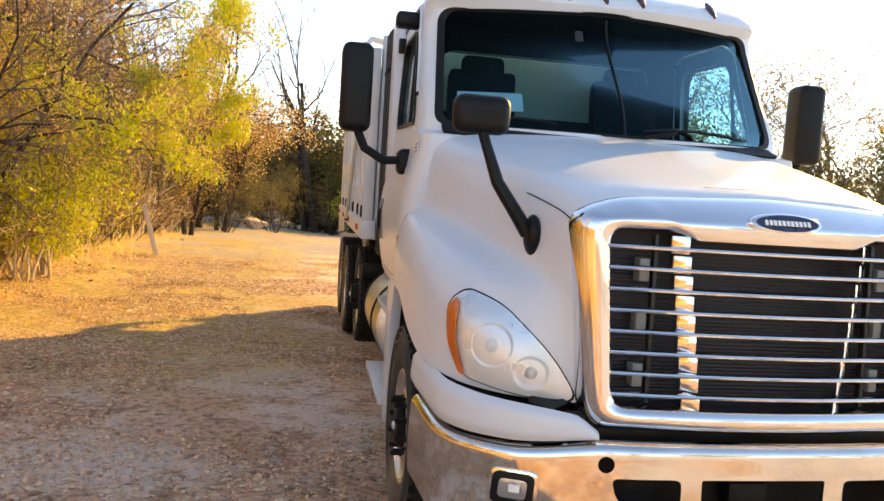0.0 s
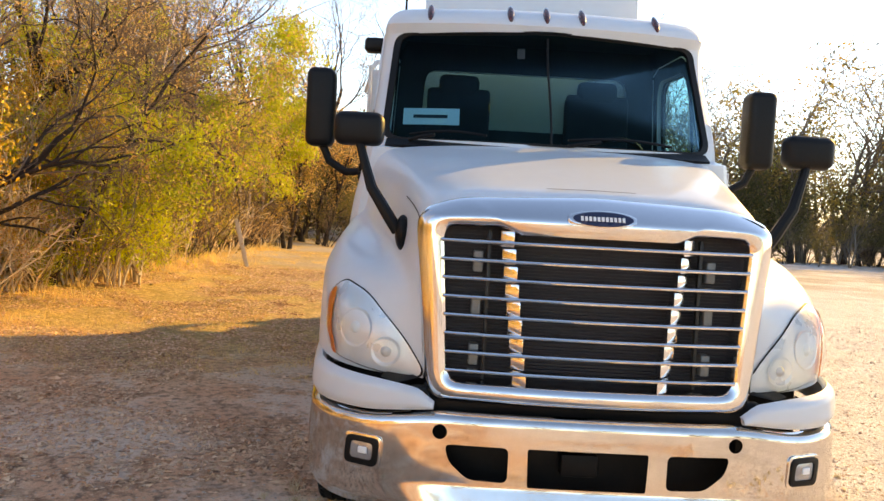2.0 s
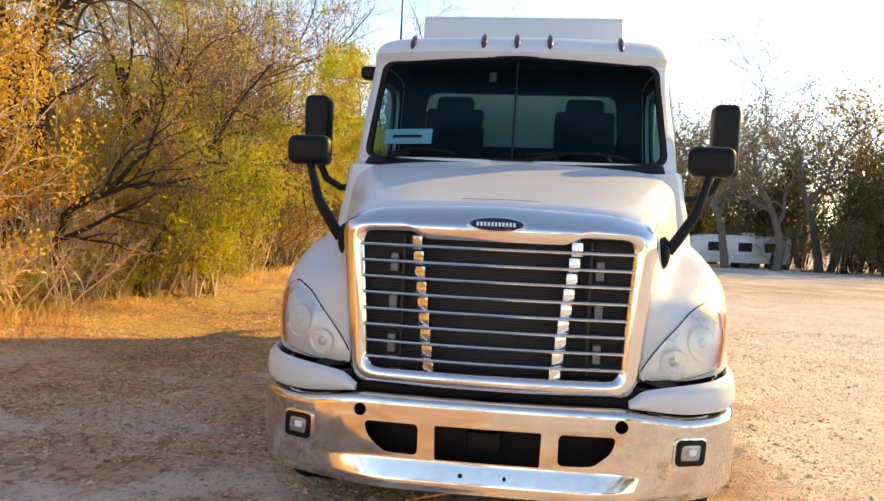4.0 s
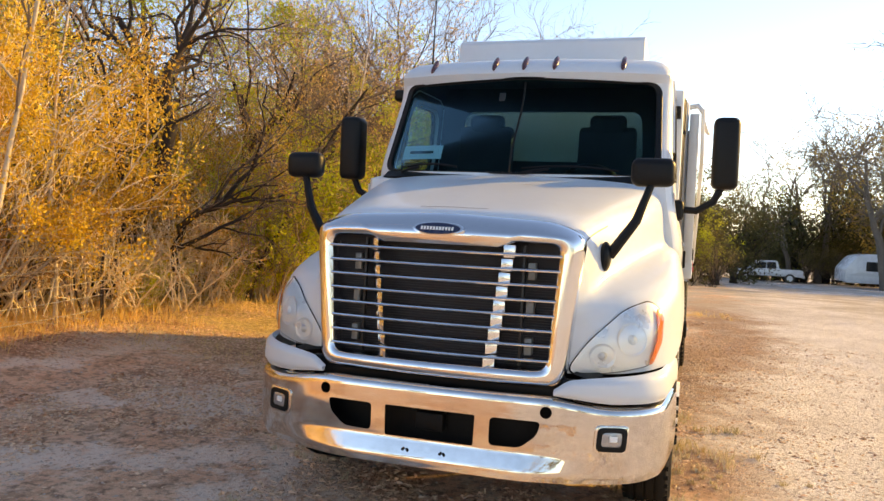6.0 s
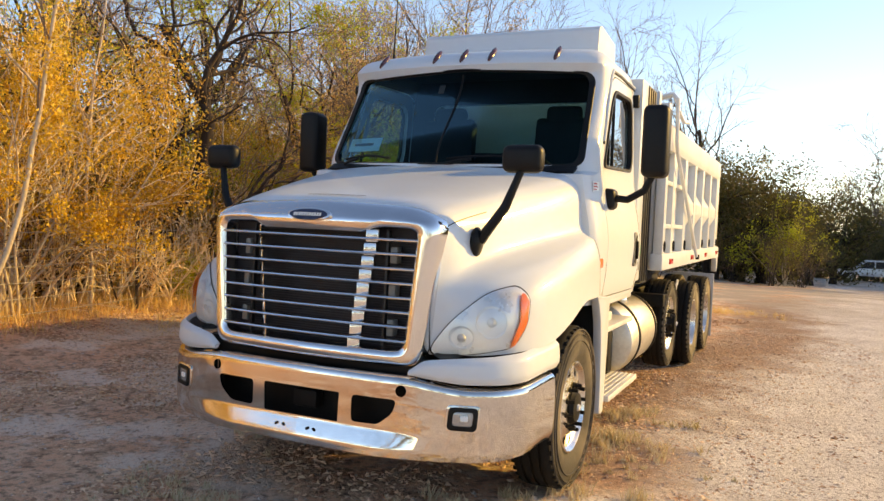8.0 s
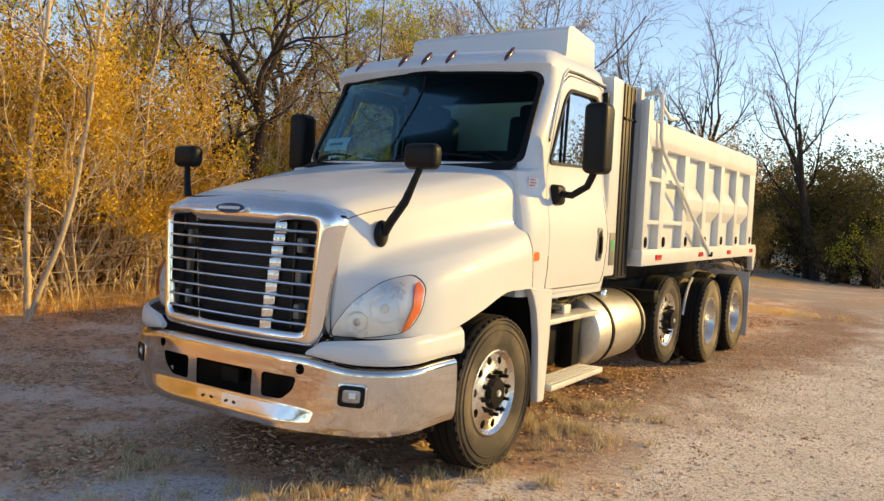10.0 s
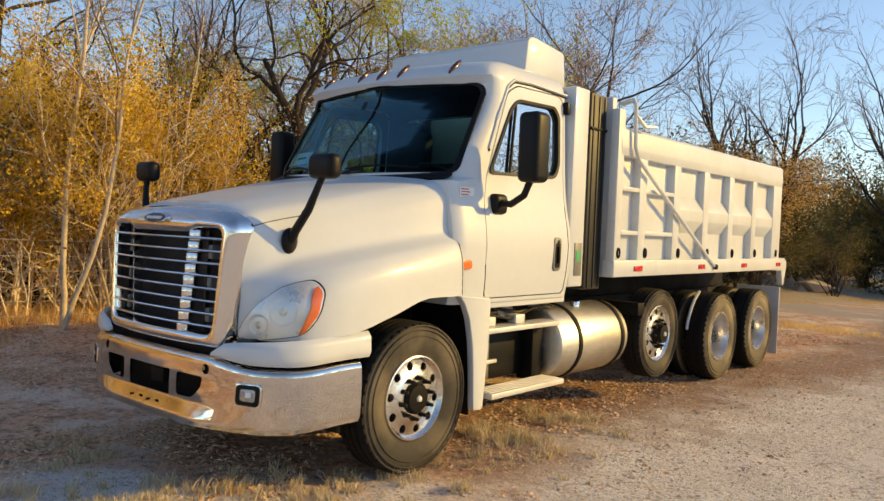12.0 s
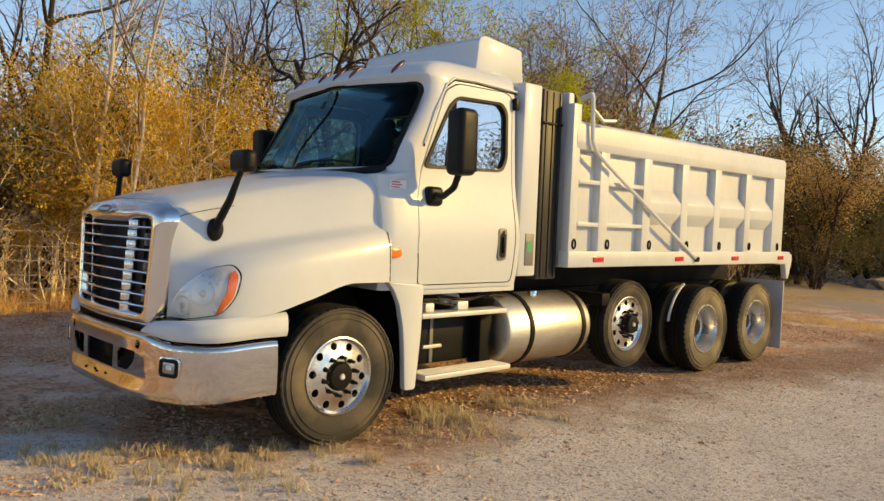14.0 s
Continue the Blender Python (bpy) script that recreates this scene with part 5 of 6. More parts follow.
def leaf_arrays(rng, spots, per, scatter, length, width, droop=0.0):
    """Small pointed leaves scattered round spots."""
    spots = np.asarray(spots, float)
    c = np.repeat(spots, per, axis=0) + rng.normal(0, 1, (len(spots) * per, 3)) * scatter
    n = len(c)
    a = rng.normal(0, 1, (n, 3))
    a[:, 2] -= droop
    a /= np.linalg.norm(a, axis=1)[:, None]
    b = np.cross(a, rng.normal(0, 1, (n, 3)))
    b /= np.linalg.norm(b, axis=1)[:, None] + 1e-9
    s = rng.uniform(0.6, 1.3, (n, 1))
    fold = np.cross(a, b) * s * width * 0.35
    v = np.stack([c - a * s * length / 2, c + b * s * width / 2 + fold, c + a * s * length / 2, c - b * s * width / 2 + fold], 1).reshape(-1, 3)
    i = np.arange(n)[:, None] * 4
    return v.tolist(), (i + np.array([[0, 1, 2, 3]])).tolist()


def grow(rng, start, way, length, radius, level, look_, wood, twigs, tips):
    """Grows one branch and its children: look_ holds kids, wander, lift, angle, shrink and depth."""
    steps = max(4, int(length / (0.30 if level < 2 else 0.16)))
    p, d = np.array(start, float), np.array(way, float)
    pts, rad = [p.copy()], [radius]
    for i in range(steps):
        d = d + rng.normal(0, 1, 3) * look_["wander"][min(level, 3)]
        d[2] += look_["lift"][min(level, 3)]
        d /= np.linalg.norm(d)
        p = p + d * length / steps
        pts.append(p.copy())
        rad.append(radius * (1 - 0.72 * (i + 1) / steps))
    (wood if radius > 0.016 else twigs).append((pts, rad))
    if level >= look_["depth"]:
        tips.extend(pts[len(pts) // 3:])
        return
    kids = look_["kids"][level]
    for k in range(kids):
        f = look_["from"][min(level, 3)] + (1 - look_["from"][min(level, 3)]) * (k + rng.uniform(0.2, 1.0)) / kids
        i = min(int(f * steps), steps)
        base = np.array(pts[i]) - np.array(pts[max(i - 1, 0)])
        base /= np.linalg.norm(base) + 1e-9
        side = np.cross(base, rng.normal(0, 1, 3))
        side /= np.linalg.norm(side) + 1e-9
        ang = rng.uniform(*look_["angle"])
        grow(rng, pts[i], base * math.cos(ang) + side * math.sin(ang), length * rng.uniform(*look_["shrink"]), max(look_.get("fine", 0.0035), rad[i] * rng.uniform(0.5, 0.75)), level + 1, look_, wood, twigs, tips)


def tree_kind(name, seed, height, girth, look_, bark, twig_mat, leaves, label, lean=(0, 0, 1), keep=1.0, stems=1, category="tree"):
    """One tree at the origin: trunk with limbs, twigs, crown. leaves: (material, per spot, scatter, length, width, droop) or None."""
    rng = np.random.default_rng(seed)
    t = thing(name, (0, 0, 0), label, category)
    wood, twigs, tips = [], [], []
    for s in range(stems):
        way = np.array(lean, float) + (rng.normal(0, 0.25, 3) * (stems > 1))
        grow(rng, (rng.normal(0, 0.08) * (stems > 1), rng.normal(0, 0.08) * (stems > 1), -0.12), way / np.linalg.norm(way), height * rng.uniform(0.85, 1.1) / (1.0 if stems == 1 else 1.1), girth, 0, look_, wood, twigs, tips)
    if stems == 1:
        cloud("trunk", *tube_arrays(wood[:1], 9), bark, t, smooth=True)
    else:
        tagged(cloud("stem_mass", *tube_arrays(wood, 8), bark, t, smooth=True), kind="stuff")
    if stems == 1 and len(wood) > 1:
        tagged(cloud("limb_mass", *tube_arrays(wood[1:], 7), bark, t, smooth=True), kind="stuff")
    if twigs:
        tagged(cloud("twig_mass", *tube_arrays(twigs, 4), twig_mat, t), kind="stuff")
    tips = np.array(tips)
    for m, share, per, scatter, ln, wd, droop in leaves or ():
        # leaves gather in patches, not evenly
        cell = np.array([noise.noise(Vector(p) * 0.75 + Vector((seed, 0, 0))) for p in tips])
        order = np.argsort(-cell + rng.normal(0, 0.15, len(tips)))
        chosen = tips[order[: max(1, int(len(tips) * share * keep))]]
        tagged(cloud("crown" if m is (leaves[0][0]) else "leaf_mass", *leaf_arrays(rng, chosen, per, scatter, ln, wd, droop), m, t), kind="stuff")
    return t


MESQUITE = dict(kids=(6, 5, 5, 4), wander=(0.17, 0.20, 0.22, 0.25), lift=(0.03, 0.02, 0.03, 0.0), angle=(0.5, 1.15), shrink=(0.48, 0.74), depth=4)
MESQUITE["from"] = (0.30, 0.25, 0.2, 0.2)
SAPLING = dict(kids=(7, 4, 4, 3), wander=(0.06, 0.12, 0.15, 0.2), lift=(0.03, 0.05, 0.04, 0.02), angle=(0.35, 0.8), shrink=(0.30, 0.55), depth=3)
SAPLING["from"] = (0.42, 0.3, 0.2, 0.2)
BARE = dict(kids=(7, 5, 4, 4), wander=(0.06, 0.10, 0.13, 0.16), lift=(0.03, 0.05, 0.05, 0.03), angle=(0.35, 0.85), shrink=(0.42, 0.66), depth=4)
BARE["fine"] = 0.0065
BARE["from"] = (0.35, 0.25, 0.2, 0.2)
OAK = dict(kids=(6, 5, 4, 4), wander=(0.09, 0.14, 0.16, 0.2), lift=(0.02, 0.02, 0.01, 0.0), angle=(0.5, 1.2), shrink=(0.45, 0.68), depth=3)
OAK["from"] = (0.06, 0.15, 0.2, 0.2)
BUSH = dict(kids=(6, 4, 3, 3), wander=(0.10, 0.14, 0.18, 0.2), lift=(0.02, 0.02, 0.0, 0.0), angle=(0.3, 0.9), shrink=(0.35, 0.6), depth=2)
BUSH["from"] = (0.25, 0.2, 0.2, 0.2)
DRY = dict(kids=(4, 2, 2, 2), wander=(0.13, 0.20, 0.24, 0.2), lift=(0.015, 0.0, 0.0, 0.0), angle=(0.3, 1.0), shrink=(0.3, 0.55), depth=2)
DRY["fine"] = 0.0085
DRY["from"] = (0.3, 0.2, 0.2, 0.2)

TANGLE = dict(kids=(6, 5, 5, 4), wander=(0.20, 0.24, 0.24, 0.25), lift=(0.02, 0.01, 0.03, 0.0), angle=(0.5, 1.2), shrink=(0.48, 0.74), depth=4)
TANGLE["from"] = (0.33, 0.25, 0.2, 0.2)
mesquites = [
    tree_kind("mesquite", 3, 5.2, 0.17, MESQUITE, BARK_DARK, TWIG, [(LEAF_RUST, 0.36, 4, 0.09, 0.050, 0.024, 0.2), (LEAF_LIME, 0.03, 40, 0.13, 0.075, 0.024, 0.7)], "dark twisted mesquite tree with sparse yellow-green leaves", (0.04, 0.02, 1)),
    tree_kind("mesquite", 8, 4.6, 0.14, MESQUITE, BARK_DARK, TWIG, [(LEAF_LIME, 0.05, 36, 0.13, 0.078, 0.024, 0.7), (LEAF_RUST, 0.40, 4, 0.09, 0.052, 0.024, 0.2)], "dark twisted mesquite tree with hanging lime leaves", (0.35, -0.1, 1)),
    tree_kind("mesquite", 15, 5.0, 0.13, MESQUITE, BARK_DARK, TWIG, [(LEAF_RUST, 0.32, 4, 0.09, 0.055, 0.024, 0.3), (LEAF_LIME, 0.03, 40, 0.13, 0.075, 0.024, 0.7)], "dark twisted mesquite tree with thin rusty leaves", (-0.1, 0.1, 1)),
    tree_kind("mesquite", 29, 4.6, 0.10, TANGLE, BARK_DARK, TWIG, [(LEAF_RUST, 0.20, 3, 0.09, 0.050, 0.022, 0.2), (LEAF_OLIVE, 0.10, 4, 0.09, 0.05, 0.022, 0.2)], "dark mesquite leaning low over the fence", (0.85, -0.05, 1)),
]
HANG = dict(kids=(7, 5, 5, 4), wander=(0.10, 0.16, 0.2, 0.22), lift=(0.0, 0.0, -0.03, -0.06), angle=(0.6, 1.15), shrink=(0.42, 0.62), depth=4)
HANG["from"] = (0.5, 0.3, 0.2, 0.2)
hanging = [tree_kind("mesquite", 18, 4.7, 0.062, HANG, BARK_DARK, TWIG, [(LEAF_LIME, 0.06, 46, 0.085, 0.085, 0.026, 0.8), (LEAF_RUST, 0.30, 4, 0.09, 0.055, 0.022, 0.3)], "mesquite with branches of bright lime leaves hanging low", (0.28, -0.06, 1))]
saplings = [
    tree_kind("sapling", 21, 6.4, 0.046, SAPLING, BARK_PALE, TWIG, [(LEAF_RUST, 0.25, 1, 0.05, 0.05, 0.026, 0.2)], "thin pale-barked tree with few dry leaves", (0.02, 0.05, 1)),
    tree_kind("sapling", 22, 5.6, 0.040, SAPLING, BARK_PALE, TWIG, [(LEAF_GOLD, 0.22, 1, 0.05, 0.05, 0.026, 0.2)], "thin pale-barked tree with few golden leaves", (0.22, 0.12, 1)),
]
bares = [
    tree_kind("bare_tree", 31, 7.4, 0.20, BARE, BARK_DARK, TWIG, None, "tall leafless tree with fine dark twigs"),
    tree_kind("bare_tree", 32, 6.6, 0.15, BARE, BARK_DARK, TWIG, None, "leafless tree leaning in the brush", (0.15, 0.05, 1)),
]
brown_trees = [tree_kind("brush_tree", 33, 6.6, 0.10, BARE, BARK_DARK, TWIG, [(LEAF_RUST, 0.24, 3, 0.09, 0.055, 0.028, 0.2), (LEAF_OLIVE, 0.15, 3, 0.09, 0.055, 0.028, 0.2)], "tall tree with thin rusty leaves", stems=2)]
THICK = dict(kids=(7, 5, 4, 4), wander=(0.09, 0.14, 0.17, 0.2), lift=(0.03, 0.04, 0.03, 0.0), angle=(0.35, 1.0), shrink=(0.38, 0.58), depth=3)
THICK["fine"], THICK["from"] = 0.007, (0.2, 0.2, 0.2, 0.2)
brown_trees.append(tree_kind("brush_tree", 35, 5.0, 0.085, THICK, BARK_DARK, TWIG, [(LEAF_RUST, 0.55, 8, 0.16, 0.070, 0.040, 0.1), (LEAF_OLIVE, 0.35, 7, 0.16, 0.070, 0.040, 0.1)], "brown-leaved tree with a dense twiggy crown", stems=2))
oaks = [
    tree_kind("oak", 41, 3.6, 0.13, OAK, BARK_DARK, TWIG, [(LEAF_DARK, 0.80, 7, 0.20, 0.13, 0.07, 0.0)], "dark evergreen oak with a dense low crown", stems=2),
    tree_kind("oak", 42, 4.0, 0.13, OAK, BARK_DARK, TWIG, [(LEAF_FAR, 0.30, 7, 0.20, 0.10, 0.055, 0.0), (LEAF_OLIVE, 0.6, 6, 0.20, 0.11, 0.06, 0.0)], "olive-brown oak with a ragged low crown", stems=2),
]
CROWN = dict(kids=(7, 4, 3, 3), wander=(0.08, 0.13, 0.16, 0.2), lift=(0.02, 0.03, 0.02, 0.0), angle=(0.4, 1.1), shrink=(0.42, 0.62), depth=3)
CROWN["fine"], CROWN["from"] = 0.012, (0.10, 0.2, 0.2, 0.2)
far_oaks = [
    tree_kind("oak", 43, 3.9, 0.10, CROWN, BARK_GREY, TWIG, [(LEAF_FAR, 0.50, 8, 0.24, 0.10, 0.055, 0.0), (LEAF_DARK, 0.25, 6, 0.24, 0.11, 0.06, 0.0)], "brown-leaved oak across the lot", stems=2),
    tree_kind("oak", 44, 4.3, 0.10, CROWN, BARK_GREY, TWIG, [(LEAF_FAR, 0.20, 6, 0.22, 0.09, 0.05, 0.0)], "half-bare grey oak across the lot", stems=2),
    tree_kind("oak", 45, 3.6, 0.10, CROWN, BARK_DARK, TWIG, [(LEAF_DARK, 0.9, 8, 0.26, 0.13, 0.07, 0.0), (LEAF_LIME, 0.03, 5, 0.2, 0.10, 0.05, 0.0)], "dark evergreen oak at the edge of the lot", stems=2),
]
GREAT = dict(kids=(7, 5, 4, 4), wander=(0.12, 0.20, 0.24, 0.25), lift=(0.02, 0.03, 0.04, 0.02), angle=(0.45, 1.05), shrink=(0.45, 0.66), depth=4)
GREAT["fine"], GREAT["from"] = 0.018, (0.38, 0.25, 0.2, 0.2)
great_oaks = [
    tree_kind("oak", 47, 9.0, 0.30, GREAT, BARK_GREY, TWIG, [(LEAF_FAR, 0.10, 3, 0.22, 0.13, 0.07, 0.0)], "tall grey oak with crooked half-bare branches", (0.05, 0.0, 1)),
    tree_kind("oak", 49, 9.6, 0.27, GREAT, BARK_GREY, TWIG, [(LEAF_FAR, 0.14, 3, 0.22, 0.13, 0.07, 0.0)], "tall grey oak with thin olive leaves", (-0.08, 0.1, 1)),
]
# tall thickets: bare stems below, leaves in the upper half
TALL = dict(kids=(7, 4, 3, 3), wander=(0.10, 0.16, 0.2, 0.2), lift=(0.02, 0.02, 0.0, 0.0), angle=(0.3, 0.95), shrink=(0.26, 0.42), depth=2)
TALL["fine"], TALL["from"] = 0.0045, (0.36, 0.2, 0.2, 0.2)
shrubs = [
    tree_kind("shrub", 51, 3.7, 0.022, TALL, BARK_PALE, CANE, [(LEAF_GOLD, 0.55, 19, 0.10, 0.048, 0.027, 0.3)], "golden-leaved shrub behind the fence", stems=8, category="shrub"),
    tree_kind("shrub", 52, 3.5, 0.020, TALL, BARK_PALE, TWIG, [(LEAF_RUST, 0.48, 15, 0.10, 0.048, 0.027, 0.3), (LEAF_GOLD, 0.18, 14, 0.09, 0.045, 0.025, 0.3)], "rusty dry-leaved shrub behind the fence", stems=8, category="shrub"),
    tree_kind("shrub", 53, 2.3, 0.020, BUSH, BARK_PALE, TWIG, [(LEAF_LIME, 0.55, 11, 0.08, 0.070, 0.030, 0.4)], "bright yellow-green shrub beside the fence", stems=8, category="shrub"),
    tree_kind("shrub", 54, 3.6, 0.022, TALL, BARK_DARK, TWIG, [(LEAF_OLIVE, 0.70, 9, 0.11, 0.048, 0.027, 0.1), (LEAF_GOLD, 0.30, 8, 0.10, 0.045, 0.025, 0.1)], "dull olive shrub with some brown leaves", stems=8, category="shrub"),
    tree_kind("shrub", 55, 2.5, 0.020, BUSH, BARK_DARK, TWIG, [(LEAF_OLIVE, 0.55, 4, 0.09, 0.060, 0.034, 0.1), (LEAF_DARK, 0.3, 4, 0.09, 0.06, 0.034, 0.1)], "low dark brush with small olive leaves", stems=8, category="shrub"),
]
POLE = dict(kids=(5, 3, 2, 2), wander=(0.07, 0.14, 0.16, 0.2), lift=(0.015, 0.03, 0.02, 0.0), angle=(0.3, 0.8), shrink=(0.22, 0.42), depth=2)
POLE["fine"] = 0.005
POLE["from"] = (0.35, 0.3, 0.2, 0.2)
poles = [
    tree_kind("slim_shrub", 71, 3.2, 0.024, POLE, BARK_PALE, CANE, [(LEAF_RUST, 0.5, 1, 0.05, 0.06, 0.032, 0.3)], "slim pale stem with few dry leaves", (0.1, 0.0, 1), category="shrub"),
    tree_kind("slim_shrub", 72, 2.6, 0.020, POLE, CANE, CANE, [(LEAF_GOLD, 0.5, 1, 0.05, 0.06, 0.032, 0.3)], "slim tan stem with few golden leaves", (-0.12, 0.15, 1), category="shrub"),
    tree_kind("slim_shrub", 73, 3.6, 0.024, POLE, BARK_DARK, TWIG, [(LEAF_LIME, 0.4, 2, 0.06, 0.07, 0.032, 0.4)], "slim dark stem with few lime leaves", (0.05, -0.2, 1), category="shrub"),
]
canes = [
    tree_kind("dry_brush", 61, 1.7, 0.019, DRY, CANE, CANE, [(LEAF_RUST, 0.80, 3, 0.08, 0.045, 0.026, 0.4)], "tangle of dry tan brush stems", stems=8, category="brush"),
    tree_kind("dry_brush", 62, 2.0, 0.020, DRY, CANE, CANE, [(LEAF_GOLD, 0.80, 3, 0.08, 0.045, 0.026, 0.4)], "tangle of tall dry tan stems", stems=7, category="brush"),
    tree_kind("dry_brush", 63, 2.2, 0.018, DRY, BARK_DARK, TWIG, [(LEAF_RUST, 0.40, 2, 0.08, 0.045, 0.026, 0.4)], "tangle of brown bare brush stems", stems=8, category="brush"),
]


def plant(kind, x, y, scale=1.0, turn=0.0, group="", tall=1.0):
    """A copy of a kind of tree on the ground."""
    ob = copy_thing(kind, pose(x, y, ground_z(x, y) - 0.03, 0, 0, turn))
    ob.scale = (scale, scale, scale * tall)
    if group:
        tagged(ob, group=group)
    return ob


# the trees that stand out by the fence
plant(mesquites[0], -7.3, 6.2, 1.05, 40, "fence trees")
plant(mesquites[3], -7.1, 7.0, 0.9, 10, "fence trees")
plant(hanging[0], -6.5, 8.7, 1.0, 0, "fence trees")
plant(mesquites[1], -8.6, 10.2, 1.15, 0, "fence trees")
plant(hanging[0], -7.4, 13.8, 0.95, 25, "fence trees")
plant(mesquites[2], -7.4, 17.4, 1.35, 200, "fence trees")
plant(mesquites[2], -9.5, 3.2, 1.1, 75, "fence trees")
plant(mesquites[1], -7.4, 12.4, 1.05, 330, "fence trees")
plant(mesquites[0], -9.0, -1.8, 1.2, 200, "fence trees")
plant(mesquites[2], -9.8, 8.0, 1.25, 160, "fence trees")
plant(mesquites[1], -11.0, 15.5, 1.3, 20, "fence trees")
plant(mesquites[0], -10.8, 12.0, 1.3, 250, "fence trees")
plant(saplings[0], -6.05, 2.05, 1.0, 30, "fence saplings")
plant(saplings[1], -5.95, 1.95, 1.0, 15, "fence saplings")
plant(saplings[0], -6.6, 4.2, 0.72, 100, "fence saplings")
plant(saplings[0], -7.3, 0.2, 1.1, 190, "fence saplings")
plant(saplings[1], -6.9, -0.6, 1.15, 300, "fence saplings")
plant(saplings[0], -7.8, -1.6, 1.2, 10, "fence saplings")
plant(saplings[1], -6.7, 7.1, 0.7, 120, "fence saplings")
plant(saplings[0], -6.3, 12.8, 0.9, 60, "fence saplings")
plant(saplings[1], -6.1, 18.8, 0.95, 40, "fence saplings")
plant(bares[0], -9.0, 35.5, 1.3, 10, "bare trees")
for x, y, s in ((-7.8, 14.8, 0.95), (-7.2, 17.2, 0.72), (-9.6, 17.4, 1.1), (-8.6, 12.0, 0.9)):
    plant(brown_trees[0], x, y, s, x * 70, "brown trees along the fence")
for x, y, s in ((-5.3, 21.8, 1.0), (-7.2, 20.4, 1.1), (-8.8, 19.2, 1.15), (-4.9, 26.5, 1.1), (-7.4, 25.0, 1.2), (-6.0, 30.0, 1.25)):
    plant(brown_trees[1], x, y, s, x * 50, "brown trees behind the truck")
plant(bares[0], -5.9, 33.3, 1.12, 130, "bare trees")
plant(bares[1], -10.5, 21.5, 1.1, 20, "bare trees")
plant(bares[0], -1.5, 37.0, 1.2, 60, "bare trees")
plant(bares[1], -8.9, 1.2, 0.85, 100, "bare trees")
plant(bares[0], -10.2, 5.6, 0.78, 250, "bare trees")

# the brush belt along the fence
belt = random.Random(7)


def edge(y):
    """How near the brush comes to the truck at y."""
    return spline((-14, 4, 7, 9.5, 14, 20, 26, 30), (-6.9, -6.95, -6.8, -6.5, -6.35, -6.1, -5.8, -5.8), y)


y = -9.0
while y < 23:
    x = edge(y)
    dark = y > 8.5
    plant(canes[belt.choice((2, 2, 0) if dark else (0, 1, 1))], x - belt.uniform(-0.1, 0.3) + (0.0 if dark else 0.22), y, belt.uniform(0.6, 0.95), belt.uniform(0, 360), "dry brush along the fence")
    plant(canes[belt.choice((2, 2, 1) if dark else (0, 1, 0, 1, 2))], x - belt.uniform(0.4, 0.9), y + 0.3, belt.uniform(0.85, 1.15), belt.uniform(0, 360), "dry brush along the fence")
    if belt.random() < 0.6:
        plant(canes[belt.choice((1, 2, 2))], x - belt.uniform(1.0, 1.7), y + 0.1, belt.uniform(0.9, 1.25), belt.uniform(0, 360), "dry brush along the fence")
    if dark and belt.random() < 0.5:
        plant(shrubs[belt.choice((4, 4, 2))], x - belt.uniform(0.3, 1.2), y + 0.2, belt.uniform(0.5, 0.8), belt.uniform(0, 360), "dark brush behind the fence")
    y += belt.uniform(0.42, 0.66)
y = -9.0
while y < 24:
    x = edge(y)
    near = 3 if (14 < y < 20) else belt.choice((0, 1, 0, 3, 1, 1))
    if not 5.2 < y < 8.0:
        plant(shrubs[near], x - belt.uniform(0.6, 1.5), y, belt.uniform(0.85, 1.08), belt.uniform(0, 360), "shrubs along the fence")
    plant(shrubs[belt.choice((0, 1, 3, 3))], x - belt.uniform(2.2, 3.2), y + 0.4, belt.uniform(0.9, 1.1), belt.uniform(0, 360), "shrubs along the fence")
    # dark-leaved rear rows put the shade of the gaps into leaf colour
    plant(shrubs[belt.choice((3, 3, 1))], x - belt.uniform(3.8, 5.2), y + 0.2, belt.uniform(1.05, 1.25), belt.uniform(0, 360), "shrubs along the fence")
    plant(shrubs[4], x - belt.uniform(1.8, 3.0), y + 0.6, belt.uniform(0.85, 1.1), belt.uniform(0, 360), "dark brush behind the fence")
    y += belt.uniform(0.95, 1.4)
plant(shrubs[0], -7.0, 3.5, 1.12, 40, "shrubs along the fence")
plant(shrubs[0], -7.3, 2.6, 1.05, 170, "shrubs along the fence")
plant(shrubs[0], -6.75, 2.95, 1.05, 80, "shrubs along the fence")
plant(shrubs[0], -7.1, 4.15, 1.0, 250, "shrubs along the fence")
plant(shrubs[0], -7.6, 3.3, 1.15, 310, "shrubs along the fence")
# dark shrubs added behind the golden ones to imitate shaded gaps
plant(shrubs[4], -8.0, 3.6, 1.3, 20, "dark brush behind the fence")
plant(shrubs[4], -8.2, 2.4, 1.3, 120, "dark brush behind the fence")
plant(shrubs[0], -7.2, 9.3, 0.95, 140, "shrubs along the fence")
for x, y, s in ((-6.1, 9.4, 0.45), (-5.75, 9.3, 1.15), (-5.8, 10.2, 1.3), (-6.2, 9.9, 1.1), (-6.3, 8.9, 0.95), (-6.5, 10.6, 0.9), (-5.8, 10.4, 0.35), (-7.2, 8.6, 1.0), (-5.9, 12.0, 0.35), (-6.6, 5.9, 0.30), (-6.3, 8.0, 0.30), (-6.9, 12.8, 0.8), (-6.7, 6.6, 0.35)):
    plant(shrubs[2], x, y, s, s * 900, "yellow shrubs")
y = -8.0
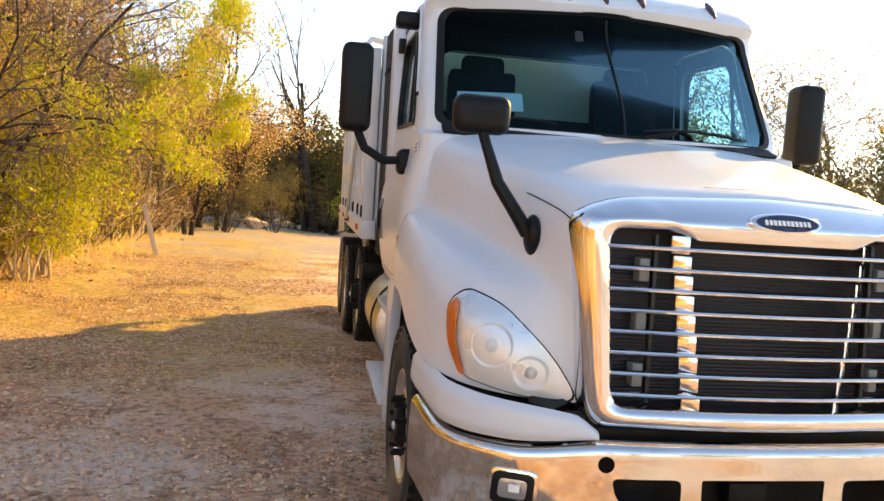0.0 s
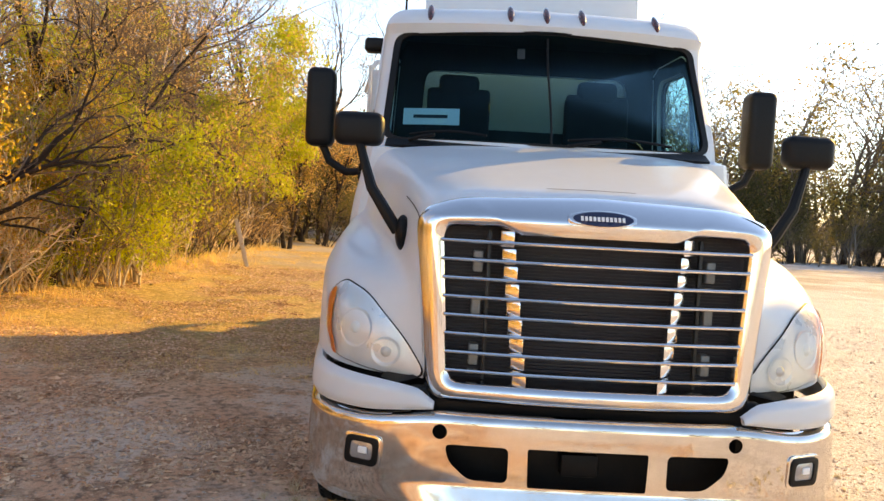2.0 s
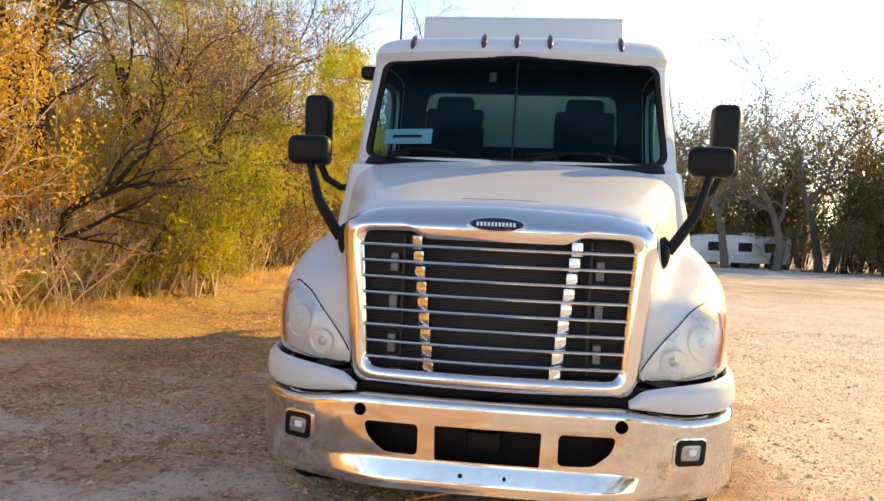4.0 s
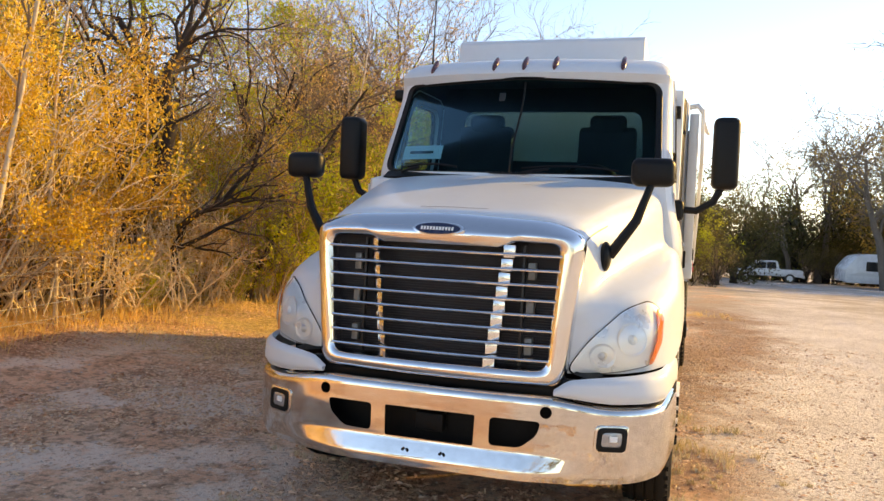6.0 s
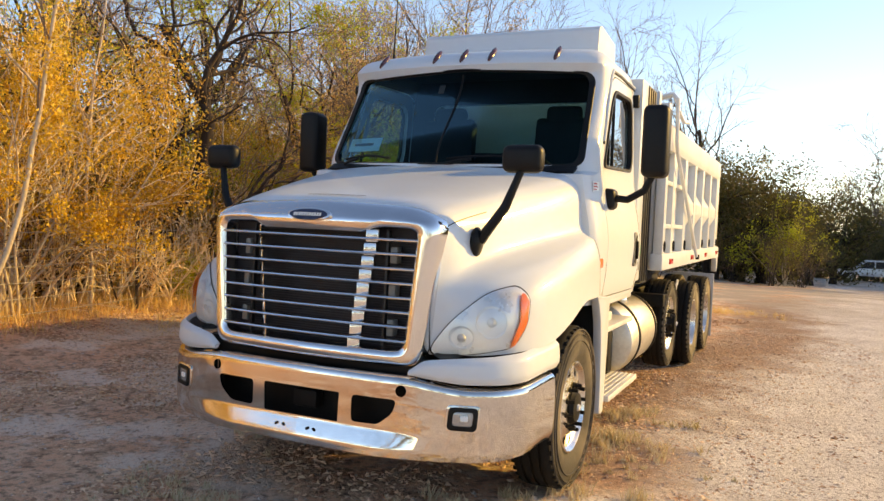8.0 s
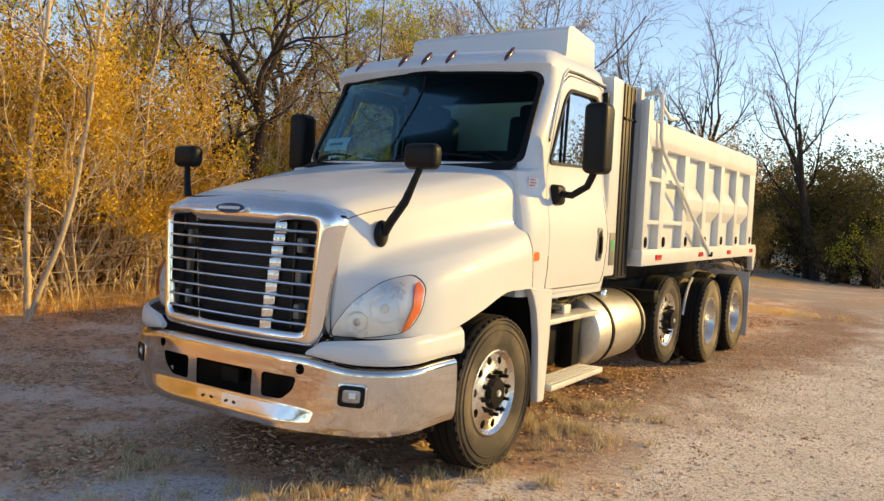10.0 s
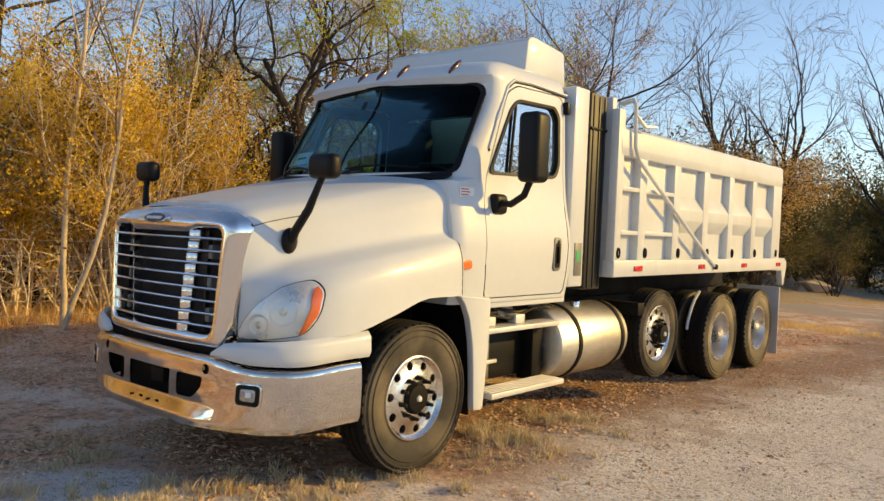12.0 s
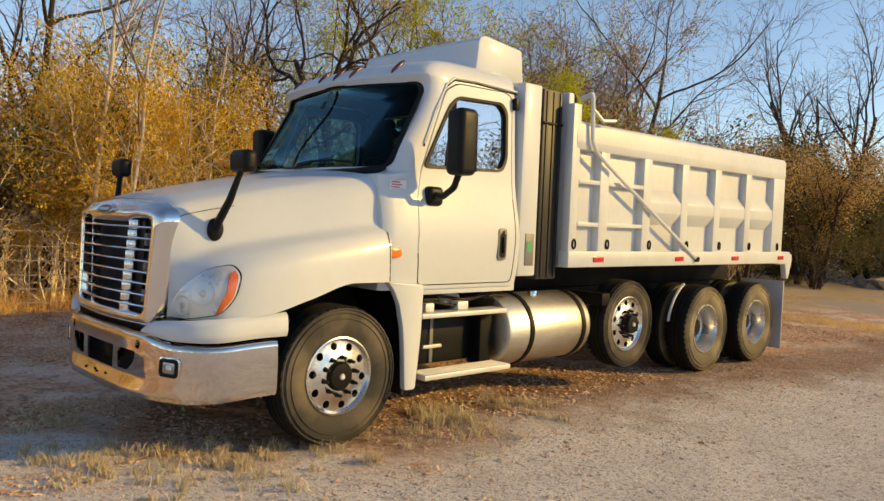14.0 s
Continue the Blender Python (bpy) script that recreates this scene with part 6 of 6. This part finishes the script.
while y < 22:
    plant(poles[belt.choice((0, 0, 1, 1, 2))], edge(y) - belt.uniform(-0.35, 1.6), y, belt.uniform(0.7, 1.15), belt.uniform(0, 360), "slim stems along the fence")
    y += belt.uniform(0.16, 0.36)
# darker wood behind the truck, and round the lot
wood = random.Random(11)
for x, y, s in ((-5.8, 27, 1.0), (-7.9, 30, 1.65), (-8.5, 24.5, 1.25), (-6.6, 22, 0.9), (-3.9, 33, 0.8), (-6.0, 34, 1.2), (-10, 33, 1.3), (-1.2, 40, 0.75), (-4.4, 41, 1.0), (-9, 41, 1.4), (-13, 38, 1.5), (-7, 49, 1.5), (-2.2, 54, 1.1), (-13, 27, 1.3), (-17, 31, 1.4), (-16, 22, 1.2), (-13.5, 17, 1.1)):
    plant(oaks[wood.random() < 0.45], x, y, s, wood.uniform(0, 360), "dark trees behind the truck", 0.78)
for x, y, s in ((-4.6, 25.5, 0.9), (-7.2, 26.0, 1.2), (-3.2, 30.5, 1.0), (-6.4, 30.5, 1.3), (-0.6, 36.5, 1.0), (-9, 24, 1.2), (-1.8, 46, 1.2)):
    plant(shrubs[4], x, y, s, wood.uniform(0, 360), "dark brush behind the truck")
for i in range(40):
    a = -0.28 + 1.05 * i / 39
    r = wood.uniform(66, 84) if abs(a - 0.07) > 0.10 else wood.uniform(80, 92)
    x, y = 3 + r * math.sin(a), -3 + r * math.cos(a)
    low = 0.6 if a < 0.09 else 1.0
    plant(far_oaks[wood.choice((0, 1, 1) if low == 1 else (0, 0, 2))], x, y, low * wood.uniform(2.4, 3.3), wood.uniform(0, 360), "far trees round the lot")
    plant(far_oaks[wood.choice((0, 2, 2))], x - 4 * math.sin(a) + wood.uniform(-1, 1), y - 4, (0.4 + 0.6 * low) * wood.uniform(1.3, 1.9), wood.uniform(0, 360), "dark trees round the lot")
    for k in range(2):
        plant(shrubs[4], x - 7 * math.sin(a) + wood.uniform(-2.5, 2.5), y - 7 + wood.uniform(-1, 1), wood.uniform(1.0, 1.6), wood.uniform(0, 360), "low brush round the lot")
for i in range(14):
    a = -0.12 + 0.33 * i / 13
    r = wood.uniform(76, 86)
    plant(oaks[0], 3 + r * math.sin(a), -3 + r * math.cos(a), wood.uniform(1.2, 1.5), wood.uniform(0, 360), "dark trees round the lot", 0.8)
# out of view: added only for reflections and light on the truck
for x, y, s in ((24, 46, 0.6), (27, 48, 0.7), (30.5, 46, 0.7), (34, 49, 0.8), (35, 41, 0.7), (26, 58, 0.8), (31, 57, 0.85), (37, 45, 0.8)):
    plant(far_oaks[wood.choice((0, 1))], x, y, s, wood.uniform(0, 360), "trees at the edge of the lot")
for i in range(13):
    plant((far_oaks[0], far_oaks[2], oaks[0])[i % 3], -15.5 + wood.uniform(-1.2, 1.2), -13 + 3.1 * i, wood.uniform(0.95, 1.2), wood.uniform(0, 360), "dark trees behind the brush")
# unseen rows behind and beside the camera, added as surroundings for reflections
for i in range(16):
    x = -26 + 4.0 * i + wood.uniform(-1, 1)
    plant(far_oaks[i % 2], x, -27 + wood.uniform(-3, 3), wood.uniform(1.2, 1.6), wood.uniform(0, 360), "trees across the lot")
for i in range(10):
    plant(far_oaks[i % 2], 38 + wood.uniform(-2, 2), -22 + 6.5 * i, wood.uniform(1.2, 1.5), wood.uniform(0, 360), "trees across the lot")
for x, y, s, k in ((14.3, 56.5, 1.15, 0), (17.1, 53.8, 1.15, 1), (9.5, 70, 0.95, 1), (12.6, 74, 1.2, 0), (21.5, 58, 1.2, 0), (20, 70, 1.3, 1)):
    plant(great_oaks[k], x, y, s, x * 50, "tall oaks by the camper")
for x, y, s in ((-2.0, 38, 1.5), (-0.6, 39.5, 1.4), (0.6, 38.8, 1.2), (2.7, 42, 1.05), (1.4, 45, 1.3), (4.2, 50, 1.4)):
    plant(oaks[0], x, y, s, x * 90, "evergreens at the end of the lot", 0.95)
plant(shrubs[2], 1.75, 37.6, 1.5, 30, "yellow shrubs")
plant(shrubs[4], 1.2, 35.4, 1.0, 70, "dark brush behind the truck")
plant(shrubs[4], 2.4, 35.8, 0.9, 200, "dark brush behind the truck")
for kind in great_oaks + mesquites + hanging + brown_trees + saplings + bares + oaks + far_oaks + shrubs + canes + poles:
    for o in (*kind.children_recursive, kind):
        bpy.data.objects.remove(o)

# ---- fence
POSTS = [(-6.05, -3.6), (-6.25, 0.6), (-6.50, 4.95), (-6.80, 9.15), (-6.75, 13.3), (-6.4, 17.4)]
post_bm = box(-0.022, 0.022, -0.018, 0.018, -0.2, 1.32, 0.004)
box(-0.005, 0.005, -0.045, -0.018, -0.2, 1.32, bm=post_bm)
first = part("fence_post", post_bm, POST_STEEL)
tagged(first, "rusty steel fence post in dry grass", "fence post", "fence posts")
for i, (x, y) in enumerate(POSTS):
    m = pose(x, y, ground_z(x, y), 1.5 * math.sin(i * 2.1), 2.0 * math.cos(i * 1.7), 4 * i)
    if i == 0:
        first.matrix_basis = m
    else:
        copy_thing(first, m)
for h in (0.16, 0.36, 0.56, 0.77, 0.98, 1.20):
    pts = []
    for (xa, ya), (xb, yb) in zip(POSTS, POSTS[1:]):
        for k in range(8):
            f = k / 8
            x, y = xa + (xb - xa) * f, ya + (yb - ya) * f
            pts.append((x, y, ground_z(x, y) + h - 0.05 * math.sin(f * math.pi)))
    wire = part("fence_wire", sweep(pts, 0.006, 4), WIRE)
    tagged(wire, "slack galvanised wire of the field fence", "fence wire", "fence wires")
stays = []
for (xa, ya), (xb, yb) in zip(POSTS, POSTS[1:]):
    for k in range(1, 14):
        f = k / 14
        x, y = xa + (xb - xa) * f, ya + (yb - ya) * f
        z, sag = ground_z(x, y), 0.05 * math.sin(f * math.pi)
        stays.append(([(x, y, z + 0.16 - sag), (x + 0.004, y, z + 0.7 - sag), (x, y, z + 1.20 - sag)], [0.0032] * 3))
tagged(cloud("field_fence_mesh", *tube_arrays(stays, 4), WIRE), "upright stay wires of the field fence", "fence mesh", kind="stuff")
plank = part("leaning_plank", box(-0.05, 0.05, -0.02, 0.02, 0.0, 1.15, 0.006), WEATHERED)
plank.matrix_basis = pose(-4.95, 14.8, ground_z(-4.95, 14.8) - 0.05, 0, -14, 20)
tagged(plank, "pale weathered plank leaning by the trees", "plank")


# ---- grass, litter, pebbles
def scatter_blades(name, spots, label, height=0.16, per=14, spread=0.07, mat=STRAW, width=0.006):
    rng = np.random.default_rng(len(spots))
    verts, faces = [], []
    for x, y, s in spots:
        for k in range(per):
            a, r = rng.uniform(0, math.tau), rng.normal(0, spread) * s
            bx, by = x + r * math.cos(a), y + r * math.sin(a)
            h = height * s * rng.uniform(0.5, 1.3)
            lean = rng.normal(0, 0.45, 2) * h
            w = width * rng.uniform(0.6, 1.3)
            t = rng.uniform(0, math.pi)
            ux, uy = math.cos(t) * w, math.sin(t) * w
            z = ground_top(bx, by) - 0.008
            o = len(verts)
            verts += [(bx - ux, by - uy, z), (bx + ux, by + uy, z), (bx + ux * 0.7 + lean[0] * 0.4, by + uy * 0.7 + lean[1] * 0.4, z + h * 0.6), (bx - ux * 0.7 + lean[0] * 0.4, by - uy * 0.7 + lean[1] * 0.4, z + h * 0.6), (bx + lean[0], by + lean[1], z + h)]
            faces += [(o, o + 1, o + 2, o + 3), (o + 3, o + 2, o + 4)]
    return tagged(cloud(name, verts, faces, mat), label, "grass", kind="stuff")


g = random.Random(5)
fence_grass = [(edge(y) + abs(g.gauss(0, 0.55)) - 0.35, y, g.uniform(1.0, 2.6)) for y in [g.uniform(-7, 21) for _ in range(1500)] if y < 6.5 or g.random() < 0.3]
scatter_blades("fence_grass", fence_grass, "tall dry straw grass along the fence", 0.12, 14, 0.10, width=0.006)
field = []
while len(field) < 1500:
    x, y = g.uniform(-6.4, -1.8), g.uniform(4, 22)
    if noise.noise((x * 0.6, y * 0.6, 1.0)) > -0.05:
        field.append((x, y, g.uniform(0.3, 0.8)))
field += [(g.gauss(0.2, 0.9), g.gauss(13.9, 0.35), g.uniform(0.8, 1.5)) for _ in range(160)]
scatter_blades("field_grass", field, "low trodden straw grass on the dirt", 0.08, 14, 0.12, width=0.0035)
tufts = []
# the dense ones near x 1, y 0.1 to 0.6 are added to block sun under the bumper
for x, y, s, n in ((0.9, -0.3, 0.7, 10), (0.2, -0.3, 0.7, 12), (-0.7, -0.2, 0.6, 34), (1.6, -0.1, 0.6, 5), (1.0, 0.6, 0.6, 30), (1.2, 0.4, 0.8, 18), (0.85, 0.1, 0.6, 14), (1.1, 2.5, 0.85, 50), (1.1, 3.4, 0.75, 40), (1.45, 1.9, 0.5, 14), (0.5, -0.25, 0.8, 9), (-0.1, -0.75, 0.8, 9), (0.75, 0.0, 0.8, 8), (1.45, 1.25, 0.8, 12), (2.3, -1.55, 0.7, 5), (2.75, -1.25, 0.8, 4), (1.75, -1.3, 0.6, 5), (0.2, -1.6, 0.4, 14), (-1.3, -0.9, 0.45, 20), (-1.2, 1.2, 0.5, 20)):
    tufts += [(x + g.gauss(0, 0.26), y + g.gauss(0, 0.16), s * g.uniform(0.5, 1.1)) for _ in range(n)]
scatter_blades("tuft_grass", tufts, "small dry grass tufts round the truck", 0.13, 30, 0.06, TUFT, 0.0035)

rng = np.random.default_rng(77)
spots = np.stack([rng.uniform(-7.2, 2.2, 120000), rng.uniform(-4.0, 15.0, 120000), np.zeros(120000)], 1)
keep = np.array([noise.noise((p[0] * 0.7, p[1] * 0.7, 5.0)) + 0.25 * noise.noise((p[0] * 2.5, p[1] * 2.5, 9.0)) > -0.02 - 0.2 * (p[0] < -3) + 0.25 * (p[0] > 1.0) + 0.35 * (p[1] < 0.2 and p[0] > 0.0 - 0.9 * p[1] - 0.9) for p in spots])
spots = spots[keep]
spots[:, 2] = [ground_top(p[0], p[1]) + 0.006 for p in spots]
v, f = leaf_arrays(rng, spots, 1, 0.004, 0.052, 0.030, 0.0)
v = np.array(v)
base = np.repeat(spots[:, 2], 4)
v[:, 2] = base + np.clip((v[:, 2] - base) * 0.6, -0.002, 0.028)
tagged(cloud("leaf_litter", v.tolist(), f, LITTER), "scattered brown fallen leaves on the dirt", "leaf litter", kind="stuff")

verts, faces = [], []
octa = np.array([(1, 0, 0), (0, 1, 0), (-1, 0, 0), (0, -1, 0), (0, 0, 0.8), (0, 0, -0.5)], float)
tri = ((0, 1, 4), (1, 2, 4), (2, 3, 4), (3, 0, 4), (1, 0, 5), (2, 1, 5), (3, 2, 5), (0, 3, 5))
for i in range(30000):
    x, y = rng.uniform(1.0, 7.5), rng.uniform(-2.5, 10)
    if rng.random() > 0.35 + 0.65 * step01(1.2, 2.2, x) or i % 7 == 0:
        x = rng.uniform(-5, 1)
        y = rng.uniform(-3.5, 3)
    s = rng.gamma(2.0, 0.0028) + 0.003
    a = rng.uniform(0, math.tau)
    c, d = math.cos(a), math.sin(a)
    q = octa * (s * rng.uniform(0.7, 1.4), s * rng.uniform(0.6, 1.1), s * rng.uniform(0.5, 0.9)) + rng.normal(0, s * 0.12, (6, 3))
    o = len(verts)
    z = ground_top(x, y) - 0.002
    verts += [(x + p[0] * c - p[1] * d, y + p[0] * d + p[1] * c, z + p[2]) for p in q]
    faces += [tuple(o + k for k in t) for t in tri]
tagged(cloud("gravel", verts, faces, PEBBLE), "loose pale pebbles on the lot", "gravel", kind="stuff")

verts, faces = [], []
for i in range(17000):
    x, y = rng.uniform(-6.5, 2.4), rng.uniform(-3.6, 8.0)
    s = rng.gamma(2.0, 0.0032) + 0.004
    q = octa * (s * rng.uniform(0.8, 1.5), s * rng.uniform(0.7, 1.2), s * rng.uniform(0.5, 0.8)) + rng.normal(0, s * 0.15, (6, 3))
    o = len(verts)
    z = ground_top(x, y) - 0.001
    verts += [(x + p[0], y + p[1], z + p[2]) for p in q]
    faces += [tuple(o + k for k in t) for t in tri]
for i in range(34000):
    x, y = rng.uniform(0.8, 5.5), rng.uniform(-1.6, 11.0)
    if noise.noise((x * 0.8, y * 0.8, 4.0)) + 0.3 * (2.6 - x) < rng.uniform(-0.5, 0.5):
        continue
    s = rng.gamma(1.6, 0.0036) + 0.003
    q = octa * (s * rng.uniform(0.8, 1.5), s * rng.uniform(0.7, 1.2), s * rng.uniform(0.5, 0.9)) + rng.normal(0, s * 0.15, (6, 3))
    o = len(verts)
    z = ground_top(x, y) - 0.002
    verts += [(x + p[0], y + p[1], z + p[2]) for p in q]
    faces += [tuple(o + k for k in t) for t in tri]
tagged(cloud("dirt_clods", verts, faces, LITTER), "crumbs of brown dirt on the ground", "dirt", kind="stuff")

verts, faces = [], []
for i in range(130):
    f = rng.uniform()
    x, y = -9.5 + 5.2 * f + rng.normal(0, 0.25), 33.0 - 1.2 * f + rng.normal(0, 0.5)
    s = rng.gamma(2.0, 0.07) + 0.05
    q = octa * (s * rng.uniform(0.8, 1.5), s * rng.uniform(0.7, 1.2), s * rng.uniform(0.6, 1.0)) + rng.normal(0, s * 0.2, (6, 3))
    o = len(verts)
    verts += [(x + p[0], y + p[1], ground_z(x, y) + p[2] + 0.2 * s) for p in q]
    faces += [tuple(o + k for k in t) for t in tri]
tagged(cloud("rubble", verts, faces, PEBBLE), "pale broken stones heaped by the trees", "rubble", kind="stuff")

# ---- parked pickup and camper across the lot
def pickup(x, y, turn):
    t = thing("pickup_truck", (x, y, ground_z(x, y)), "white pickup truck parked far across the lot", "car")
    t.rotation_euler = (0, 0, radians(turn))
    body = [(-2.75, 0.55), (-2.7, 0.95), (-1.45, 1.08), (-0.75, 1.78), (0.75, 1.82), (0.95, 1.12), (2.75, 1.10), (2.78, 0.55)]
    part("body", prism(rounded(body, 0.10, 3), "y", -0.95, 0.95, None, 0.04), CAR_PAINT, t)
    for s in (-1, 1):
        part("front_window", prism(rounded([(-1.25, 1.16), (-0.68, 1.68), (-0.12, 1.70), (-0.12, 1.16)], 0.05, 2), "y", s * 0.94, s * 0.957), DARK_GLASS, t)
        part("rear_window", prism(rounded([(-0.04, 1.16), (-0.04, 1.70), (0.62, 1.72), (0.70, 1.16)], 0.05, 2), "y", s * 0.94, s * 0.957), DARK_GLASS, t)
        for wx in (-1.75, 1.75):
            w = part("wheel", lathe([(0.0, -0.12), (0.34, -0.12), (0.40, -0.08), (0.40, 0.08), (0.34, 0.12), (0.0, 0.12)], (wx, s * 0.86, 0.40), "y", 28), TYRE, t, "dark wheel")
            part("rim", lathe([(0.0, -0.126), (0.24, -0.126), (0.24, 0.126), (0.0, 0.126)], (wx, s * 0.86, 0.40), "y", 20), STEP_ALU, w)
    part("bumper", box(-2.86, -2.70, -0.9, 0.9, 0.45, 0.68, 0.03), STEP_ALU, t)
    part("bumper", box(2.72, 2.88, -0.9, 0.9, 0.45, 0.68, 0.03), STEP_ALU, t)
    return t


def camper(x, y, turn):
    t = thing("camper_trailer", (x, y, ground_z(x, y)), "white camper trailer with dark windows across the lot", "trailer")
    t.rotation_euler = (0, 0, radians(turn))
    part("body", prism(rounded([(-4.0, 0.45), (-4.0, 1.5), (-3.2, 2.45), (-2.4, 2.6), (3.9, 2.6), (4.0, 2.4), (4.0, 0.45)], 0.25, 4), "y", -1.2, 1.2, None, 0.05), CAR_PAINT, t)
    for a, c in ((-2.6, -1.7), (-0.2, 0.9), (1.9, 2.9)):
        part("window", prism(rounded([(a, 1.35), (c, 1.35), (c, 2.05), (a, 2.05)], 0.08, 2), "y", -1.215, -1.195), DARK_GLASS, t)
    part("stripe", prism([(-3.9, 1.02), (-1.2, 0.95), (3.9, 0.95), (3.9, 1.05), (-1.2, 1.05), (-3.0, 1.25)], "y", -1.212, -1.196), STEP_ALU, t, "grey side stripe")
    part("roof_unit", box(0.6, 1.4, -0.4, 0.4, 2.58, 2.82, 0.05), CAR_PAINT, t)
    for wx in (0.5, 1.3):
        part("wheel", lathe([(0.0, -0.1), (0.30, -0.1), (0.34, -0.06), (0.34, 0.06), (0.30, 0.1), (0.0, 0.1)], (wx, -1.05, 0.34), "y", 24), TYRE, t)
        part("wheel", lathe([(0.0, -0.1), (0.30, -0.1), (0.34, -0.06), (0.34, 0.06), (0.30, 0.1), (0.0, 0.1)], (wx, 1.05, 0.34), "y", 24), TYRE, t)
    part("drawbar", sweep([(-3.9, 0.4, 0.5), (-5.0, 0.0, 0.45), (-3.9, -0.4, 0.5)], 0.05, 6), FRAME_BLACK, t)
    return t


pickup(7.6, 67.0, 0)
camper(16.1, 61.2, 8)
